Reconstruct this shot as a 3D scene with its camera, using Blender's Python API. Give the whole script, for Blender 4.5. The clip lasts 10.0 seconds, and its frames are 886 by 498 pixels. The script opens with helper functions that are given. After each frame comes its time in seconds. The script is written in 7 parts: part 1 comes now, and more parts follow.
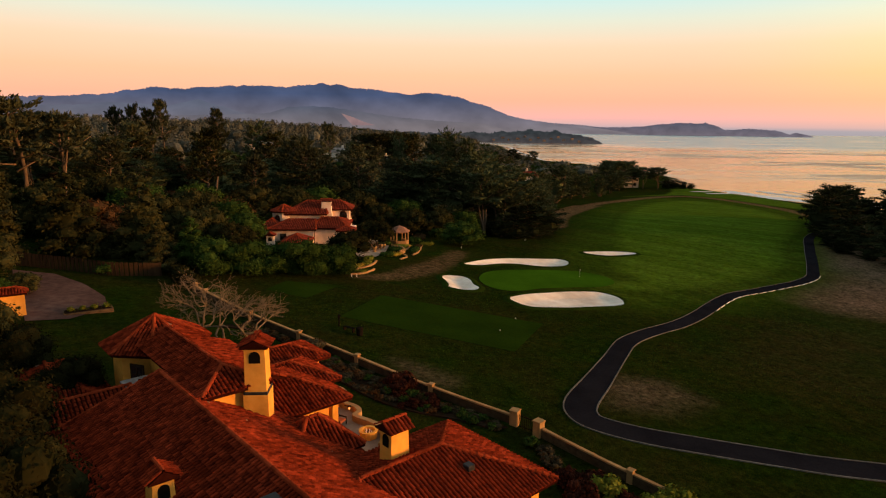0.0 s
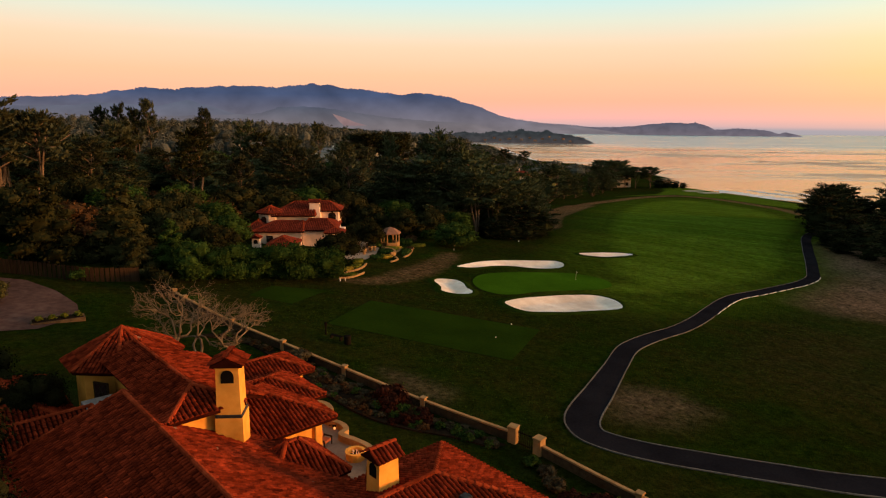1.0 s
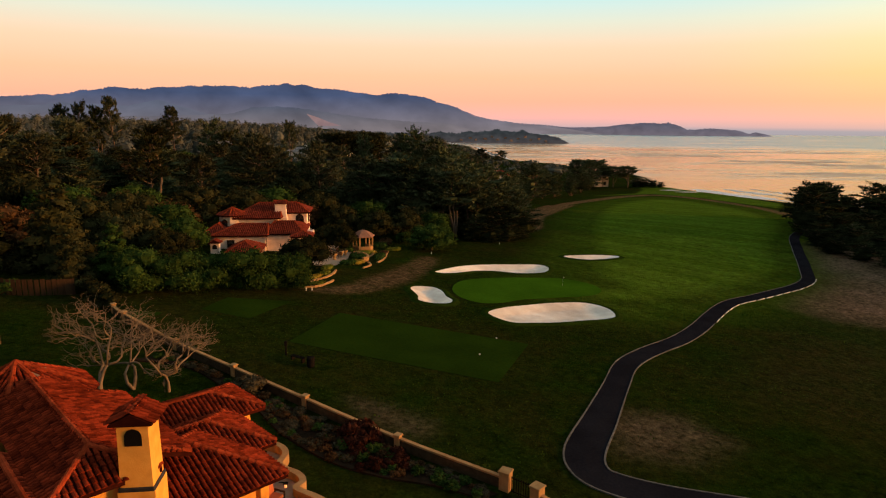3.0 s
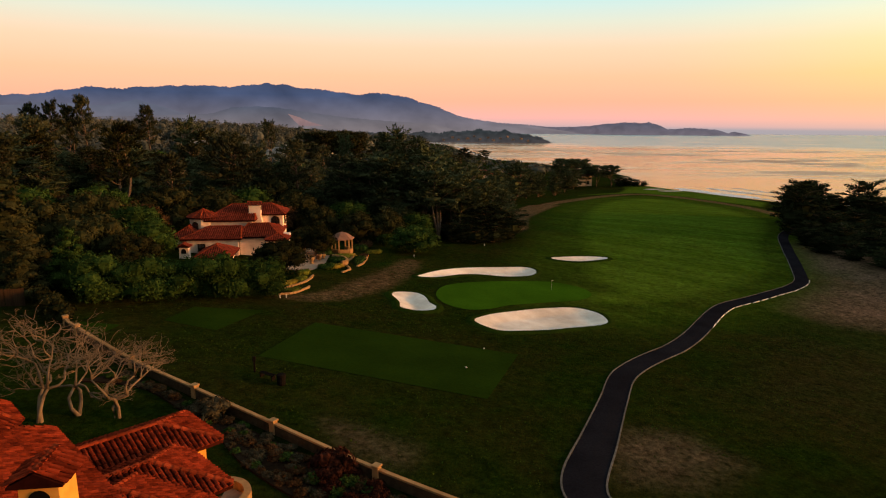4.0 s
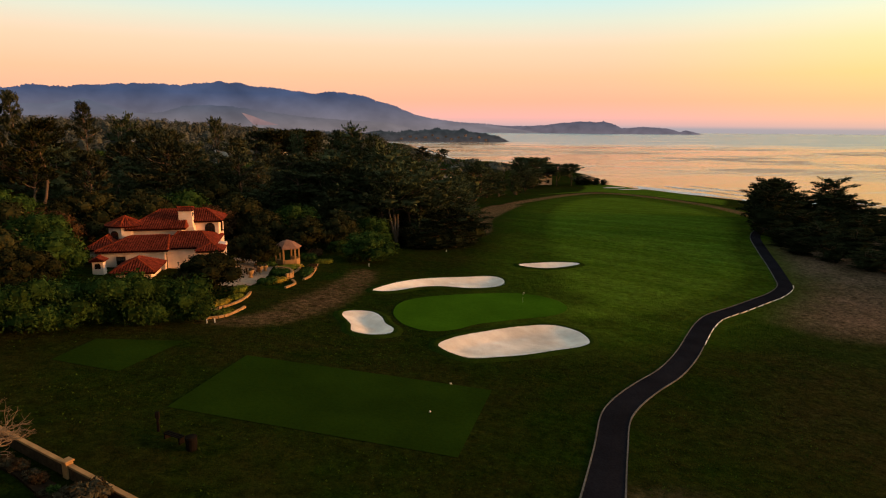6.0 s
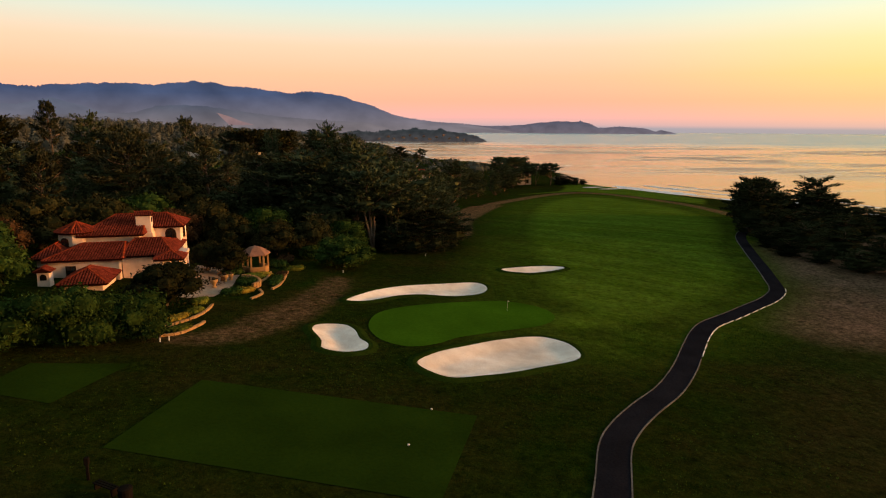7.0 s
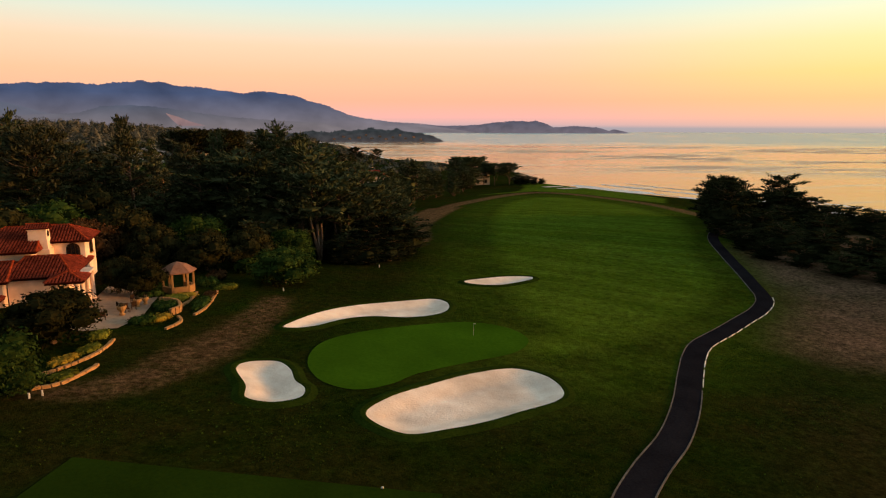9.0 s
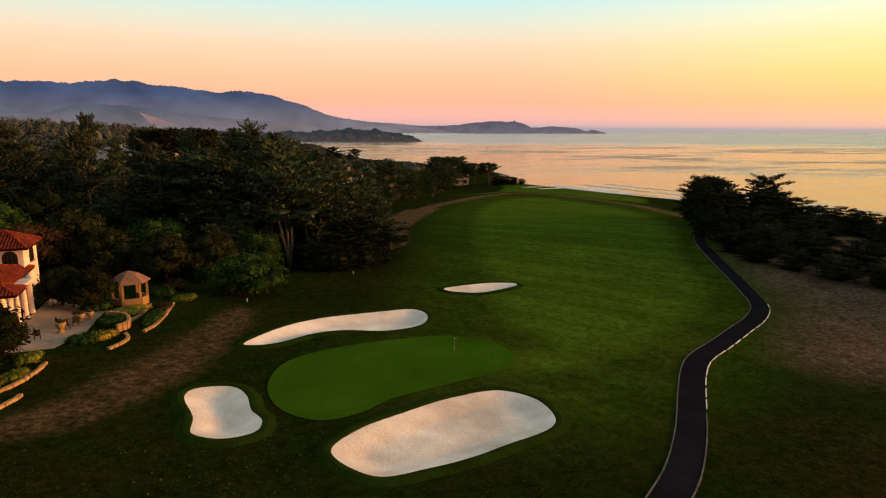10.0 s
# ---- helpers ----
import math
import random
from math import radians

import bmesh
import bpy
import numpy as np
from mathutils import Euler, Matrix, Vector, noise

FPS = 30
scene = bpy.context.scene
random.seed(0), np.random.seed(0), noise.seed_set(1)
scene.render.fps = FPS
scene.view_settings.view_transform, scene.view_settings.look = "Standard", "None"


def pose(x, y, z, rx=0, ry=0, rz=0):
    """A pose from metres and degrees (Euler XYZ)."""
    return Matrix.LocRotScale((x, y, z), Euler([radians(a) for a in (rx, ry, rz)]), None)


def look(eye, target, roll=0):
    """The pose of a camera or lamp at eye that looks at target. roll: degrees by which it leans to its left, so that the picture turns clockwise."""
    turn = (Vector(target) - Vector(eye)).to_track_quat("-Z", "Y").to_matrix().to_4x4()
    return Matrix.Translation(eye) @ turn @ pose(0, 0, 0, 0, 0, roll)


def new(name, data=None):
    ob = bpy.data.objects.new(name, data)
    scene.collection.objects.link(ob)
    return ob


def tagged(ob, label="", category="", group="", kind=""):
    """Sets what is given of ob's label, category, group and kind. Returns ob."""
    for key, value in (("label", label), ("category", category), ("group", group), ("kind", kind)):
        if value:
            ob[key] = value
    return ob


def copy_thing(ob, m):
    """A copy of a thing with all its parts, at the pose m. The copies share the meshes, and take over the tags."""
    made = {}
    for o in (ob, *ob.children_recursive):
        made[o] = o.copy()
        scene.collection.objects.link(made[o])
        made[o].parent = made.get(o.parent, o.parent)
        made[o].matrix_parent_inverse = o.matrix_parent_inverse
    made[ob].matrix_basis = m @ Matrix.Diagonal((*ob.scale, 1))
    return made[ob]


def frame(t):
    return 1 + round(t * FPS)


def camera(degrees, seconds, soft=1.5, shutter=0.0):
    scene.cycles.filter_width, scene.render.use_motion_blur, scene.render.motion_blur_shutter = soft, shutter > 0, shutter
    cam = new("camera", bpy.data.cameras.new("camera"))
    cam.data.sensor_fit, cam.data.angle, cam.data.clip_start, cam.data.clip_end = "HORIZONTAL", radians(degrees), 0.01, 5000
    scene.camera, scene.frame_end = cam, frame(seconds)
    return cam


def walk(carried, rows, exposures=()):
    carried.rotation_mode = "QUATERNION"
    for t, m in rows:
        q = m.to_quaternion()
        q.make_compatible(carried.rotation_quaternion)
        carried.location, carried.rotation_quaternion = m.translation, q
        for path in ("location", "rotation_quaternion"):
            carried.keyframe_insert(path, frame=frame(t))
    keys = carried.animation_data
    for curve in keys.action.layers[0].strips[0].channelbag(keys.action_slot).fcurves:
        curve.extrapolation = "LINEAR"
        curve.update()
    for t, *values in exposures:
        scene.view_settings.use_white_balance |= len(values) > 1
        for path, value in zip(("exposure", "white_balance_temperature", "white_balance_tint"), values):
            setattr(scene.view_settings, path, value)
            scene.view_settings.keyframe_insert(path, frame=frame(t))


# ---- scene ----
cam = camera(69.8, 10.0, soft=1.15)
PATH = [
    (0, (1.601, 0.075, 23.194), (1.733, 2.034, 22.811), 0.7),
    (0.5, (1.686, 1.777, 23.008), (1.83, 3.735, 22.626), 0.6),
    (1, (1.776, 3.591, 22.841), (1.934, 5.548, 22.459), 0.6),
    (1.5, (1.92, 5.523, 22.564), (2.095, 7.479, 22.183), 0.6),
    (2, (2.074, 7.444, 22.31), (2.267, 9.398, 21.93), 0.6),
    (2.5, (2.215, 9.441, 22.121), (2.426, 11.393, 21.741), 0.6),
    (4, (2.966, 16.14, 21.466), (3.25, 18.083, 21.086), 0.5),
    (4.5, (3.321, 18.804, 21.251), (3.638, 20.741, 20.871), 0.5),
    (5, (3.718, 21.351, 21.067), (4.066, 23.284, 20.687), 0.5),
    (5.5, (4.195, 24.094, 20.933), (4.574, 26.02, 20.552), 0.5),
    (7, (5.871, 32.183, 20.496), (6.346, 34.088, 20.115), 0.4),
    (7.5, (6.561, 35.101, 20.315), (7.07, 36.997, 19.933), 0.4),
    (8, (7.233, 37.649, 20.214), (7.773, 39.536, 19.832), 0.4),
    (8.5, (8.066, 40.567, 20.024), (8.638, 42.445, 19.643), 0.3),
    (9, (9.047, 43.166, 19.852), (9.648, 45.035, 19.472), 0.2),
    (9.5, (10.088, 46.088, 19.677), (10.722, 47.947, 19.296), 0.1),
    (10, (11.072, 48.769, 19.442), (11.734, 50.617, 19.063), 0.3),
]
walk(cam, [(t, look(eye, target, roll)) for t, eye, target, roll in PATH])

# ---------------------------------------------------------------- light
def lin(r, g, b):
    return tuple((c / 255 / 12.92 if c / 255 <= 0.04045 else ((c / 255 + 0.055) / 1.055) ** 2.4) for c in (r, g, b)) + (1.0,)


SUN_AZ = -12.0   # degrees from +x towards +y
SUN_EL = 4.5
SUN_DIR = Vector((math.cos(radians(SUN_AZ)) * math.cos(radians(SUN_EL)), math.sin(radians(SUN_AZ)) * math.cos(radians(SUN_EL)), math.sin(radians(SUN_EL))))

world = bpy.data.worlds.new("dusk_sky")
scene.world = world
world.use_nodes = True
wt = world.node_tree
wt.nodes.clear()


def wnode(kind, **kw):
    n = wt.nodes.new(kind)
    for k, v in kw.items():
        n.inputs[k].default_value = v
    return n


def ramp_stops(ramp, stops):
    el = ramp.color_ramp.elements
    while len(el) > 1:
        el.remove(el[-1])
    el[0].position, el[0].color = stops[0]
    for p, c in stops[1:]:
        e = el.new(p)
        e.color = c


tc = wnode("ShaderNodeTexCoord")
sep = wnode("ShaderNodeSeparateXYZ")
wt.links.new(tc.outputs["Generated"], sep.inputs[0])
# height over the horizon, 0 .. 1 for 0 .. 90 degrees of arc, on a root scale
mul = wnode("ShaderNodeMath")
mul.operation = "MAXIMUM"
mul.inputs[1].default_value = 0.0
add = wnode("ShaderNodeMath")
add.operation = "ADD"
add.inputs[1].default_value = 0.012
wt.links.new(sep.outputs[2], add.inputs[0])
wt.links.new(add.outputs[0], mul.inputs[0])
root = wnode("ShaderNodeMath")
root.operation = "SQRT"
wt.links.new(mul.outputs[0], root.inputs[0])


def sky_ramp(stops):
    r = wt.nodes.new("ShaderNodeValToRGB")
    ramp_stops(r, [(math.sqrt(max(math.sin(radians(e)) + 0.012, 0)), lin(*c)) for e, c in stops])
    wt.links.new(root.outputs[0], r.inputs[0])
    return r


cool = sky_ramp([(-0.6, (160, 156, 164)), (-0.12, (168, 160, 168)), (0.15, (214, 174, 172)), (0.9, (252, 182, 168)), (2.2, (255, 184, 150)), (4.2, (255, 198, 156)), (6.5, (252, 214, 178)), (8.6, (230, 230, 208)), (10.8, (198, 235, 234)), (25, (186, 202, 200)), (60, (150, 150, 146)), (90, (138, 136, 132))])
warm = sky_ramp([(-0.6, (172, 160, 158)), (-0.12, (186, 170, 164)), (0.15, (232, 186, 164)), (0.9, (255, 196, 150)), (2.2, (255, 205, 135)), (4.2, (255, 226, 135)), (6.5, (255, 240, 165)), (8.6, (250, 248, 205)), (10.8, (225, 245, 235)), (25, (196, 206, 198)), (60, (150, 150, 146)), (90, (138, 136, 132))])
dot = wt.nodes.new("ShaderNodeVectorMath")
dot.operation = "DOT_PRODUCT"
dot.inputs[1].default_value = (math.cos(radians(SUN_AZ)), math.sin(radians(SUN_AZ)), 0)
wt.links.new(tc.outputs["Generated"], dot.inputs[0])
mr = wt.nodes.new("ShaderNodeMapRange")
mr.interpolation_type = "SMOOTHSTEP"
mr.inputs[1].default_value, mr.inputs[2].default_value = 0.18, 0.78
wt.links.new(dot.outputs["Value"], mr.inputs[0])
mixw = wt.nodes.new("ShaderNodeMix")
mixw.data_type = "RGBA"
wt.links.new(mr.outputs[0], mixw.inputs[0])
wt.links.new(cool.outputs[0], mixw.inputs[6])
wt.links.new(warm.outputs[0], mixw.inputs[7])
bg = wt.nodes.new("ShaderNodeBackground")
bg.inputs[1].default_value = 1.0
# the sky behind, away from the afterglow, is dimmer
back = wt.nodes.new("ShaderNodeVectorMath")
back.operation = "DOT_PRODUCT"
back.inputs[1].default_value = (math.sin(radians(40)), math.cos(radians(40)), 0.35)
wt.links.new(tc.outputs["Generated"], back.inputs[0])
dim = wt.nodes.new("ShaderNodeMapRange")
dim.interpolation_type = "SMOOTHSTEP"
dim.inputs[1].default_value, dim.inputs[2].default_value, dim.inputs[3].default_value, dim.inputs[4].default_value = -0.5, 0.3, 0.42, 1.09
wt.links.new(back.outputs["Value"], dim.inputs[0])
wt.links.new(dim.outputs[0], bg.inputs[1])
wt.links.new(mixw.outputs[2], bg.inputs[0])
wo = wt.nodes.new("ShaderNodeOutputWorld")
wt.links.new(bg.outputs[0], wo.inputs[0])

sun = new("sun", bpy.data.lights.new("sun", "SUN"))
sun.data.energy, sun.data.angle, sun.data.color = 5.6, radians(16), (1.0, 0.40, 0.10)
sun.matrix_world = look(SUN_DIR * 100, (0, 0, 0))

scene.view_settings.exposure = 0.0


# ---------------------------------------------------------------- materials
def mat(name, c1, c2, scale=1.0, rough=0.8, bump=0.0, bscale=None, metal=0.0, big=None, island=0.0, spec=0.0, obj=False, randomobj=0.0, stretch=None, specks=None):
    """Noise between two colours at a fine scale, a slow change at a big scale, and relief."""
    m = bpy.data.materials.new(name)
    m.use_nodes = True
    nt = m.node_tree
    b = nt.nodes["Principled BSDF"]
    b.inputs["Roughness"].default_value, b.inputs["Metallic"].default_value = rough, metal
    b.inputs["Specular IOR Level"].default_value = spec
    co = nt.nodes.new("ShaderNodeTexCoord") if obj else nt.nodes.new("ShaderNodeNewGeometry")
    src = co.outputs["Object" if obj else "Position"]
    if stretch:
        mp = nt.nodes.new("ShaderNodeMapping")
        mp.inputs["Scale"].default_value = stretch
        nt.links.new(src, mp.inputs[0])
        src = mp.outputs[0]
    n1 = nt.nodes.new("ShaderNodeTexNoise")
    n1.inputs["Scale"].default_value, n1.inputs["Detail"].default_value, n1.inputs["Roughness"].default_value = scale, 6, 0.65
    nt.links.new(src, n1.inputs["Vector"])
    r1 = nt.nodes.new("ShaderNodeMapRange")
    r1.inputs[1].default_value, r1.inputs[2].default_value = 0.3, 0.7
    nt.links.new(n1.outputs["Fac"], r1.inputs[0])
    mx = nt.nodes.new("ShaderNodeMix")
    mx.data_type = "RGBA"
    mx.inputs[6].default_value, mx.inputs[7].default_value = (*c1, 1), (*c2, 1)
    nt.links.new(r1.outputs[0], mx.inputs[0])
    out = mx.outputs[2]
    n2 = nt.nodes.new("ShaderNodeTexNoise")
    n2.inputs["Scale"].default_value, n2.inputs["Detail"].default_value = big or scale / 9, 3
    nt.links.new(src, n2.inputs["Vector"])
    val = nt.nodes.new("ShaderNodeMapRange")
    val.inputs[1].default_value, val.inputs[2].default_value, val.inputs[3].default_value, val.inputs[4].default_value = 0.3, 0.7, 0.75, 1.25
    nt.links.new(n2.outputs["Fac"], val.inputs[0])
    hs = nt.nodes.new("ShaderNodeHueSaturation")
    nt.links.new(out, hs.inputs["Color"])
    nt.links.new(val.outputs[0], hs.inputs["Value"])
    out = hs.outputs[0]
    for k, rnd in ((island, "island"), (randomobj, "object")):
        if not k:
            continue
        rnd = nt.nodes.new("ShaderNodeNewGeometry").outputs["Random Per Island"] if rnd == "island" else nt.nodes.new("ShaderNodeObjectInfo").outputs["Random"]
        iv = nt.nodes.new("ShaderNodeMapRange")
        iv.inputs[3].default_value, iv.inputs[4].default_value = 1 - k, 1 + k
        nt.links.new(rnd, iv.inputs[0])
        h2 = nt.nodes.new("ShaderNodeHueSaturation")
        nt.links.new(out, h2.inputs["Color"])
        nt.links.new(iv.outputs[0], h2.inputs["Value"])
        out = h2.outputs[0]
    if specks:
        # a few pieces bleached by lichen or salt
        gr = nt.nodes.new("ShaderNodeMath")
        gr.operation = "GREATER_THAN"
        gr.inputs[1].default_value = specks[0]
        wn = nt.nodes.new("ShaderNodeTexWhiteNoise")
        wn.noise_dimensions = "1D"
        nt.links.new(nt.nodes.new("ShaderNodeNewGeometry").outputs["Random Per Island"], wn.inputs["W"])
        pn = nt.nodes.new("ShaderNodeTexNoise")
        pn.inputs["Scale"].default_value = 0.35
        nt.links.new(src, pn.inputs["Vector"])
        ml = nt.nodes.new("ShaderNodeMath")
        ml.operation = "MULTIPLY_ADD"
        ml.inputs[1].default_value = 0.6
        nt.links.new(pn.outputs["Fac"], ml.inputs[0])
        nt.links.new(wn.outputs["Value"], ml.inputs[2])
        nt.links.new(ml.outputs[0], gr.inputs[0])
        sm = nt.nodes.new("ShaderNodeMix")
        sm.data_type = "RGBA"
        sm.inputs[7].default_value = (*specks[1], 1)
        nt.links.new(gr.outputs[0], sm.inputs[0])
        nt.links.new(out, sm.inputs[6])
        out = sm.outputs[2]
    nt.links.new(out, b.inputs["Base Color"])
    if bump:
        bn = nt.nodes.new("ShaderNodeTexNoise")
        bn.inputs["Scale"].default_value, bn.inputs["Detail"].default_value = bscale or scale * 2, 5
        nt.links.new(src, bn.inputs["Vector"])
        bp = nt.nodes.new("ShaderNodeBump")
        bp.inputs["Strength"].default_value, bp.inputs["Distance"].default_value = 1.0, bump
        nt.links.new(bn.outputs["Fac"], bp.inputs["Height"])
        nt.links.new(bp.outputs[0], b.inputs["Normal"])
    return m


M = {}
M["green"] = mat("mown_green", (0.028, 0.080, 0.004), (0.040, 0.104, 0.006), 3, 0.85, 0.01, 40, big=0.12)
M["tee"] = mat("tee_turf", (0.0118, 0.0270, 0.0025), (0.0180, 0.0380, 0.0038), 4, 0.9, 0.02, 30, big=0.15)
M["sand"] = mat("bunker_sand", (0.76, 0.665, 0.585), (0.90, 0.84, 0.775), 0.7, 0.95, 0.05, 5, big=0.18)
M["lip"] = mat("bunker_lip_grass", (0.010, 0.022, 0.0026), (0.026, 0.046, 0.0066), 5, 0.95, 0.06, 12)
M["asphalt"] = mat("asphalt", (0.009, 0.009, 0.0125), (0.017, 0.017, 0.022), 6, 0.75, 0.008, 60, big=0.3)
M["kerb"] = mat("concrete_kerb", (0.075, 0.075, 0.072), (0.17, 0.17, 0.165), 3, 0.9, 0.01, 30)
M["stucco"] = mat("ochre_stucco", (0.74, 0.33, 0.055), (0.86, 0.43, 0.09), 1.5, 0.9, 0.01, 18, big=0.4)
M["pink_stucco"] = mat("cream_stucco", (0.80, 0.60, 0.49), (0.88, 0.70, 0.59), 1.2, 0.9, 0.008, 18, big=0.3)
M["tile"] = mat("clay_tile", (0.066, 0.011, 0.006), (0.255, 0.036, 0.013), 2.2, 0.75, 0.01, 25, big=0.35, island=0.42, specks=(1.37, (0.22, 0.14, 0.10)))
M["tile_cap"] = mat("clay_ridge_tile", (0.18, 0.026, 0.010), (0.32, 0.056, 0.020), 3, 0.8, 0.01, 25, big=0.6, island=0.3)
M["tile_far"] = mat("clay_tile_far_house", (0.12, 0.024, 0.015), (0.24, 0.050, 0.030), 2.0, 0.8, 0.01, 20, big=0.4, island=0.25)
M["underlay"] = mat("roof_underlay", (0.022, 0.005, 0.003), (0.045, 0.010, 0.006), 3, 0.9)
M["wood"] = mat("dark_wood", (0.026, 0.016, 0.010), (0.060, 0.036, 0.021), 4, 0.7, 0.005, 20, stretch=(1, 1, 0.15))
M["dark"] = mat("dark_parts_and_hollows", (0.008, 0.007, 0.006), (0.014, 0.012, 0.01), 3, 0.9)
M["glass"] = mat("window_glass", (0.01, 0.012, 0.014), (0.02, 0.02, 0.022), 1, 0.08, spec=0.6)
M["metal"] = mat("dull_flashing", (0.03, 0.03, 0.033), (0.07, 0.068, 0.068), 2, 0.6, metal=0.6)
M["lead"] = mat("grey_flat_roof", (0.20, 0.19, 0.19), (0.38, 0.36, 0.35), 1.5, 0.7)
# dark brown holds the shade on the garden wall's villa side
M["stone"] = mat("shaded_wall_stone", (0.05, 0.036, 0.022), (0.105, 0.074, 0.046), 2.5, 0.9, 0.03, 8, randomobj=0.3)
M["cap"] = mat("wall_cap", (0.30, 0.175, 0.075), (0.42, 0.26, 0.12), 2, 0.9, 0.01, 15)
M["paving"] = mat("patio_paving", (0.26, 0.20, 0.15), (0.38, 0.30, 0.23), 1.5, 0.85, 0.01, 12, randomobj=0.15)
M["drive"] = mat("brick_drive", (0.070, 0.040, 0.036), (0.125, 0.078, 0.068), 1.2, 0.85, 0.015, 9, big=0.15)
M["bark"] = mat("bark", (0.085, 0.058, 0.042), (0.21, 0.155, 0.11), 3, 0.95, 0.03, 10, stretch=(1, 1, 0.25))
M["pale_bark"] = mat("pale_bark", (0.10, 0.074, 0.050), (0.24, 0.18, 0.125), 3, 0.95, 0.02, 10, stretch=(1, 1, 0.25))
M["stem_bark"] = mat("weathered_stem_bark", (0.10, 0.075, 0.058), (0.21, 0.16, 0.125), 3, 0.95, 0.02, 10, stretch=(1, 1, 0.25))
M["leaf_pine"] = mat("pine_needles", (0.036, 0.047, 0.026), (0.070, 0.074, 0.041), 0.5, 0.85, island=0.28, randomobj=0.45, spec=0.0)
M["leaf_cypress"] = mat("cypress_foliage", (0.040, 0.058, 0.030), (0.078, 0.096, 0.047), 0.5, 0.85, island=0.28, randomobj=0.4, spec=0.0)
# darker than the other cypresses: the shore belt's backlit side is put into the colour
M["leaf_belt"] = mat("backlit_cypress_foliage", (0.014, 0.021, 0.010), (0.034, 0.042, 0.020), 0.5, 0.9, island=0.5, randomobj=0.3, spec=0.0)
M["leaf_olive"] = mat("olive_foliage", (0.011, 0.016, 0.0065), (0.040, 0.039, 0.015), 0.5, 0.85, island=0.45, randomobj=0.45, spec=0.0)
M["leaf_bush"] = mat("shrub_foliage", (0.012, 0.030, 0.007), (0.044, 0.078, 0.017), 0.8, 0.8, island=0.5, spec=0.0)
M["leaf_bright"] = mat("bright_shrub_foliage", (0.060, 0.085, 0.012), (0.14, 0.15, 0.022), 0.8, 0.8, island=0.45, spec=0.0)
M["leaf_yellow"] = mat("golden_ground_cover", (0.20, 0.15, 0.02), (0.34, 0.25, 0.035), 1.2, 0.85, island=0.4)
M["leaf_brown"] = mat("rusty_shrub_foliage", (0.036, 0.022, 0.011), (0.078, 0.044, 0.020), 0.8, 0.9, island=0.45)
M["leaf_red"] = mat("dark_red_shrub_foliage", (0.020, 0.008, 0.006), (0.042, 0.016, 0.011), 0.8, 0.9, island=0.4)
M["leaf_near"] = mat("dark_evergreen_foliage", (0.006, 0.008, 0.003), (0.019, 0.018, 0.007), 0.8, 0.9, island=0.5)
M["leaf_grey"] = mat("grey_dry_shrub", (0.030, 0.027, 0.017), (0.062, 0.055, 0.034), 0.8, 0.9, island=0.4)
M["white"] = mat("white_paint", (0.72, 0.70, 0.66), (0.82, 0.8, 0.76), 4, 0.6)
M["terracotta"] = mat("terracotta_cushion", (0.42, 0.11, 0.05), (0.52, 0.16, 0.07), 3, 0.85)
M["soil"] = mat("dark_mulch", (0.012, 0.009, 0.006), (0.03, 0.02, 0.013), 3, 0.95, 0.03, 12)
M["foam"] = mat("sea_foam", (0.74, 0.76, 0.80), (0.90, 0.90, 0.92), 0.4, 0.8, big=0.05)
M["shingle"] = mat("faded_shingle", (0.20, 0.11, 0.08), (0.34, 0.19, 0.14), 2, 0.9, 0.01, 12)
M["far_wall"] = mat("far_house_wall", (0.50, 0.42, 0.35), (0.62, 0.53, 0.45), 0.5, 0.9)


# ---------------------------------------------------------------- helpers
def mesh_object(name, verts, faces, material, parent=None, label="", smooth=False):
    me = bpy.data.meshes.new(name)
    me.from_pydata([tuple(v) for v in verts], [], [tuple(f) for f in faces])
    me.update()
    if material:
        me.materials.append(material)
    if smooth:
        me.polygons.foreach_set("use_smooth", [True] * len(me.polygons))
    ob = new(name, me)
    if parent:
        ob.parent = parent
    return tagged(ob, label)


def part(name, bm, material, parent=None, label="", smooth=False):
    me = bpy.data.meshes.new(name)
    bm.to_mesh(me)
    bm.free()
    me.materials.append(material)
    if smooth:
        me.polygons.foreach_set("use_smooth", [True] * len(me.polygons))
    ob = new(name, me)
    if parent:
        ob.parent = parent
    return tagged(ob, label)


def empty(name, x, y, z, rz=0.0):
    ob = new(name)
    ob.matrix_world = pose(x, y, z, 0, 0, rz)
    ob.empty_display_size = 0.2
    return ob


def box_bm(x0, x1, y0, y1, z0, z1, bevel=0.02):
    bm = bmesh.new()
    bmesh.ops.create_cube(bm, size=1, matrix=Matrix.Translation(((x0 + x1) / 2, (y0 + y1) / 2, (z0 + z1) / 2)) @ Matrix.Diagonal((x1 - x0, y1 - y0, z1 - z0, 1)))
    if bevel:
        bmesh.ops.bevel(bm, geom=bm.edges[:], offset=bevel, segments=1, affect="EDGES")
    return bm


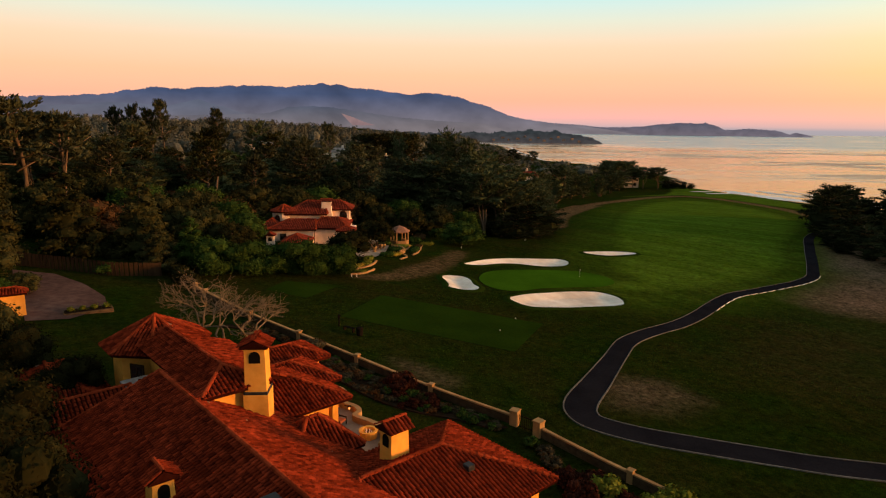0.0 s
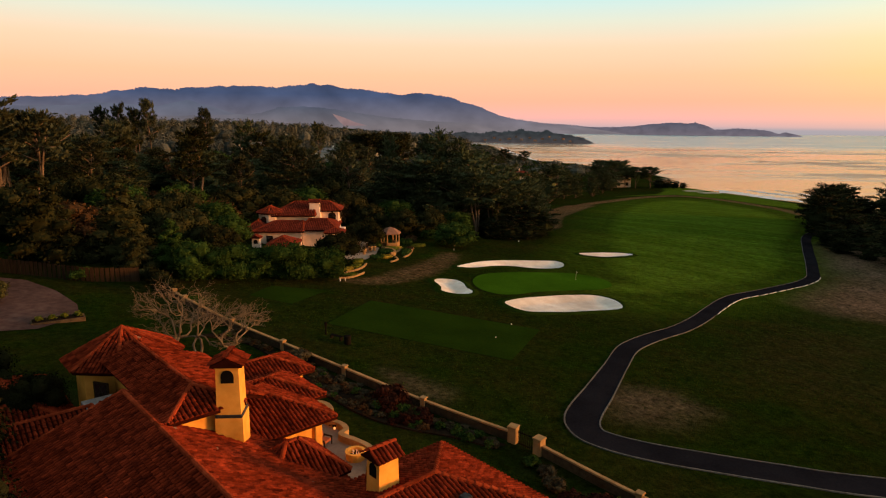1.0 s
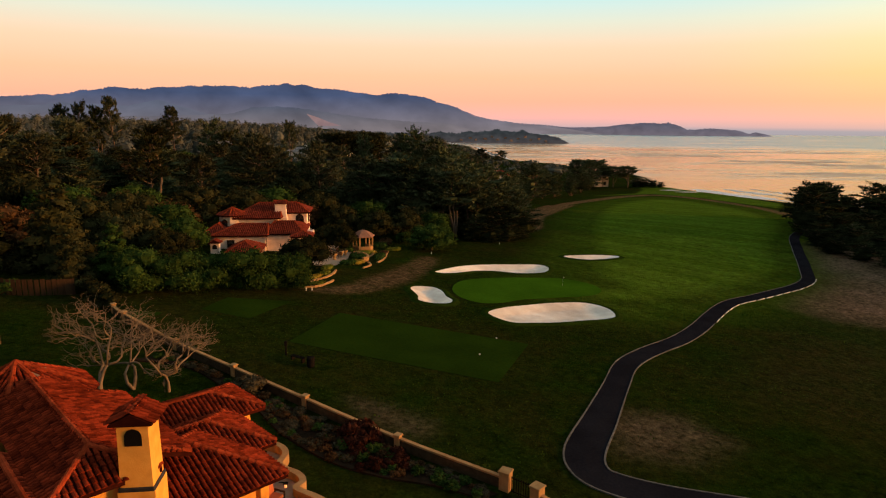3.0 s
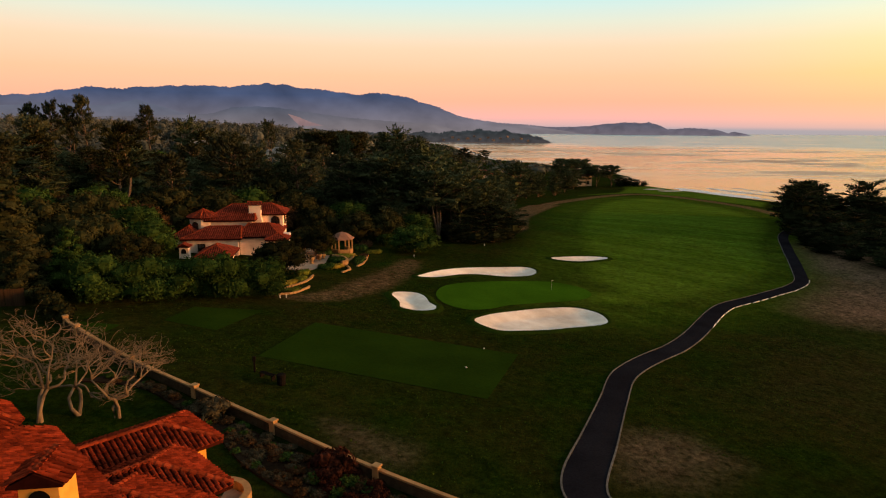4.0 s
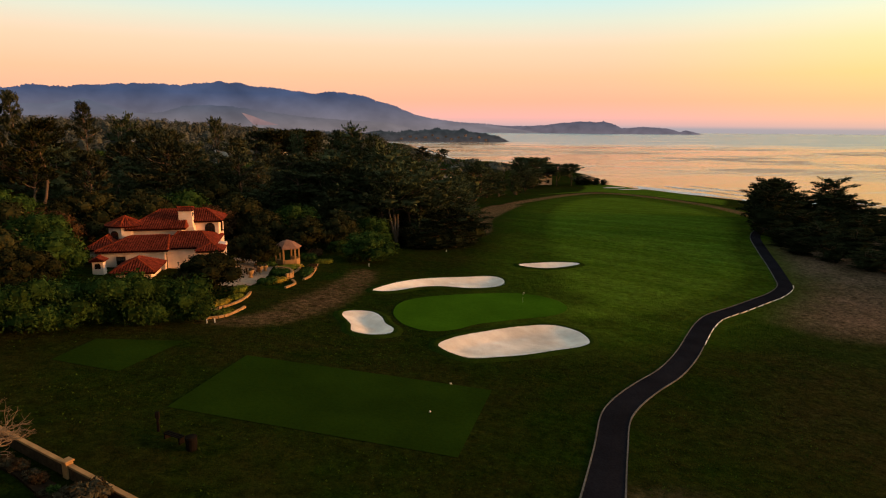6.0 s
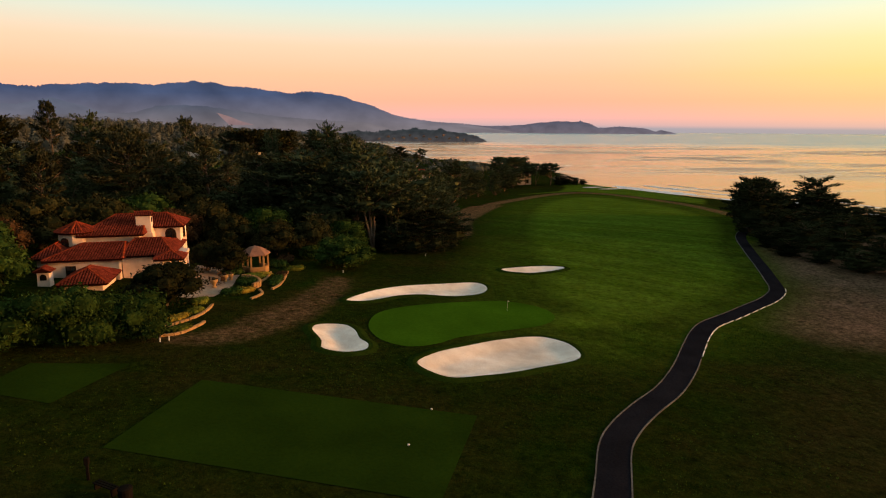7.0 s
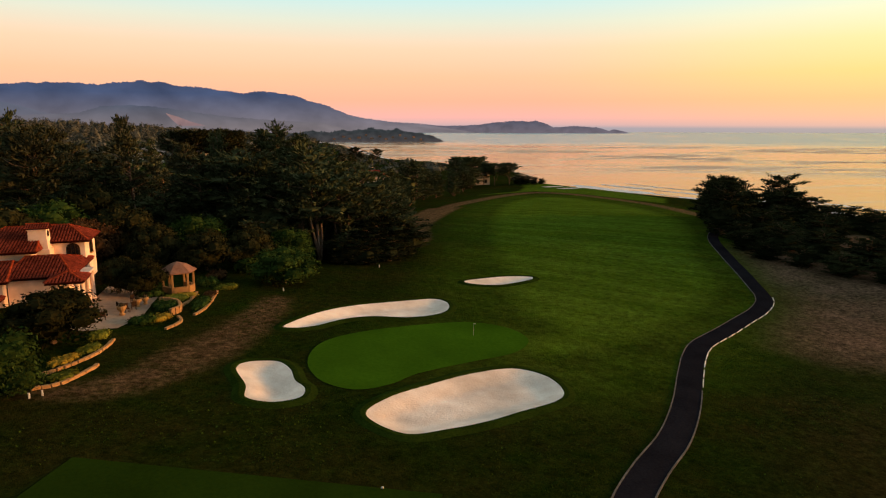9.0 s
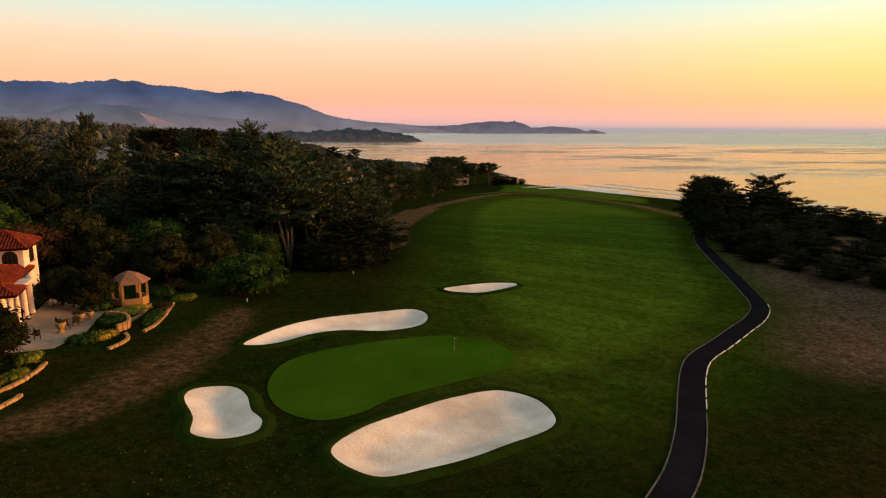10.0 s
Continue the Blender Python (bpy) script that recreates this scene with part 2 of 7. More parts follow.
def tube(points, radii, sides=7):
    """Vertices and faces of a tapering tube along points."""
    vs, fs = [], []
    for i, (p, r) in enumerate(zip(points, radii)):
        p = Vector(p)
        a = Vector(points[max(i - 1, 0)])
        b = Vector(points[min(i + 1, len(points) - 1)])
        d = (b - a).normalized()
        q = d.to_track_quat("Z", "Y")
        for k in range(sides):
            an = 2 * math.pi * k / sides
            vs.append(p + q @ Vector((math.cos(an) * r, math.sin(an) * r, 0)))
        if i:
            for k in range(sides):
                k2 = (k + 1) % sides
                fs.append(((i - 1) * sides + k, (i - 1) * sides + k2, i * sides + k2, i * sides + k))
    fs.append(tuple(range(len(vs) - sides, len(vs))))
    fs.append(tuple(reversed(range(sides))))
    return vs, fs


def merge(chunks):
    vs, fs = [], []
    for v, f in chunks:
        o = len(vs)
        vs += list(v)
        fs += [tuple(i + o for i in q) for q in f]
    return vs, fs


def spline(pts, n, closed=True):
    """A smooth curve (Catmull-Rom) through a few plan points."""
    P = [Vector((*p, 0)) for p in pts]
    m = len(P)
    out = []
    segs = m if closed else m - 1
    for i in range(segs):
        if closed:
            a, b, c, d = P[(i - 1) % m], P[i], P[(i + 1) % m], P[(i + 2) % m]
        else:
            a, b, c, d = P[max(i - 1, 0)], P[i], P[i + 1], P[min(i + 2, m - 1)]
        for k in range(n):
            t = k / n
            v = 0.5 * ((2 * b) + (c - a) * t + (2 * a - 5 * b + 4 * c - d) * t * t + (3 * b - a - 3 * c + d) * t ** 3)
            out.append((v.x, v.y))
    if not closed:
        out.append((P[-1].x, P[-1].y))
    return out


def poly_sdf(px, py, poly):
    """Signed distance to a closed polygon (negative inside), for arrays."""
    px, py = np.asarray(px, float), np.asarray(py, float)
    best = np.full(px.shape, 1e9)
    inside = np.zeros(px.shape, bool)
    n = len(poly)
    for i in range(n):
        ax, ay = poly[i]
        bx, by = poly[(i + 1) % n]
        dx, dy = bx - ax, by - ay
        t = np.clip(((px - ax) * dx + (py - ay) * dy) / (dx * dx + dy * dy + 1e-9), 0, 1)
        best = np.minimum(best, np.hypot(px - ax - t * dx, py - ay - t * dy))
        cross = ((ay > py) != (by > py)) & (px < (bx - ax) * (py - ay) / (by - ay + 1e-12) + ax)
        inside ^= cross
    return np.where(inside, -best, best)


def smooth01(t):
    t = np.clip(t, 0, 1)
    return t * t * (3 - 2 * t)


# ---------------------------------------------------------------- ground
SEA_Z = -22.0
COAST = [(-600, 260), (0, 195), (100, 182), (165, 172), (223, 163), (250, 154), (272, 147), (298, 141), (318, 138), (345, 158), (375, 160), (420, 150), (475, 146), (545, 120), (700, 126), (893, 146), (1072, 124), (1150, 130), (1200, 250), (1260, 360), (1330, 300), (1420, 200), (1800, 250), (5000, 300)]
CY, CX = np.array([c[0] for c in COAST], float), np.array([c[1] for c in COAST], float)


# heights of the land on a coarse plan grid
GRID_X = np.array([-60, -30, 0, 30, 60, 90, 120.0])
GRID_Y = np.array([30, 60, 90, 120, 150, 190, 240.0])
GRID_Z = np.array([
    [5.9, 2.9, -0.2, -2.5, -4.0, -5.1, -6.0], [6.3, 3.9, 1.1, -1.9, -4.4, -5.2, -5.3], [6.2, 3.6, 0.9, -1.8, -4.5, -4.9, -4.7],
    [5.5, 2.6, 0.0, -2.1, -3.7, -4.2, -4.2], [4.1, 1.3, -1.4, -3.5, -4.2, -4.1, -3.8], [2.4, -0.1, -2.4, -4.1, -4.7, -4.5, -4.1], [0.4, -1.5, -3.2, -4.4, -4.9, -4.9, -4.7]])


def base_height(x, y):
    x, y = np.asarray(x, float), np.asarray(y, float)
    cx, cy = np.clip(x, -75, 135), np.clip(y, 15, 255)
    z, w = 0.0, 1e-12
    for j, gyv in enumerate(GRID_Y):
        wy = np.exp(-((cy - gyv) / 21.0) ** 2 / 2)
        for i, gxv in enumerate(GRID_X):
            k = wy * np.exp(-((cx - gxv) / 21.0) ** 2 / 2)
            z, w = z + k * GRID_Z[j, i], w + k
    z = z / w
    # wooded rise inland
    return z + 8.0 * smooth01((-x - 35) / 160) * smooth01((y - 110) / 120) + 5 * smooth01((-x - 150) / 400) + 3.0 * smooth01((y - 330) / 500) * smooth01((60 - x) / 200)


BUNKERS = {
    "a": [(16.8, 85.6), (19.3, 88.6), (23.2, 90.8), (27.5, 92.8), (32.0, 93.7), (34.4, 91.5), (34.3, 88.0), (32.5, 86.0), (28.5, 84.4), (25.5, 83.2), (22.4, 82.4), (18.8, 82.1)],
    "b": [(12.7, 108.7), (16.7, 113.8), (21.2, 116.9), (27.1, 118.7), (32.5, 119.7), (33.6, 116.8), (31.5, 112.7), (27.1, 110.9), (22.7, 111.6), (19.4, 110.7), (16.0, 108.2), (13.6, 107.5)],
    "c": [(40.5, 130.3), (44.7, 131.9), (48.7, 132.6), (52.0, 131.7), (51.4, 129.8), (47.4, 127.6), (43.8, 126.6), (40.6, 128.1)],
    "d": [(7.9, 96.0), (9.0, 97.6), (11.4, 97.5), (12.4, 95.5), (12.6, 92.8), (13.2, 90.9), (12.5, 89.0), (10.4, 88.4), (8.6, 89.6), (8.6, 92.2)],
}
BUNKERS = {k: spline(v, 8) for k, v in BUNKERS.items()}
GREEN = spline([(14.0, 97.7), (16.0, 102.8), (20.4, 106.0), (27.1, 108.1), (33.3, 108.7), (37.0, 106.0), (37.4, 101.6), (34.1, 97.9), (28.5, 95.7), (23.0, 93.4), (20.0, 91.2), (16.8, 90.4), (14.4, 92.9)], 6)
PATH_MID = [(150, 192), (124, 172), (107.9, 156.2), (96.8, 139.7), (88.9, 126.9), (82.6, 117.0), (80.2, 113.4), (77.6, 110.6), (73.4, 107.5), (69, 105), (62.6, 101.3), (56.8, 98), (53, 94.7), (48.9, 90.2), (43.5, 84), (38.5, 79), (33.7, 75.2), (30.2, 72.1), (27.7, 69.2), (24.9, 64.4), (20.8, 57.4), (17.6, 52.0), (17.1, 49.3), (18.3, 47.8), (21.3, 46.4), (25.7, 45.2), (30.6, 44.0), (37.5, 42.6), (60, 40), (90, 39)]
PATH_MID = spline(PATH_MID, 8, closed=False)
PATH_HALF = 1.06


def path_grow(x, y):
    return 1.0 + 0.28 * float(smooth01((66 - y) / 14))

FAIRWAY = spline([(34.0, 98.6), (39.0, 101.5), (43.4, 105.8), (43.2, 115.3), (48.9, 130.6), (58.5, 158.7), (70.7, 190.6), (85.8, 219.3), (100.2, 236.9), (116.8, 238.4), (123.0, 212.6), (118.5, 183.0), (105.2, 161.5), (92.4, 145.8), (77.6, 121.3), (66.7, 111.8), (53.1, 103.4), (40.5, 97.6)], 5)
DRY = [(103, 143), (86, 115), (81, 108), (72, 101), (66, 95), (68, 90), (80, 84), (112, 88), (150, 110), (140, 150), (118, 152)]
BEND_PATCH = [(20.5, 56.5), (23.4, 58.6), (28, 58), (30, 54), (25, 51), (20.5, 52)]
FIELD = [(36, 66), (46, 76), (58, 88), (84, 106), (120, 100), (140, 70), (110, 45), (60, 50)]
WALL_PATCH = [(0.7, 59.3), (4, 58), (7, 55.5), (6, 53), (2.6, 54.6)]
DIRT = spline([(-6.5, 92), (-1.5, 95), (2.0, 101), (6.0, 108), (9.5, 116), (11.5, 122), (14.0, 121), (12.5, 112), (9.5, 103.5), (6.0, 97), (0, 91)], 5)
TRACK = spline([(43, 172), (49, 192), (54.5, 203), (70, 227), (85, 240.5), (101, 252), (117, 257), (128, 244), (133.5, 215), (130, 184)], 5, closed=False)


# The course falls away to the sea: beyond the tees' level ground the plan is noted on a shortened scale
# about the knoll HUB, and out() lays it at its full distance and depth.
HUB = (3.7, 21.4, 21.0)
FAR_SCALE = 1.536
R_SHORT = np.linspace(0, 6000, 3001)
R_FULL = R_SHORT * (1 + (FAR_SCALE - 1) * smooth01((R_SHORT - 165) / 125))


def out(x, y):
    """Full plan place of a shortened plan point, and the scale there."""
    dx, dy = x - HUB[0], y - HUB[1]
    r = math.hypot(dx, dy)
    k = float(np.interp(r, R_SHORT, R_FULL)) / max(r, 1e-6)
    return HUB[0] + dx * k, HUB[1] + dy * k, k


def out_line(pts):
    return [out(x, y)[:2] for x, y in pts]


def short_height(x, y):
    z = base_height(x, y)
    coast = np.interp(np.asarray(y, float), CY, CX)
    d = np.asarray(x, float) - coast
    return z + (-22.0 - z) * smooth01((d + 6) / 34)


def ground_height(x, y):
    dx, dy = np.asarray(x, float) - HUB[0], np.asarray(y, float) - HUB[1]
    r = np.maximum(np.hypot(dx, dy), 1e-6)
    k = np.interp(r, R_FULL, R_SHORT) / r
    return HUB[2] + (short_height(HUB[0] + dx * k, HUB[1] + dy * k) - HUB[2]) / k


def G(x, y):
    return float(ground_height(x, y))


def axis(lo, fine_lo, fine_hi, hi, step, grow=1.12):
    a = list(np.arange(fine_lo, fine_hi + 0.01, step))
    s, v = step, fine_hi
    while v < hi:
        s *= grow
        v += s
        a.append(v)
    s, v, b = step, fine_lo, []
    while v > lo:
        s *= grow
        v -= s
        b.append(v)
    return np.array(b[::-1] + a)


gx, gy = axis(-2200, -45, 175, 900, 0.9), axis(-400, 25, 265, 2600, 0.9)
XX, YY = np.meshgrid(gx, gy)
ZZ = short_height(XX, YY)
for ring in BUNKERS.values():
    ZZ = ZZ - 1.6 * smooth01((-poly_sdf(XX, YY, ring) - 0.3) / 1.2)
nx, ny = len(gx), len(gy)
RR = np.maximum(np.hypot(XX - HUB[0], YY - HUB[1]), 1e-6)
KK = np.interp(RR, R_SHORT, R_FULL) / RR
verts = np.stack([(HUB[0] + (XX - HUB[0]) * KK).ravel(), (HUB[1] + (YY - HUB[1]) * KK).ravel(), (HUB[2] + (ZZ - HUB[2]) * KK).ravel()], 1)
idx = np.arange(nx * ny).reshape(ny, nx)
quads = np.stack([idx[:-1, :-1].ravel(), idx[:-1, 1:].ravel(), idx[1:, 1:].ravel(), idx[1:, :-1].ravel()], 1)
me = bpy.data.meshes.new("ground")
me.from_pydata(verts.tolist(), [], quads.tolist())
me.polygons.foreach_set("use_smooth", [True] * len(me.polygons))
att = me.color_attributes.new("cover", "FLOAT_COLOR", "POINT")
FAR_LAWN = [(92, 256), (112, 264), (120, 276), (126, 292), (137, 296), (144, 272), (148, 250), (150, 225), (140, 212), (131, 246), (118, 262)]
FAIR_EDGE = poly_sdf(XX, YY, FAIRWAY)
fair = np.maximum(np.maximum(smooth01(0.5 - (FAIR_EDGE - 2.0) / 9.0) * 0.95, 0.42 * smooth01(0.5 - (FAIR_EDGE - 12) / 16.0)), 0.9 * smooth01(0.5 - poly_sdf(XX, YY, FAR_LAWN) / 3.0))
track_dist = np.full(XX.shape, 1e9)
for tx, ty in TRACK:
    track_dist = np.minimum(track_dist, np.hypot(XX - tx, YY - ty))
for (ax, ay), (bx, by) in zip(TRACK, TRACK[1:]):
    tt = np.clip(((XX - ax) * (bx - ax) + (YY - ay) * (by - ay)) / ((bx - ax) ** 2 + (by - ay) ** 2), 0, 1)
    track_dist = np.minimum(track_dist, np.hypot(XX - ax - tt * (bx - ax), YY - ay - tt * (by - ay)))
track_width = np.where(YY < 225, np.where(XX < 80, 4.5, 2.2), 2.4)
dry = smooth01(0.5 - poly_sdf(XX, YY, DRY) / 12.0) * 0.9
# worn stony ground inside the bend of the path, thin grass over the field, and a worn line along the garden wall
dry = np.maximum(dry, 0.5 * smooth01(0.5 - poly_sdf(XX, YY, BEND_PATCH) / 5.0))
dry = np.maximum(dry, 0.06 * smooth01(0.5 - poly_sdf(XX, YY, FIELD) / 14.0))
dry = np.maximum(dry, 0.4 * smooth01(0.5 - poly_sdf(XX, YY, WALL_PATCH) / 3.0))
dirt = np.maximum(0.72 * smooth01(0.5 - poly_sdf(XX, YY, DIRT) / 2.6), 1.0 * smooth01((track_width + 0.6 - track_dist) / 1.6))
coast_x = np.interp(YY, CY, CX)
beach = smooth01((XX - coast_x + 7) / 4)
cover = np.stack([fair, dry, dirt, beach], -1).reshape(-1, 4)
att.data.foreach_set("color", cover.astype(np.float32).ravel())
ground = tagged(new("ground", me), "mown and dry golf course grass sloping to the sea", "ground", kind="structure")


def ground_material():
    m = bpy.data.materials.new("course_grass")
    m.use_nodes = True
    nt = m.node_tree
    b = nt.nodes["Principled BSDF"]
    b.inputs["Roughness"].default_value = 0.92
    b.inputs["Specular IOR Level"].default_value = 0.0
    geo = nt.nodes.new("ShaderNodeNewGeometry")
    at = nt.nodes.new("ShaderNodeVertexColor")
    at.layer_name = "cover"
    sp = nt.nodes.new("ShaderNodeSeparateColor")
    nt.links.new(at.outputs[0], sp.inputs[0])

    def noise_fac(scale, detail=5, lo=0.35, hi=0.65, vec=None, rough=0.6):
        n = nt.nodes.new("ShaderNodeTexNoise")
        n.inputs["Scale"].default_value, n.inputs["Detail"].default_value, n.inputs["Roughness"].default_value = scale, detail, rough
        nt.links.new(vec or geo.outputs["Position"], n.inputs["Vector"])
        r = nt.nodes.new("ShaderNodeMapRange")
        r.inputs[1].default_value, r.inputs[2].default_value = lo, hi
        nt.links.new(n.outputs["Fac"], r.inputs[0])
        return r.outputs[0]

    def mixc(f, a, c):
        n = nt.nodes.new("ShaderNodeMix")
        n.data_type = "RGBA"
        for k, v in ((0, f), (6, a), (7, c)):
            if isinstance(v, (tuple, float)):
                n.inputs[k].default_value = (*v, 1) if isinstance(v, tuple) else v
            else:
                nt.links.new(v, n.inputs[k])
        return n.outputs[2]

    def math_op(op, a, c):
        n = nt.nodes.new("ShaderNodeMath")
        n.operation = op
        for k, v in ((0, a), (1, c)):
            if isinstance(v, float):
                n.inputs[k].default_value = v
            else:
                nt.links.new(v, n.inputs[k])
        return n.outputs[0]

    fine = noise_fac(2.2, 8)
    mid = noise_fac(0.28, 6, 0.32, 0.68)
    big = noise_fac(0.05, 4)
    blade = noise_fac(5.5, 6, 0.36, 0.66, None, 0.7)
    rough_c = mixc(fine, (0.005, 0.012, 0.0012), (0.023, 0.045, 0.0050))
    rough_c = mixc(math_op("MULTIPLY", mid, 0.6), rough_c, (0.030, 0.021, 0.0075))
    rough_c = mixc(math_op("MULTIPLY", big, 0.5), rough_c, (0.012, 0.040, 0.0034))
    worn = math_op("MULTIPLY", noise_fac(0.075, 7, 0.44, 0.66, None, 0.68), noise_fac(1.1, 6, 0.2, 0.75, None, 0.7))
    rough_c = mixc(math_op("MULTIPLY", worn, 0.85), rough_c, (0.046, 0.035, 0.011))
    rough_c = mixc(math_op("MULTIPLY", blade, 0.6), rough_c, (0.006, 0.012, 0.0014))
    # mowing stripes across the fairway
    mp = nt.nodes.new("ShaderNodeMapping")
    mp.vector_type = "TEXTURE"
    mp.inputs["Rotation"].default_value = (0, 0, radians(38))
    mp.inputs["Scale"].default_value = (4.5, 70.0, 10.0)
    nt.links.new(geo.outputs["Position"], mp.inputs[0])
    stripe = noise_fac(1.0, 2, 0.42, 0.58, mp.outputs[0])
    fair_c = mixc(stripe, (0.060, 0.122, 0.008), (0.088, 0.165, 0.014))
    fair_c = mixc(math_op("MULTIPLY", mid, 0.4), fair_c, (0.086, 0.126, 0.016))
    fair_f = math_op("MULTIPLY", sp.outputs[0], math_op("ADD", math_op("MULTIPLY", noise_fac(0.16, 6, 0.3, 0.6), 0.3), 0.7))
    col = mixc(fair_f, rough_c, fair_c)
    dry_c = mixc(fine, (0.072, 0.050, 0.036), (0.235, 0.165, 0.118))
    dry_f = math_op("MULTIPLY", sp.outputs[1], math_op("ADD", math_op("MULTIPLY", noise_fac(0.16, 8, 0.38, 0.6, None, 0.7), 0.45), 0.6))
    col = mixc(dry_f, col, dry_c)
    dirt_c = mixc(fine, (0.070, 0.040, 0.022), (0.25, 0.155, 0.090))
    dirt_f = math_op("MULTIPLY", sp.outputs[2], math_op("ADD", math_op("MULTIPLY", noise_fac(0.8, 8, 0.38, 0.62, None, 0.75), 0.75), 0.25))
    col = mixc(dirt_f, col, dirt_c)
    col = mixc(at.outputs["Alpha"], col, mixc(mid, (0.36, 0.30, 0.24), (0.50, 0.43, 0.36)))
    # clumped, unevenly cut turf
    clump = nt.nodes.new("ShaderNodeHueSaturation")
    nt.links.new(col, clump.inputs["Color"])
    grain = noise_fac(0.9, 10, 0.30, 0.70, None, 0.82)
    nt.links.new(math_op("ADD", math_op("MULTIPLY", grain, 1.3), 0.32), clump.inputs["Value"])
    nt.links.new(clump.outputs[0], b.inputs["Base Color"])
    bn = nt.nodes.new("ShaderNodeTexNoise")
    bn.inputs["Scale"].default_value, bn.inputs["Detail"].default_value, bn.inputs["Roughness"].default_value = 1.6, 9, 0.75
    nt.links.new(geo.outputs["Position"], bn.inputs["Vector"])
    bp = nt.nodes.new("ShaderNodeBump")
    bp.inputs["Distance"].default_value = 0.42
    nt.links.new(bn.outputs["Fac"], bp.inputs["Height"])
    nt.links.new(bp.outputs[0], b.inputs["Normal"])
    return m


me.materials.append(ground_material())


# ---------------------------------------------------------------- sea
def sea_material():
    m = bpy.data.materials.new("sunset_tinted_water")
    m.use_nodes = True
    nt = m.node_tree
    b = nt.nodes["Principled BSDF"]
    geo = nt.nodes.new("ShaderNodeNewGeometry")

    def noise_fac(scale, stretch, lo, hi, detail=4, rot=25):
        mp = nt.nodes.new("ShaderNodeMapping")
        mp.inputs["Scale"].default_value = stretch
        mp.inputs["Rotation"].default_value = (0, 0, radians(rot))
        nt.links.new(geo.outputs["Position"], mp.inputs[0])
        n = nt.nodes.new("ShaderNodeTexNoise")
        n.inputs["Scale"].default_value, n.inputs["Detail"].default_value, n.inputs["Roughness"].default_value = scale, detail, 0.6
        nt.links.new(mp.outputs[0], n.inputs["Vector"])
        r = nt.nodes.new("ShaderNodeMapRange")
        r.inputs[1].default_value, r.inputs[2].default_value = lo, hi
        nt.links.new(n.outputs["Fac"], r.inputs[0])
        return r.outputs[0], n.outputs["Fac"]

    def math_op(op, a, c):
        n = nt.nodes.new("ShaderNodeMath")
        n.operation = op
        for k, v in ((0, a), (1, c)):
            if isinstance(v, float):
                n.inputs[k].default_value = v
            else:
                nt.links.new(v, n.inputs[k])
        return n.outputs[0]

    def mixc(f, a, c):
        n = nt.nodes.new("ShaderNodeMix")
        n.data_type = "RGBA"
        nt.links.new(f, n.inputs[0])
        for k, v in ((6, a), (7, c)):
            if isinstance(v, tuple):
                n.inputs[k].default_value = (*v, 1)
            else:
                nt.links.new(v, n.inputs[k])
        return n.outputs[2]

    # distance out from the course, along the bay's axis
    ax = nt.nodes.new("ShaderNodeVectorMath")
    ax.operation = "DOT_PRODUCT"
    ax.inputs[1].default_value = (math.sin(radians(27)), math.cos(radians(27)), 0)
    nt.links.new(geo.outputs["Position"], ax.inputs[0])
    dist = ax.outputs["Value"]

    def ramp(a, b, lo=0.0, hi=1.0, src=None):
        r = nt.nodes.new("ShaderNodeMapRange")
        r.interpolation_type = "SMOOTHSTEP"
        r.inputs[1].default_value, r.inputs[2].default_value, r.inputs[3].default_value, r.inputs[4].default_value = a, b, lo, hi
        nt.links.new(src or dist, r.inputs[0])
        return r.outputs[0]

    # wind-ruffled open water out in the bay, broken into streaks at its near edge; far haze is put into its blue-grey
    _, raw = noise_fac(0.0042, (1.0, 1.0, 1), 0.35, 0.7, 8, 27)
    ruffle_haze = ramp(1750.0, 2350.0, 0.0, 1.0, math_op("ADD", dist, math_op("MULTIPLY", raw, 900.0)))
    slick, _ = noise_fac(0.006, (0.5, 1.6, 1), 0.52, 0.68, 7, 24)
    ruffle_haze = math_op("MULTIPLY", ruffle_haze, math_op("SUBTRACT", 1.0, math_op("MULTIPLY", slick, 0.55)))
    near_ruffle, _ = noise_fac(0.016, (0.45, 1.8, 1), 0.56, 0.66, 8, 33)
    ruffle_haze = math_op("MAXIMUM", ruffle_haze, math_op("MULTIPLY", near_ruffle, ramp(800.0, 420.0, 0.08, 0.7)))
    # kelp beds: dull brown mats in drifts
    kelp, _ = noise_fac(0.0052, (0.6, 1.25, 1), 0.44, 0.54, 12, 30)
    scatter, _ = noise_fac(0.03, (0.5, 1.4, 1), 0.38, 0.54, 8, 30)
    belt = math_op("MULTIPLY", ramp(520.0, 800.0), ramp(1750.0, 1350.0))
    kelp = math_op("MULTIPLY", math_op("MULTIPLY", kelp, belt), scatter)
    # the gold of the mirrored sunset is put into the base colour
    col = mixc(ruffle_haze, (0.78, 0.46, 0.21), (0.17, 0.195, 0.255))
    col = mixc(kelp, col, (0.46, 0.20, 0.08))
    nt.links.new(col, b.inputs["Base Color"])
    rr = math_op("ADD", math_op("MULTIPLY", ruffle_haze, 0.22), math_op("ADD", math_op("MULTIPLY", kelp, 0.4), 0.05))
    nt.links.new(rr, b.inputs["Roughness"])
    b.inputs["IOR"].default_value = 2.7
    # reflections are tinted as well: orange on calm water, bluish further out
    nt.links.new(mixc(ruffle_haze, (1.0, 0.68, 0.40), (0.68, 0.86, 1.0)), b.inputs["Specular Tint"])
    lvl = math_op("SUBTRACT", math_op("SUBTRACT", 1.0, math_op("MULTIPLY", kelp, 0.75)), math_op("MULTIPLY", ruffle_haze, 0.66))
    nt.links.new(lvl, b.inputs["Specular IOR Level"])
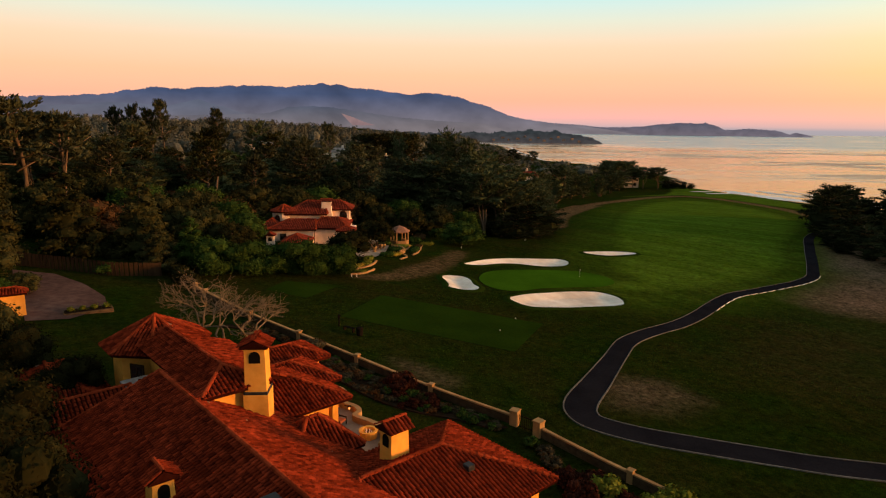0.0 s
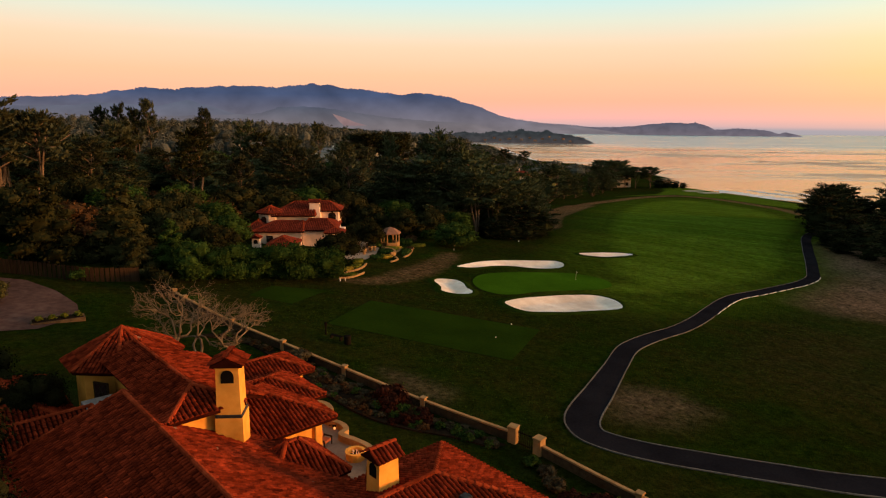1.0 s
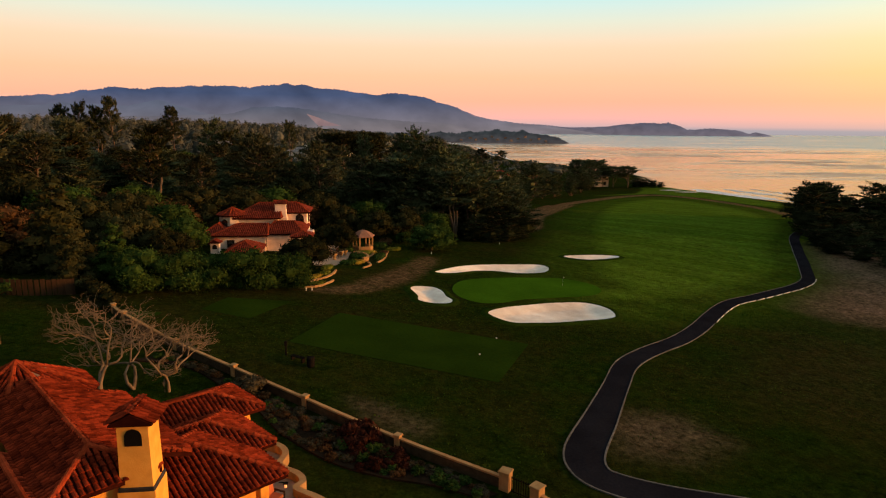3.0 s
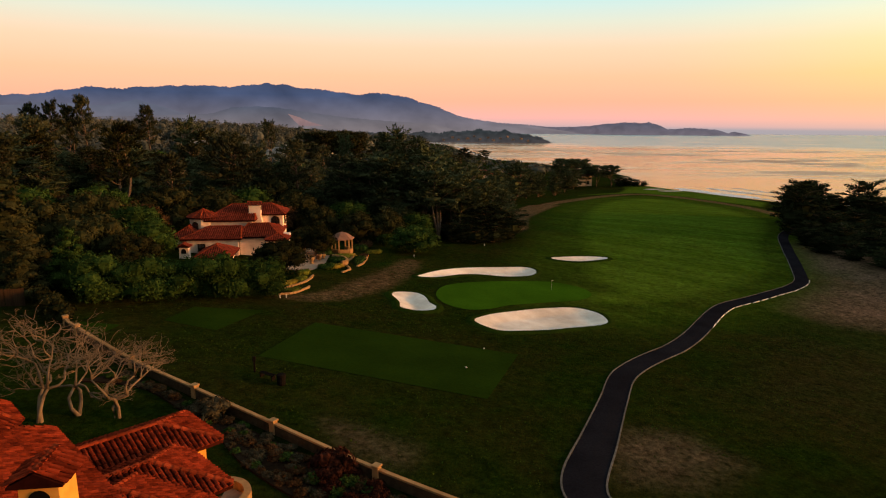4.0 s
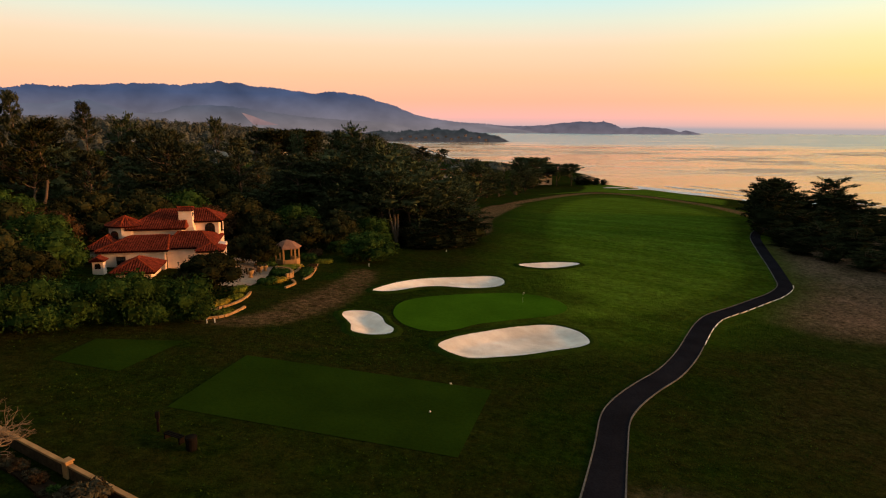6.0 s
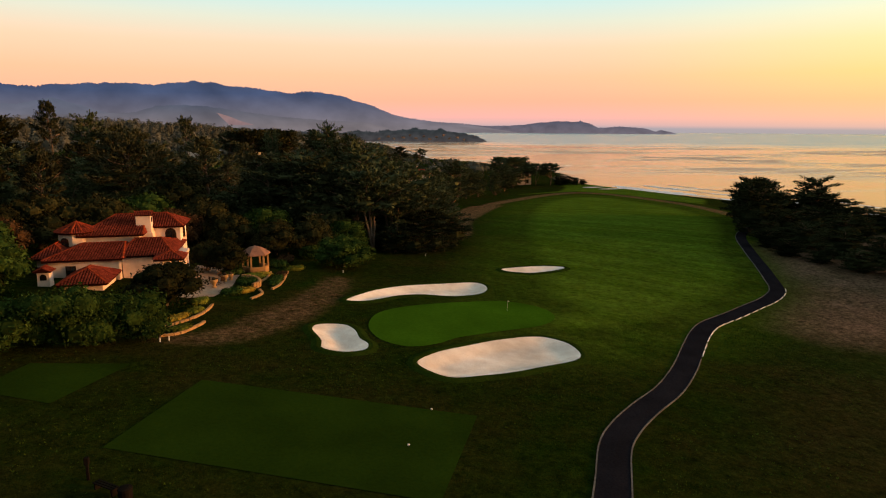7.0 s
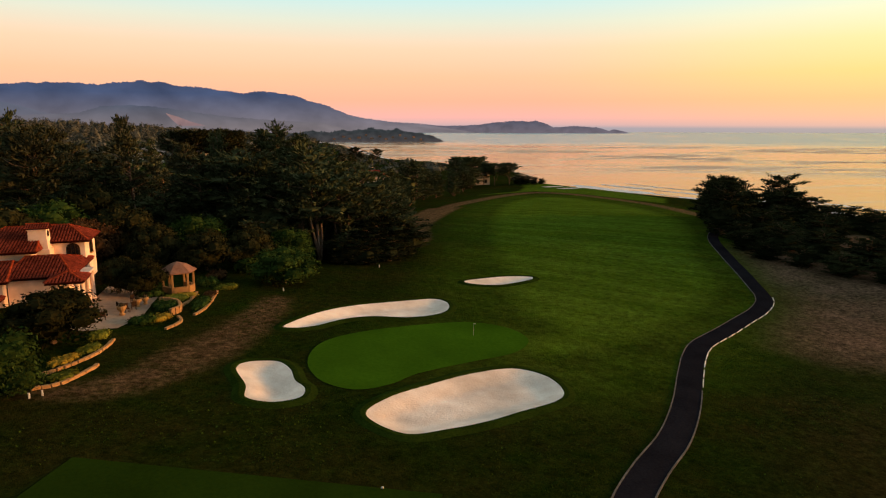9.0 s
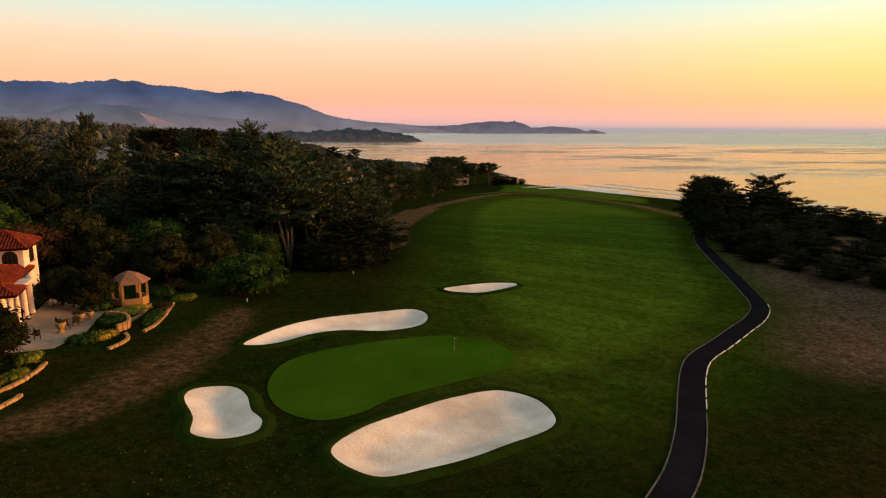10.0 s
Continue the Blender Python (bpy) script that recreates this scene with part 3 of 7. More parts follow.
    _, w1 = noise_fac(0.045, (0.4, 1.0, 1), 0, 1, 8, 27)
    bp = nt.nodes.new("ShaderNodeBump")
    bp.inputs["Distance"].default_value = 0.8
    nt.links.new(w1, bp.inputs["Height"])
    nt.links.new(bp.outputs[0], b.inputs["Normal"])
    return m


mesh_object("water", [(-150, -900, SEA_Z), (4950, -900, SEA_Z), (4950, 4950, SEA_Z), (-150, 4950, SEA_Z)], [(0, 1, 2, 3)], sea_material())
tagged(bpy.data.objects["water"], "calm sea mirroring the sunset, its gold partly painted, with brown kelp beds", "sea", kind="structure")


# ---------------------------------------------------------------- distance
# Haze of the distant air is put into the colour, which glows by itself.
def haze_glow_material(name, low, high, z0, z1, scale, spread=0.12):
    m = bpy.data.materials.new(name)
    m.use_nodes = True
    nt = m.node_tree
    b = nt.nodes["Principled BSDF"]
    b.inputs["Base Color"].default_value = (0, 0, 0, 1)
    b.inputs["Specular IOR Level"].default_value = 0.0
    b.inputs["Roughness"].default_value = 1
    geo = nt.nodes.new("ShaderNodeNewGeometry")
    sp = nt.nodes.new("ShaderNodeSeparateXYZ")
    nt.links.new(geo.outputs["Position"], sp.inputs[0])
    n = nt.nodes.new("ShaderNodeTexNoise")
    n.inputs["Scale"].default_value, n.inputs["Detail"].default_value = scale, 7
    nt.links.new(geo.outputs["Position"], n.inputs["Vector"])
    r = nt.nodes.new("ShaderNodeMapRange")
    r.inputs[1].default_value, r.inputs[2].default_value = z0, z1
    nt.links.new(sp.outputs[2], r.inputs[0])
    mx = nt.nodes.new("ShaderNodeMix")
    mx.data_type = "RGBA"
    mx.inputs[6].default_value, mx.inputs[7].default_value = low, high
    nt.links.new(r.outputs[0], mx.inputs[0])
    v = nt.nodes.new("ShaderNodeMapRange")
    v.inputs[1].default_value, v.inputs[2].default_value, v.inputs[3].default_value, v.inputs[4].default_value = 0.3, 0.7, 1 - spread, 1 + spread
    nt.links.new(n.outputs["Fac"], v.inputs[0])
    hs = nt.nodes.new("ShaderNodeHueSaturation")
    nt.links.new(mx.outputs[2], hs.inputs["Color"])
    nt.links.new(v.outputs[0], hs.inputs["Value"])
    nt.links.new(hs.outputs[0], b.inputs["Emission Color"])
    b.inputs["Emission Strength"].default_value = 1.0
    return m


def ridge(name, crest, dist, depth, base_z, material, label, rough=0.04, seed=0.0, teeth=0.0):
    """A range of hills: crest gives (bearing in degrees from +y to +x, height over the eye's level in degrees)."""
    br = np.array([c[0] for c in crest])
    hh = np.array([c[1] for c in crest])
    n = int((br[-1] - br[0]) * 36) + 2
    bs = np.linspace(br[0], br[-1], n)
    vs, fs = [], []
    rows = [(-1.0, 0.0), (-0.9, 0.25), (-0.72, 0.5), (-0.45, 0.75), (-0.2, 0.92), (0.0, 1.0), (0.4, 0.75)]
    for j, (dd, k) in enumerate(rows):
        for i, bdeg in enumerate(bs):
            h = np.interp(bdeg, br, hh)
            top = 22 + dist * math.tan(radians(h))
            w = noise.noise(Vector((bdeg * 1.7, j * 1.3, seed))) * rough * (top - base_z)
            w += (noise.noise(Vector((bdeg * 7, 0.0, seed + 7))) + 0.7 * noise.noise(Vector((bdeg * 19, 0.0, seed + 3)))) * teeth * (1 if k > 0.95 else 0)
            d = dist + dd * depth
            z = base_z + (top - base_z) * k * (d / dist if k > 0.9 else 1) + (w if k > 0 else 0)
            vs.append((d * math.sin(radians(bdeg)), d * math.cos(radians(bdeg)), z))
    for j in range(len(rows) - 1):
        for i in range(n - 1):
            fs.append((j * n + i, j * n + i + 1, (j + 1) * n + i + 1, (j + 1) * n + i))
    ob = mesh_object(name, vs, fs, material, smooth=True)
    return tagged(ob, label, "hills", kind="structure")


MOUNTAIN = [(-48, 1.5), (-40, 1.7), (-33, 1.65), (-28, 1.8), (-25.8, 1.94), (-23.1, 2.15), (-22.4, 2.39), (-21.5, 2.46), (-20.6, 2.67), (-20.0, 2.78), (-19.0, 2.7), (-17.9, 2.62), (-16.9, 2.88), (-16.2, 2.79), (-14.7, 2.95), (-12.5, 3.1), (-10.6, 3.04), (-9.2, 3.1), (-8.0, 3.31), (-6.8, 3.39), (-5.3, 3.3), (-3.9, 3.05), (-2.7, 3.05), (-0.5, 2.75), (0.6, 2.55), (1.5, 2.68), (2.6, 2.77), (3.7, 2.66), (5.0, 2.48), (6.2, 2.06), (7.7, 1.69), (8.7, 1.22), (9.5, 0.93), (10.5, 0.7), (12.0, 0.47), (13.4, 0.3), (15.4, 0.2), (17.3, 0.0), (19.2, -0.3), (21.0, -0.6)]
M["mountain"] = haze_glow_material("far_mountain_air", lin(128, 120, 126), lin(70, 82, 112), 0, 215, 0.004, 0.22)
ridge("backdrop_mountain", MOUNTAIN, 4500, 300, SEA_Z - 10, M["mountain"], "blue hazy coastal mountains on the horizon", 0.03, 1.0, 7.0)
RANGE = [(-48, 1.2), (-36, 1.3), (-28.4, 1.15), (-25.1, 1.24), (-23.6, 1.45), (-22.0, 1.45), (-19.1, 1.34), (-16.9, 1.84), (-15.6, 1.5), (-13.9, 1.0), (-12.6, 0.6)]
M["range"] = haze_glow_material("hazy_side_range_air", lin(118, 114, 124), lin(92, 98, 116), 10, 140, 0.006, 0.15)
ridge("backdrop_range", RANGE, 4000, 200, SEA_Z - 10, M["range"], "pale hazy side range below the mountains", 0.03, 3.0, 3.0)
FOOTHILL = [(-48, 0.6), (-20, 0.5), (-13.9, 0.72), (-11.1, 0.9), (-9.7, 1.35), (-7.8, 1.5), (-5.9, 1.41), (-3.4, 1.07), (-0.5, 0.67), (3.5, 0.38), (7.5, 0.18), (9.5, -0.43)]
M["foothill"] = haze_glow_material("hazy_foothill_air", lin(120, 112, 116), lin(78, 86, 104), 10, 125, 0.006, 0.2)
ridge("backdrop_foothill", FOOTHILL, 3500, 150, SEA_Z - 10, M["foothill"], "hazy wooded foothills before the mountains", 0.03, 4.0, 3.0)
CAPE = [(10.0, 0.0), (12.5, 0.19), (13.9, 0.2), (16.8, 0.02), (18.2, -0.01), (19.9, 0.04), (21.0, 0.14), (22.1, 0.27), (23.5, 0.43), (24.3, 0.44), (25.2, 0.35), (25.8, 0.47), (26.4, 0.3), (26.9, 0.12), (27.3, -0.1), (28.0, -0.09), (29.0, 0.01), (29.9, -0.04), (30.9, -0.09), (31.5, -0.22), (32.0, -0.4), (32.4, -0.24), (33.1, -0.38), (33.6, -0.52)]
M["cape"] = haze_glow_material("cape_air", lin(112, 104, 114), lin(84, 84, 98), -20, 55, 0.02, 0.2)
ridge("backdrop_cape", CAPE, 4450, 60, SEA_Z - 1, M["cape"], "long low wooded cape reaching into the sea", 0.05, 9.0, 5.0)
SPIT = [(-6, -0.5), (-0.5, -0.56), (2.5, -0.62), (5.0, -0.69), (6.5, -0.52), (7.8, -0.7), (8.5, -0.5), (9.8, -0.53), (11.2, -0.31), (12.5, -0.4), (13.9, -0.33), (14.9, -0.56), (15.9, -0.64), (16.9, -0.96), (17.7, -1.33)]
M["spit"] = haze_glow_material("near_cape_air", lin(70, 66, 67), lin(52, 57, 60), -22, 6, 0.05, 0.3)
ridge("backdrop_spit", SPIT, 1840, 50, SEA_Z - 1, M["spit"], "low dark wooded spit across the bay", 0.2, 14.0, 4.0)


def bare_slope():
    """A cleared pale hillside on the foothill."""
    vs = []
    for b, h in ((-5.15, 0.92), (-4.2, 0.62), (-3.3, 0.25), (-2.2, -0.06), (-3.2, -0.09), (-4.2, -0.08), (-4.6, 0.3)):
        for d in (3325, 3345):
            vs.append((d * math.sin(radians(b)), d * math.cos(radians(b)), 22 + d * math.tan(radians(h))))
    n = 7
    fs = [tuple(range(0, 2 * n, 2)), tuple(reversed(range(1, 2 * n, 2)))] + [(2 * i, 2 * i + 1, (2 * i + 3) % (2 * n), (2 * i + 2) % (2 * n)) for i in range(n)]
    M["bare"] = haze_glow_material("bare_slope_air", lin(142, 116, 118), lin(152, 122, 120), 20, 80, 0.03, 0.12)
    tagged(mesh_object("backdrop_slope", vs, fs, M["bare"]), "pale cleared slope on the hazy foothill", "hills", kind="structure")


bare_slope()


# ---------------------------------------------------------------- greens, tees, bunkers, path
def draped(name, ring, lift, material, step, label, category, dip=0.0, dip_width=3.0):
    """A sheet inside a plan outline that follows the ground, with an optional hollow."""
    xs = [p[0] for p in ring]
    ys = [p[1] for p in ring]
    bm = bmesh.new()
    edge = [bm.verts.new((x, y, 0)) for x, y in ring]
    bm.faces.new(edge)
    lo, hi = (min(xs), min(ys)), (max(xs), max(ys))
    for a, n, nrm in ((lo[0], int((hi[0] - lo[0]) / step), (1, 0, 0)), (lo[1], int((hi[1] - lo[1]) / step), (0, 1, 0))):
        for i in range(1, n + 1):
            p = (a + i * step, 0, 0) if nrm[0] else (0, a + i * step, 0)
            bmesh.ops.bisect_plane(bm, geom=bm.verts[:] + bm.edges[:] + bm.faces[:], plane_co=p, plane_no=nrm)
    co = np.array([v.co[:] for v in bm.verts])
    z = ground_height(co[:, 0], co[:, 1]) + lift
    if dip:
        s = -poly_sdf(co[:, 0], co[:, 1], ring)
        z -= dip * smooth01(s / dip_width)
        z += 0.05 * np.array([noise.noise(Vector((x * 0.8, y * 0.8, 3))) for x, y, _ in co]) * smooth01(s / 1.0)
    for v, h in zip(bm.verts, z):
        v.co.z = h
    bmesh.ops.recalc_face_normals(bm, faces=bm.faces[:])
    if sum(f.normal.z for f in bm.faces) < 0:
        bmesh.ops.reverse_faces(bm, faces=bm.faces[:])
    ob = part(name, bm, material, smooth=True)
    return tagged(ob, label, category, kind="structure")


def strip(name, line, offs, material, parent=None, label="", closed=False, grow=None):
    """A band along a plan line: offs are (sideways, up) pairs, left to right."""
    vs, fs = [], []
    n = len(line)
    for i, (x, y) in enumerate(line):
        a = line[(i - 1) % n if closed else max(i - 1, 0)]
        b = line[(i + 1) % n if closed else min(i + 1, n - 1)]
        d = Vector((b[0] - a[0], b[1] - a[1])).normalized()
        s = Vector((-d.y, d.x))
        for o, h in offs:
            o = o * (grow(x, y) if grow else 1.0)
            px, py = x + s.x * o, y + s.y * o
            vs.append((px, py, G(px, py) + h))
    k = len(offs)
    for i in range(n if closed else n - 1):
        j = (i + 1) % n
        for q in range(k - 1):
            fs.append((i * k + q, j * k + q, j * k + q + 1, i * k + q + 1))
    return mesh_object(name, vs, fs, material, parent, label, smooth=False)


draped("putting_green", GREEN, 0.05, M["green"], 1.5, "smooth bright putting green with a flagstick", "green")
for k, ring in BUNKERS.items():
    draped("bunker", ring, 0.09, M["sand"], 0.6, "pale raked sand bunker with a crisp grass edge", "bunker", 0.55, 2.2)
for k, ring in BUNKERS.items():
    ob = strip("bunker_lip", ring, [(-0.9, 0.0), (-0.35, 0.17), (0.02, 0.16), (0.16, 0.0)] if sum((ring[i][0] - ring[i - 1][0]) * (ring[i][1] + ring[i - 1][1]) for i in range(len(ring))) < 0 else [(0.9, 0.0), (0.35, 0.17), (-0.02, 0.16), (-0.16, 0.0)], M["lip"], closed=True)
    tagged(ob, "raised grass lip round a sand bunker", "grass edge", kind="structure")
TEE = [(-1.0, 81.9), (19.2, 74.6), (13.7, 63.7), (-5.4, 71.2)]
TEE2 = [(-14.0, 85.5), (-6.7, 85.4), (-10.2, 77.7), (-15.7, 80.1)]
TEE3 = [(-23.1, 78.4), (-19.0, 78.0), (-19.8, 74.7), (-22.6, 76.1)]
for ring in (TEE, TEE2, TEE3):
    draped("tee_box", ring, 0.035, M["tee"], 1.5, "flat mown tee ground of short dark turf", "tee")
pv = strip("path", PATH_MID, [(PATH_HALF + 0.05, -0.05), (PATH_HALF, 0.05), (0.0, 0.07), (-PATH_HALF, 0.05), (-PATH_HALF - 0.05, -0.05)], M["asphalt"], grow=path_grow)
tagged(pv, "winding dark asphalt cart path with pale kerbs", "path", kind="structure")


# ---------------------------------------------------------------- roofs and houses
def in_poly(p, poly):
    c = False
    n = len(poly)
    for i in range(n):
        (ax, ay), (bx, by) = poly[i], poly[i - 1]
        if (ay > p[1]) != (by > p[1]) and p[0] < (bx - ax) * (p[1] - ay) / (by - ay) + ax:
            c = not c
    return c


def tile_mesh(r, length):
    """One barrel tile: an arched shell, thinner at the head, lying along +y (down the slope)."""
    vs, fs = [], []
    for k, (yy, rr, up) in enumerate(((-length / 2, r * 0.82, 0.0), (length / 2, r, 0.035))):
        for a in range(5):
            an = math.pi * a / 4
            vs.append((math.cos(an) * rr, yy, math.sin(an) * rr * 0.85 + up))
    for a in range(4):
        fs.append((a, a + 1, 6 + a, 5 + a))
    fs.append((9, 8, 7, 6, 5))
    return vs, fs


def tiled_plane(poly, parent, material, pitch=0.26, length=0.36, singles=0, rng=None):
    """Barrel tiles in courses on one flat roof plane given by its 3D corners (eave edge first)."""
    P = [Vector(p) for p in poly]
    ex = (P[1] - P[0]).normalized()
    nrm = (P[1] - P[0]).cross(P[2] - P[0]).normalized()
    if nrm.z < 0:
        nrm = -nrm
    down = ex.cross(nrm).normalized()
    if down.z > 0:
        down = -down
    side = down.cross(nrm).normalized()
    flat = [((p - P[0]).dot(side), (p - P[0]).dot(down)) for p in P]
    s0, s1 = min(f[0] for f in flat), max(f[0] for f in flat)
    t0, t1 = min(f[1] for f in flat), max(f[1] for f in flat)
    tv, tf = tile_mesh(pitch * 0.40, length * 1.15)
    rot = Matrix((side, down, nrm)).transposed()
    vs, fs, n_single, shared = [], [], 0, None
    s = s0 + pitch / 2
    while s < s1:
        t = t1 - length / 2 + 0.08
        while t > t0:
            if in_poly((s, t), flat) or (in_poly((s, t - 0.2), flat) and t > t1 - length):
                q = P[0] + side * (s + rng.uniform(-0.012, 0.012)) + down * (t + rng.uniform(-0.02, 0.02)) + nrm * (0.03 + rng.uniform(0, 0.012))
                tilt = Matrix.Rotation(rng.uniform(-0.03, 0.03), 3, "Z")
                if n_single < singles:
                    if shared is None:
                        shared = bpy.data.meshes.new("tile")
                        shared.from_pydata(tv, [], tf)
                        shared.materials.append(material)
                    o = new("tile", shared)
                    o.matrix_local = Matrix.Translation(q) @ (rot @ tilt).to_4x4()
                    o.parent = parent
                    n_single += 1
                else:
                    k = len(vs)
                    mm = rot @ tilt
                    vs += [q + mm @ Vector(v) for v in tv]
                    fs += [tuple(i + k for i in f) for f in tf]
            t -= length
        s += pitch
    if vs:
        ob = mesh_object("tile_field", vs, fs, material, parent, "rows of weathered red clay barrel tiles")
        ob["kind"] = "stuff"


def cap_line(a, b, r=0.15, step=0.4):
    a, b = Vector(a), Vector(b)
    d = b - a
    n = max(int(d.length / step), 1)
    q = d.to_track_quat("Y", "Z")
    tv, tf = tile_mesh(r, step * 1.15)
    vs, fs = [], []
    for i in range(n):
        o = a + d * ((i + 0.5) / n) + Vector((0, 0, 0.03))
        k = len(vs)
        vs += [o + q @ Vector(v) for v in tv]
        fs += [tuple(j + k for j in f) for f in tf]
    return vs, fs


def hip_roof(parent, x0, x1, y0, y1, ra, rb, zr, ze, mt, rng, ze2=None, pitch=0.26, singles=0, name="roof"):
    """A hip roof over the eave rectangle; ra and rb are the plan ends of the ridge. Along x or y.
    ze2: the eave height on the far (larger x or y) long side."""
    ze2 = ze if ze2 is None else ze2
    alongx = abs(ra[0] - rb[0]) >= abs(ra[1] - rb[1])
    A, B = (*ra, zr), (*rb, zr)
    if alongx:
        c = [(x0, y0, ze), (x1, y0, ze), (x1, y1, ze2), (x0, y1, ze2)]
        planes = [[c[0], c[1], B, A], [c[2], c[3], A, B], [c[1], c[2], B], [c[3], c[0], A]]
    else:
        c = [(x0, y0, ze), (x0, y1, ze), (x1, y1, ze2), (x1, y0, ze2)]
        planes = [[c[0], c[1], B, A], [c[2], c[3], A, B], [c[1], c[2], B], [c[3], c[0], A]]
    vs = c + [A, B]
    lo = [(x, y, z - 0.22) for x, y, z in vs]
    fs = [(0, 1, 5, 4), (2, 3, 4, 5), (1, 2, 5), (3, 0, 4)]
    fs2 = [tuple(i + 6 for i in reversed(f)) for f in fs]
    sides = [(i, i + 6, (i + 1) % 4 + 6, (i + 1) % 4) for i in range(4)]
    roof = mesh_object(name, vs + lo, fs + fs2 + sides, M["underlay"], parent, "low hipped roof of red clay tiles")
    for i, pl in enumerate(planes):
        if len(set(pl)) >= 3:
            tiled_plane(pl, roof, mt, pitch, 0.36, singles if i == 0 else 0, rng)
    ch = [cap_line(A, B)] if (Vector(A) - Vector(B)).length > 0.3 else []
    ch += [cap_line(c[0], A), cap_line(c[3], A), cap_line(c[1], B), cap_line(c[2], B)]
    mesh_object("ridge_capping", *merge(ch), M["tile_cap"], roof, "mortared row of ridge tiles")
    return roof


def wall_block(parent, x0, x1, y0, y1, z0, z1, material, name="wall"):
    return part(name, box_bm(x0, x1, y0, y1, z0, z1, 0.03), material, parent)


def arch_profile(w, h, n=8):
    pts = [(-w / 2, 0), (w / 2, 0), (w / 2, h - w / 2)]
    pts += [(math.cos(math.pi * k / n) * w / 2, h - w / 2 + math.sin(math.pi * k / n) * w / 2) for k in range(1, n)]
    pts += [(-w / 2, h - w / 2)]
    return pts


def prism(profile, depth, m):
    """A flat outline in x-z pushed through depth along y, placed by m."""
    n = len(profile)
    vs = [m @ Vector((x, 0, z)) for x, z in profile] + [m @ Vector((x, depth, z)) for x, z in profile]
    fs = [tuple(range(n)), tuple(reversed(range(n, 2 * n)))] + [(i, i + n, (i + 1) % n + n, (i + 1) % n) for i in range(n)]
    return vs, fs


def window(parent, x, y, z, rz, w, h, arched=False, bars=2):
    """A framed window set in a wall; its face looks along local -y."""
    m = Matrix.Translation((x, y, z)) @ Matrix.Rotation(radians(rz), 4, "Z")
    prof = arch_profile(w, h) if arched else [(-w / 2, 0), (w / 2, 0), (w / 2, h), (-w / 2, h)]
    outer = arch_profile(w + 0.24, h + 0.12) if arched else [(-w / 2 - 0.12, -0.06), (w / 2 + 0.12, -0.06), (w / 2 + 0.12, h + 0.1), (-w / 2 - 0.12, h + 0.1)]
    fr = mesh_object("window", *prism(outer, 0.10, m @ Matrix.Translation((0, -0.05, 0))), M["wood"], parent, "dark timber framed window")
    mesh_object("pane", *prism(prof, 0.03, m @ Matrix.Translation((0, -0.075, 0))), M["glass"], fr)
    ch = []
    for i in range(1, bars):
        cx = -w / 2 + w * i / bars
        ch.append(prism([(cx - 0.03, 0), (cx + 0.03, 0), (cx + 0.03, h * 0.96), (cx - 0.03, h * 0.96)], 0.03, m @ Matrix.Translation((0, -0.10, 0))))
    ch.append(prism([(-w / 2, h * 0.5), (w / 2, h * 0.5), (w / 2, h * 0.5 + 0.05), (-w / 2, h * 0.5 + 0.05)], 0.03, m @ Matrix.Translation((0, -0.10, 0))))
    mesh_object("glazing_bar", *merge(ch), M["wood"], fr)
    mesh_object("sill", *prism([(-w / 2 - 0.16, -0.14), (w / 2 + 0.16, -0.14), (w / 2 + 0.16, -0.06), (-w / 2 - 0.16, -0.06)], 0.2, m @ Matrix.Translation((0, -0.16, 0))), M["cap"], fr)
    return fr


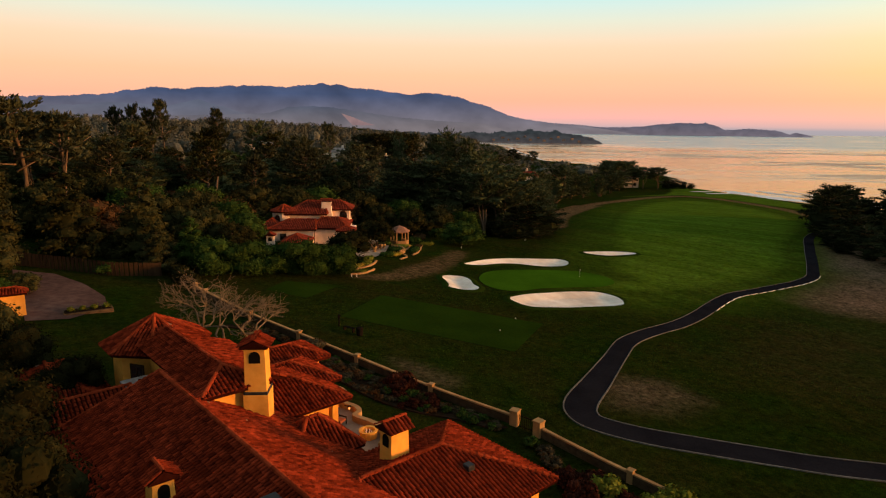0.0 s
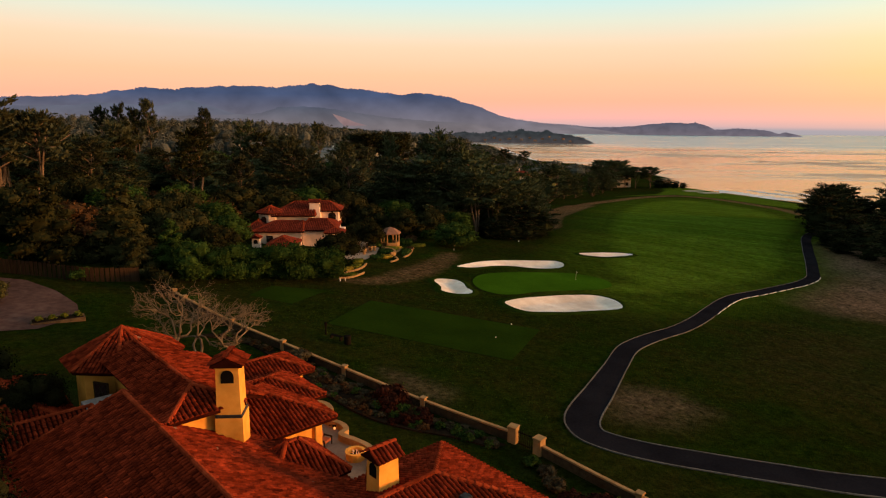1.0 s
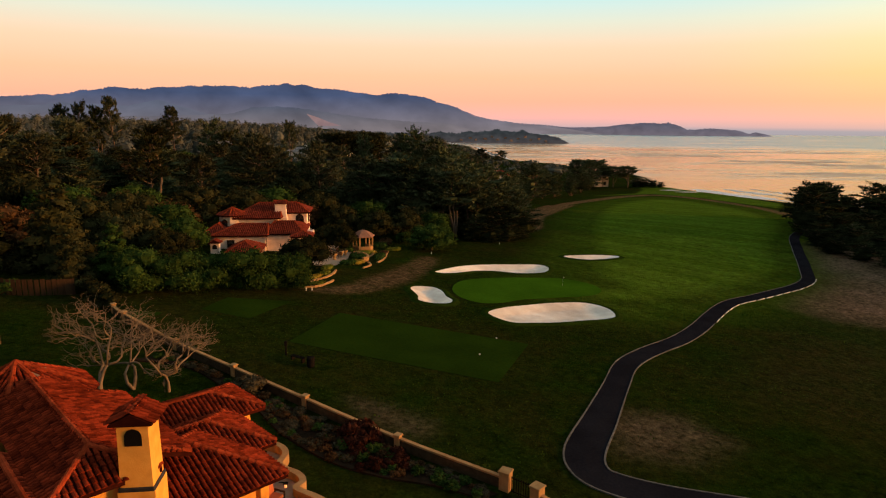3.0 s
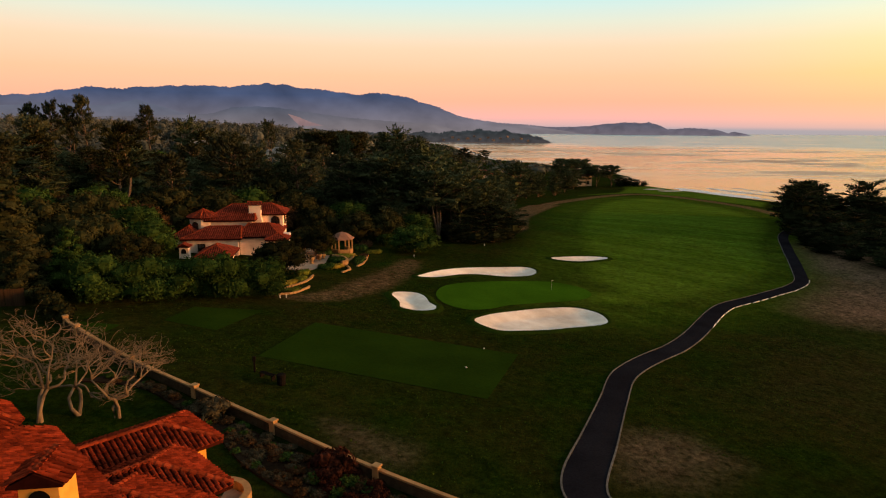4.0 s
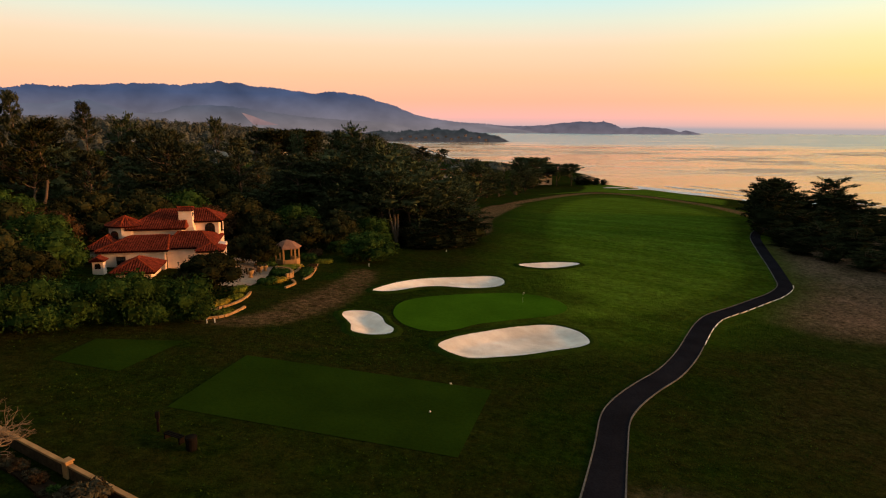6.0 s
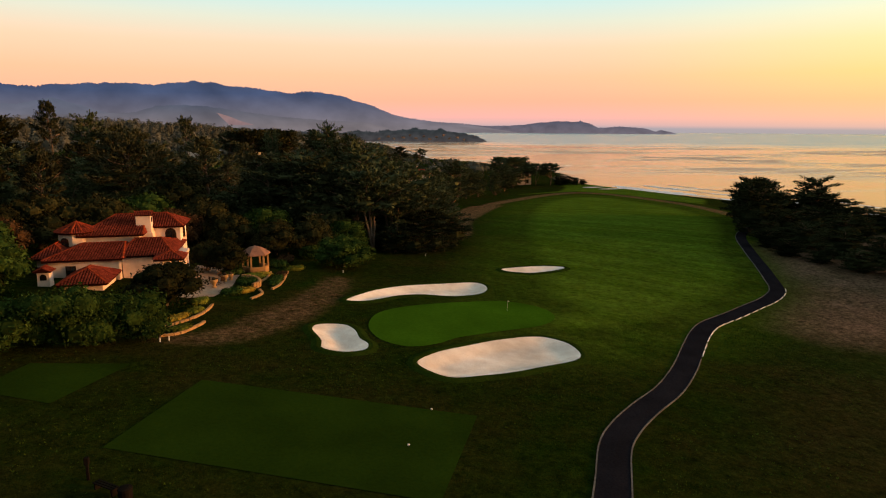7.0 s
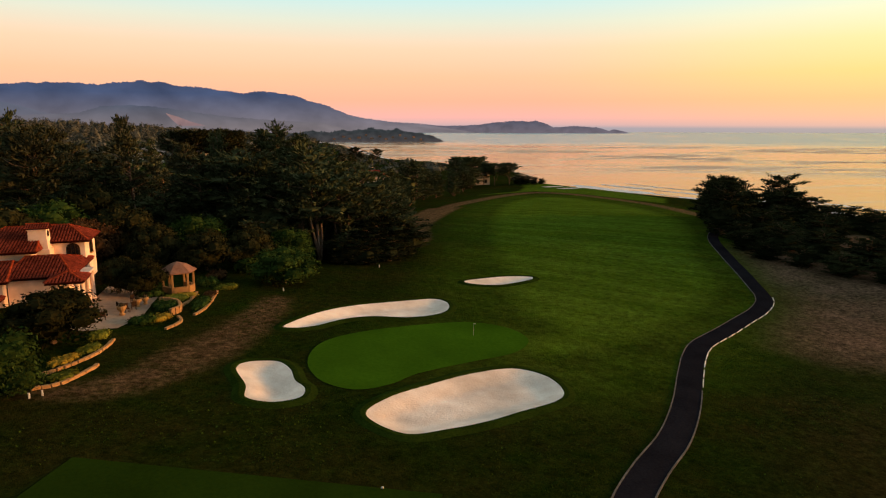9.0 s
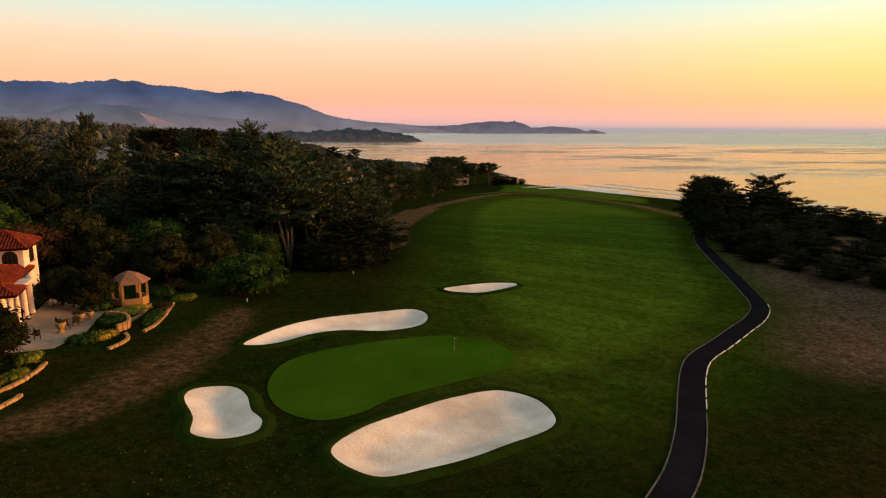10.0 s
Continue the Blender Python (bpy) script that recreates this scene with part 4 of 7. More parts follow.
def chimney(parent, x, y, rz, wx, wy, z0, z1, material, mt, rng, waist=None, arch_side=-1):
    """A stucco stack with a tiled gable cap and dark arched panels for its smoke openings."""
    m = Matrix.Translation((x, y, 0)) @ Matrix.Rotation(radians(rz), 4, "Z")
    bm = bmesh.new()
    zw = waist or z0 + (z1 - z0) * 0.45
    prof = [(z0, 1.0), (zw - 0.12, 1.0), (zw, 0.88), (z1 - 0.12, 0.82), (z1 - 0.1, 0.9), (z1, 0.9)]
    rings = []
    for z, k in prof:
        rings.append([bm.verts.new(m @ Vector((sx * wx * k / 2, sy * wy * k / 2, z))) for sx, sy in ((-1, -1), (1, -1), (1, 1), (-1, 1))])
    for a, b in zip(rings, rings[1:]):
        for i in range(4):
            bm.faces.new((a[i], a[(i + 1) % 4], b[(i + 1) % 4], b[i]))
    bm.faces.new(rings[-1])
    bmesh.ops.recalc_face_normals(bm, faces=bm.faces[:])
    stack = part("chimney", bm, material, parent, "stucco chimney with a little tiled roof")
    # dark arched panels on the solid head, in place of the shade inside smoke openings
    aw, ah = wx * 0.46, 0.72
    for sgn in (-1, 1):
        mesh_object("smoke_opening", *prism(arch_profile(aw, ah), 0.05, m @ Matrix.Translation((0, sgn * wy * 0.415 - 0.025, z1 - 0.92))), M["dark"], stack)
    # shallow tiled gable, ridge along local y
    ov = 0.1
    a, b, c = (-wx / 2 - ov, 0), (0, 0.48), (wx / 2 + ov, 0)
    y0, y1 = -wy / 2 - ov, wy / 2 + ov
    cap = mesh_object("cap_roof", *prism([a, c, (c[0], 0.08), (0, 0.5), (a[0], 0.08)], y1 - y0, m @ Matrix.Translation((0, y0, z1))), M["underlay"], stack)
    for s in (-1, 1):
        pl = [m @ Vector((s * c[0], y0, z1 + 0.08)), m @ Vector((s * c[0], y1, z1 + 0.08)), m @ Vector((0, y1, z1 + 0.5)), m @ Vector((0, y0, z1 + 0.5))]
        tiled_plane(pl, cap, mt, 0.24, 0.4, 0, rng)
    mesh_object("ridge_capping", *cap_line(m @ Vector((0, y0, z1 + 0.5)), m @ Vector((0, y1, z1 + 0.5)), 0.12, 0.36), M["tile_cap"], cap)
    return stack


rng = random.Random(5)
# the big tiled house below the camera; local x runs towards the sea, local y away along the main ridge
villa = empty("villa", -9, 36, 0, 38)
tagged(villa, "sprawling ochre stucco villa with weathered red tile roofs", "house")
T1 = M["tile"]
gz = 1.4
main_roof = hip_roof(villa, -10.2, 6.5, -24, 6.0, (-2, -17), (-2, 4.5), 8.0, 4.35, T1, rng, ze2=3.55)
wall_block(villa, -9.6, 5.8, -23.2, 5.4, gz - 1, 3.5, M["stucco"])
# wing with the hipped end over the garden
hip_roof(villa, 0.5, 12.6, -15.2, -6.1, (2.5, -10.6), (8.0, -10.6), 5.75, 4.0, T1, rng, singles=300)
wall_block(villa, 1, 11.9, -14.5, -6.8, gz - 2.5, 3.95, M["stucco"])
# upper storey
hip_roof(villa, -1.5, 2.7, -1.0, 12.6, (0.6, 1.2), (0.6, 10.6), 8.75, 7.9, T1, rng)
hip_roof(villa, 2.3, 4.9, 1.4, 10.6, (2.4, 1.9), (2.4, 10.1), 7.75, 7.7, T1, rng, ze2=6.8)
wall_block(villa, -1.05, 3.2, 1.9, 12.0, 4.4, 6.75, M["stucco"])
wall_block(villa, -1.05, 2.3, -0.5, 12.1, 4.5, 7.85, M["stucco"], "upper_wall")
# garden wings
hip_roof(villa, 1.0, 8.9, -0.4, 7.6, (2.0, 3.6), (5.2, 3.6), 6.4, 4.85, T1, rng)
wall_block(villa, 1.5, 6.4, 0.4, 7.0, gz - 2, 4.8, M["stucco"])
hip_roof(villa, 2.0, 10.1, 2.8, 8.4, (3.5, 5.6), (7.4, 5.6), 5.95, 4.9, T1, rng)
wall_block(villa, 2.5, 9.4, 3.4, 7.8, gz - 2, 4.85, M["stucco"])
hip_roof(villa, 2.0, 11.9, 7.2, 11.8, (3.5, 9.5), (9.4, 9.5), 5.8, 4.9, T1, rng)
wall_block(villa, 2.5, 11.2, 7.8, 11.2, gz - 2, 4.85, M["stucco"])
# low hipped bay between the stacks
hip_roof(villa, 1.9, 6.7, -5.1, -0.9, (3.9, -3.0), (4.7, -3.0), 5.75, 4.1, T1, rng)
wall_block(villa, 2.5, 6.1, -4.5, -1.5, gz - 2, 4.05, M["stucco"])
# wings towards the drive
hip_roof(villa, -12.5, -2.0, 4.0, 11.0, (-9.5, 7.5), (-3, 7.5), 6.4, 4.6, T1, rng)
wall_block(villa, -11.9, -2.6, 4.6, 10.4, gz - 1, 4.55, M["stucco"])
hip_roof(villa, -9.5, -3.0, 10.0, 20.0, (-6.2, 12.5), (-6.2, 17), 6.0, 4.4, T1, rng)
wall_block(villa, -8.9, -3.6, 10.6, 19.4, gz - 1, 4.35, M["stucco"])
hip_roof(villa, -14.8, -8.0, -4.5, 1.5, (-12.2, -1.5), (-9, -1.5), 5.9, 4.2, T1, rng)
wall_block(villa, -14.2, -8.4, -3.9, 0.9, gz - 1, 4.15, M["stucco"])


def turret(parent, x, y, r, z0, ze, zr, n, mt, wall_m, rot=0.0, k_wall=0.8):
    ring = [(x + r * math.cos(rot + 2 * math.pi * i / n), y + r * math.sin(rot + 2 * math.pi * i / n)) for i in range(n)]
    vs = [(a, b, ze) for a, b in ring] + [(x, y, zr)] + [(a, b, ze - 0.2) for a, b in ring]
    fs = [(i, (i + 1) % n, n) for i in range(n)] + [(i, i + n + 1, (i + 1) % n + n + 1, (i + 1) % n) for i in range(n)] + [tuple(reversed(range(n + 1, 2 * n + 1)))]
    rf = mesh_object("turret_roof", vs, fs, M["underlay"], parent, "many-sided tiled turret roof")
    ch = []
    for i in range(n):
        a, b = ring[i], ring[(i + 1) % n]
        tiled_plane([(*a, ze), (*b, ze), (x, y, zr)], rf, mt, 0.26, 0.42, 0, rng)
        ch.append(cap_line((*a, ze), (x, y, zr)))
    mesh_object("ridge_capping", *merge(ch), M["tile_cap"], rf)
    w = [(x + (a - x) * k_wall, y + (b - y) * k_wall) for a, b in ring]
    vs = [(a, b, z0) for a, b in w] + [(a, b, ze - 0.1) for a, b in w]
    fs = [(i, (i + 1) % n, (i + 1) % n + n, i + n) for i in range(n)] + [tuple(range(n, 2 * n)), tuple(reversed(range(n)))]
    mesh_object("turret_wall", vs, fs, wall_m, parent)
    return rf


turret(villa, 0.3, 12.3, 3.7, 3.0, 7.5, 9.35, 8, T1, M["stucco"], 0.39)
chimney(villa, 1.98, -0.75, -38, 1.45, 1.5, 5.2, 10.25, M["stucco"], T1, rng, 7.5)
chimney(villa, 5.65, -9.4, 90, 1.2, 1.4, 3.6, 7.1, M["stucco"], T1, rng)
chimney(villa, -5.8, -7.0, 0, 1.15, 1.2, 5.2, 7.55, M["stucco"], T1, rng)
part("flat_roof", box_bm(-3.3, -1.5, 6.1, 8.6, 5.2, 6.4, 0.03), M["lead"], villa, "grey flat roof well with flashing")
sk = part("skylight", box_bm(-3.4, -2.6, -12.7, -11.9, 7.2, 7.85, 0.05), M["metal"], villa, "dark boxed roof skylight")
bm = box_bm(-0.71, 0.71, -0.74, 0.74, 7.36, 7.56, 0.03)
bmesh.ops.transform(bm, matrix=Matrix.Translation((1.98, -0.75, 0)) @ Matrix.Rotation(radians(-38), 4, "Z"), verts=bm.verts[:])
part("flashing", bm, M["metal"], villa, "dark lead collar round the chimney")
part("roof_vent", box_bm(8.0, 8.5, -12.8, -12.3, 5.0, 5.35, 0.04), M["metal"], villa, "small lead roof vent")
# terrace post and eave beam
part("post", box_bm(7.6, 8.1, 0.1, 0.6, 0.0, 4.75, 0.04), M["stucco"], villa, "square ochre terrace post")
part("beam", box_bm(6.3, 8.3, 0.2, 0.5, 4.45, 4.75, 0.02), M["wood"], villa)
for ux, uy, rz, w, h in ((10.4, -14.55, 0, 1.2, 1.6), (5.0, -14.55, 0, 1.2, 1.6), (11.95, -10.5, 90, 1.8, 2.0)):
    window(villa, ux, uy, 1.6, rz, w, h)
window(villa, -1.9, 9.6, 5.6, -60, 0.9, 1.2)

# the second house by the green
house = empty("house", -14, 124, 0, 0)
tagged(house, "two-storey cream stucco house with red tile roofs and a columned portico", "house")
T2 = M["tile_far"]
PK = M["pink_stucco"]


def hx(x):
    return x + 14


def hy(y):
    return y - 124


def block2(x0, x1, y0, y1, ra, rb, zr, ze, z0=-0.5, inset=0.55):
    hip_roof(house, hx(x0), hx(x1), hy(y0), hy(y1), (hx(ra[0]), hy(ra[1])), (hx(rb[0]), hy(rb[1])), zr, ze, T2, rng, pitch=0.32)
    return wall_block(house, hx(x0 + inset), hx(x1 - inset), hy(y0 + inset), hy(y1 - inset), z0, ze - 0.05, PK)


block2(-23.0, -14.0, 116.3, 125.0, (-19.4, 121.0), (-14.6, 121.0), 5.35, 4.1)
block2(-15.0, -8.2, 117.4, 128.0, (-13.6, 122.0), (-10.4, 122.0), 5.6, 4.15)
block2(-20.6, -12.6, 121.8, 132.4, (-17.0, 128.0), (-13.2, 128.0), 8.1, 6.15)
block2(-13.9, -8.0, 125.2, 131.6, (-13.0, 128.4), (-10.6, 128.4), 8.1, 6.65)
block2(-25.0, -20.6, 118.5, 126.5, (-22.8, 120.8), (-22.8, 124.2), 5.4, 4.0)
block2(-19.6, -14.4, 110.0, 116.8, (-17.0, 112.8), (-17.0, 114.0), 3.8, 2.5)
turret(house, hx(-21.0), hy(124.0), 2.6, 2.0, 6.6, 7.75, 12, T2, PK, 0.0, 0.86)
ch = chimney(house, hx(-12.9), hy(124.9), 90, 1.7, 2.2, 4.2, 8.3, PK, T2, rng)
chimney(house, hx(-21.4), hy(112.4), 0, 1.5, 1.5, 0.0, 3.7, PK, T2, rng)
window(house, hx(-9.8), hy(125.7), 4.75, 0, 1.2, 1.45, True, 3)
window(house, hx(-9.8), hy(125.7), 1.9, 0, 1.3, 1.6, False, 3)
window(house, hx(-8.5), hy(128.6), 4.75, 90, 1.2, 1.45, True, 3)
window(house, hx(-20.0), hy(116.8), 2.2, 0, 0.9, 1.0, False, 2)
for yy in (118.6, 120.2, 121.8):
    window(house, hx(-14.5), hy(yy), 1.2, 90, 1.1, 2.2, True, 2)
window(house, hx(-21.9), hy(121.75), 4.8, -15, 0.8, 1.1, True, 2)
window(house, hx(-24.0), hy(119.0), 1.0, 0, 1.2, 1.8, False, 2)


def column(parent, x, y, z0, z1, r=0.26):
    prof = [(r * 1.5, z0), (r * 1.5, z0 + 0.18), (r * 1.15, z0 + 0.3), (r, z0 + 0.5), (r * 0.86, z1 - 0.45), (r * 1.1, z1 - 0.3), (r * 1.45, z1 - 0.18), (r * 1.45, z1)]
    bm = bmesh.new()
    rings = [[bm.verts.new((x + rr * math.cos(2 * math.pi * k / 12), y + rr * math.sin(2 * math.pi * k / 12), z)) for k in range(12)] for rr, z in prof]
    for a, b in zip(rings, rings[1:]):
        for k in range(12):
            bm.faces.new((a[k], a[(k + 1) % 12], b[(k + 1) % 12], b[k]))
    bm.faces.new(rings[-1])
    bm.faces.new(list(reversed(rings[0])))
    return part("column", bm, PK, parent, "cream classical portico column", smooth=False)


for x, y in ((-7.4, 115.2), (-7.3, 116.9), (-7.3, 119.4), (-9.3, 115.4), (-7.3, 121.6)):
    column(house, hx(x), hy(y), 0.3, 3.95)
hip_roof(house, hx(-10.2), hx(-6.7), hy(114.6), hy(118.2), (hx(-8.4), hy(116.4)), (hx(-8.3), hy(116.4)), 4.8, 4.1, T2, rng, pitch=0.32)
part("portico_beam", box_bm(hx(-9.6), hx(-7.0), hy(114.9), hy(122.0), 3.85, 4.1, 0.03), PK, house)


# ---------------------------------------------------------------- garden wall
WALL = [(-26.6, 82.6), (-23.4, 77.0), (-21.5, 74.6), (-14.7, 67.5), (-8.7, 62.3), (-2.5, 57.1), (4.2, 51.6), (10.7, 47.0)]
WALL2 = [(12.3, 45.4), (17.5, 39.4), (24.0, 33.0), (34.0, 25.0)]


def stone_wall(points, height=0.7, thick=0.2):
    wall = empty("garden_wall", points[0][0], points[0][1], G(*points[0]))
    tagged(wall, "low rendered garden wall with square capped piers", "wall", kind="structure")
    inv = wall.matrix_world.inverted()
    line = spline(points, 6, closed=False)
    n = len(line)
    body, cap = [], []
    for i in range(n):
        a, b = line[max(i - 1, 0)], line[min(i + 1, n - 1)]
        d = Vector((b[0] - a[0], b[1] - a[1])).normalized()
        s = Vector((-d.y, d.x))
        z = G(*line[i])
        for o, zz in ((-thick / 2, z - 0.4), (-thick / 2, z + height), (thick / 2, z + height), (thick / 2, z - 0.4)):
            body.append(inv @ Vector((line[i][0] + s.x * o, line[i][1] + s.y * o, zz)))
        for o, zz in ((-thick / 2 - 0.04, z + height), (-thick / 2 - 0.04, z + height + 0.12), (thick / 2 + 0.04, z + height + 0.12), (thick / 2 + 0.04, z + height)):
            cap.append(inv @ Vector((line[i][0] + s.x * o, line[i][1] + s.y * o, zz)))
    fs = [(i * 4 + k, i * 4 + (k + 1) % 4, (i + 1) * 4 + (k + 1) % 4, (i + 1) * 4 + k) for i in range(n - 1) for k in range(4)]
    fs += [(3, 2, 1, 0), tuple((n - 1) * 4 + k for k in range(4))]
    mesh_object("wall_body", body, fs, M["stone"], wall)
    mesh_object("coping", cap, fs, M["cap"], wall, "pale flat coping")
    for i, (x, y) in enumerate(points):
        a, b = points[max(i - 1, 0)], points[min(i + 1, len(points) - 1)]
        rz = math.degrees(math.atan2(b[1] - a[1], b[0] - a[0]))
        big = (i == len(points) - 1 and points is WALL) or (i == 0 and points is WALL2)
        w, h = (0.66, 1.2) if big else (0.42, 0.92)
        m = Matrix.Translation(inv @ Vector((x, y, G(x, y)))) @ Matrix.Rotation(radians(rz), 4, "Z")
        bm = box_bm(-w / 2, w / 2, -w / 2, w / 2, -0.4, h, 0.02)
        bmesh.ops.transform(bm, matrix=m, verts=bm.verts[:])
        pier = part("pier", bm, M["cap"], wall)
        bm = box_bm(-w / 2 - 0.06, w / 2 + 0.06, -w / 2 - 0.06, w / 2 + 0.06, h, h + 0.12, 0.03)
        bmesh.ops.transform(bm, matrix=m, verts=bm.verts[:])
        part("pier_cap", bm, M["cap"], pier)
    return wall


stone_wall(WALL)
stone_wall(WALL2)


def garden_gate():
    x, y = 11.5, 46.2
    g = empty("garden_gate", x, y, G(x, y), math.degrees(math.atan2(45.4 - 47.0, 12.3 - 10.7)))
    tagged(g, "dark iron garden gate between stucco piers", "gate")
    part("gate_frame", box_bm(-0.72, 0.72, -0.03, 0.03, 1.0, 1.06, 0.005), M["dark"], g)
    part("gate_frame", box_bm(-0.72, 0.72, -0.03, 0.03, 0.12, 0.18, 0.005), M["dark"], g)
    for i in range(9):
        px = -0.68 + i * 0.17
        part("bar", box_bm(px - 0.02, px + 0.02, -0.02, 0.02, 0.0, 1.15, 0.0), M["dark"], g)


garden_gate()

# kerbs: a continuous pale edge on one side, separate stones on the outer side of the bend
for side, line in ((-PATH_HALF - 0.06, PATH_MID), (PATH_HALF + 0.06, PATH_MID[108:])):
    ob = strip("kerb", line, [(side + 0.055, -0.05), (side + 0.05, 0.09), (side - 0.05, 0.09), (side - 0.055, -0.05)], M["kerb"], grow=path_grow)
    tagged(ob, "narrow pale concrete kerb along the path", "kerb", kind="structure")


def kerb_stones():
    holder = empty("kerb_row", 76, 108, G(76, 108))
    tagged(holder, "row of separate white kerb stones on the bend", "kerb", kind="structure")
    inv = holder.matrix_world.inverted()
    bm = box_bm(-1.0, 1.0, -0.05, 0.05, -0.1, 0.09, 0.015)
    me = bpy.data.meshes.new("kerb_stone")
    bm.to_mesh(me)
    bm.free()
    me.materials.append(M["white"])
    acc = 0.0
    for i in range(44, 108):
        (ax, ay), (bx, by) = PATH_MID[i], PATH_MID[i + 1]
        acc += math.hypot(bx - ax, by - ay)
        if acc < 2.35:
            continue
        acc = 0.0
        d = Vector((bx - ax, by - ay)).normalized()
        x, y = bx - d.y * (PATH_HALF + 0.12), by + d.x * (PATH_HALF + 0.12)
        ob = new("kerb_stone", me)
        ob.parent = holder
        ob.matrix_local = inv @ pose(x, y, G(x, y), 0, 0, math.degrees(math.atan2(d.y, d.x)))


kerb_stones()


# ---------------------------------------------------------------- plants
def leaf_cloud(clumps, per, size, rg, flat=0.0, core=0.78):
    """Leaf tufts over a set of ellipsoid clumps (centre, radii), with a closed heart in each clump."""
    vs, fs = [], []
    base = 0
    for c, r in clumps:
        c, r = np.array(c, float), np.array(r, float)
        n = max(int(per * (r[0] * r[1] * r[2]) ** (2 / 3)), 12)
        d = rg.normal(size=(n, 3))
        d /= np.linalg.norm(d, axis=1)[:, None]
        rad = rg.uniform(0.72, 1.12, (n, 1))
        p = c + d * r * rad
        nrm = d * 0.8 + rg.normal(size=(n, 3)) * 0.55 + np.array([0, 0, flat])
        nrm /= np.linalg.norm(nrm, axis=1)[:, None]
        h = rg.normal(size=(n, 3))
        t1 = np.cross(nrm, h)
        t1 /= np.linalg.norm(t1, axis=1)[:, None] + 1e-9
        t2 = np.cross(nrm, t1)
        s = size * rg.uniform(0.6, 1.4, (n, 1))
        q = np.stack([p - t1 * s, p - t2 * s * 0.45 + t1 * s * 0.1, p + t1 * s * 0.9 + nrm * s * 0.2, p + t2 * s * 0.5], 1).reshape(-1, 3)
        vs.append(q)
        k = base + np.arange(n)[:, None] * 4 + np.arange(4)
        fs += k.tolist()
        base += n * 4
        if core:
            # lumpy heart
            th, ph = 7, 5
            ring = []
            for j in range(ph + 1):
                for i in range(th):
                    a, e = 2 * math.pi * i / th, math.pi * j / ph - math.pi / 2
                    w = core * rg.uniform(0.8, 1.05)
                    ring.append(c + r * w * np.array([math.cos(a) * math.cos(e), math.sin(a) * math.cos(e), math.sin(e)]))
            vs.append(np.array(ring))
            for j in range(ph):
                for i in range(th):
                    fs.append([base + j * th + i, base + j * th + (i + 1) % th, base + (j + 1) * th + (i + 1) % th, base + (j + 1) * th + i])
            base += len(ring)
    return np.concatenate(vs).tolist(), fs


def limb(p0, p1, r0, r1, rg, bend=0.12, n=4):
    p0, p1 = np.array(p0, float), np.array(p1, float)
    L = np.linalg.norm(p1 - p0)
    pts, rad = [], []
    off = rg.normal(size=3) * bend * L
    for i in range(n + 1):
        t = i / n
        pts.append(p0 + (p1 - p0) * t + off * math.sin(math.pi * t))
        rad.append(r0 + (r1 - r0) * t)
    return tube([tuple(p) for p in pts], rad, 6)


def plant(name, trunk, crown, bark, leaf, label, category, crown_name="crown"):
    ob = empty(name, 0, 0, 0)
    tagged(ob, label, category)
    if trunk:
        mesh_object("trunk", *trunk, bark, ob, smooth=True)
    mesh_object(crown_name, *crown, leaf, ob)
    return ob


def sprays(boughs, per, size, rg, droop=0.0, bias=(2.0, 1.1)):
    """Foliage of flat, ragged boughs: narrow leaf sprays that fan out from each limb towards its tip.
    boughs: (root, tip, width)."""
    vs, count = [], 0
    for a, b, wid in boughs:
        a, b = np.array(a, float), np.array(b, float)
        d = b - a
        L = np.linalg.norm(d) + 1e-6
        d /= L
        side = np.cross(d, (0, 0, 1.0))
        side /= np.linalg.norm(side) + 1e-6
        n = max(int(per * L * wid * 0.5), 26)
        t = rg.beta(*bias, n)[:, None]
        lat = rg.normal(size=(n, 1)) * 0.42 * wid * np.minimum(1, 1.35 - 0.75 * t)
        lift = rg.normal(size=(n, 1)) * 0.10 * wid + 0.14 * wid * (1 - (lat / wid) ** 2) - droop * t ** 2 * L
        p = a + d * (L * t * rg.uniform(0.9, 1.08, (n, 1))) + side * lat + np.array([0, 0, 1.0]) * lift
        f = d * 0.9 + side * (lat / wid) * 0.9 + rg.normal(size=(n, 3)) * 0.38 + np.array([0, 0, 0.22])
        f /= np.linalg.norm(f, axis=1)[:, None]
        h = np.array([0, 0, 1.0]) + rg.normal(size=(n, 3)) * 0.55
        w = np.cross(f, h)
        w /= np.linalg.norm(w, axis=1)[:, None] + 1e-6
        s = size * rg.uniform(0.55, 1.45, (n, 1))
        vs.append(np.stack([p - f * s * 0.7, p - w * s * 0.36, p + f * s, p + w * s * 0.36], 1).reshape(-1, 3))
        count += n
    return np.concatenate(vs).tolist(), (np.arange(count)[:, None] * 4 + np.arange(4)).tolist()


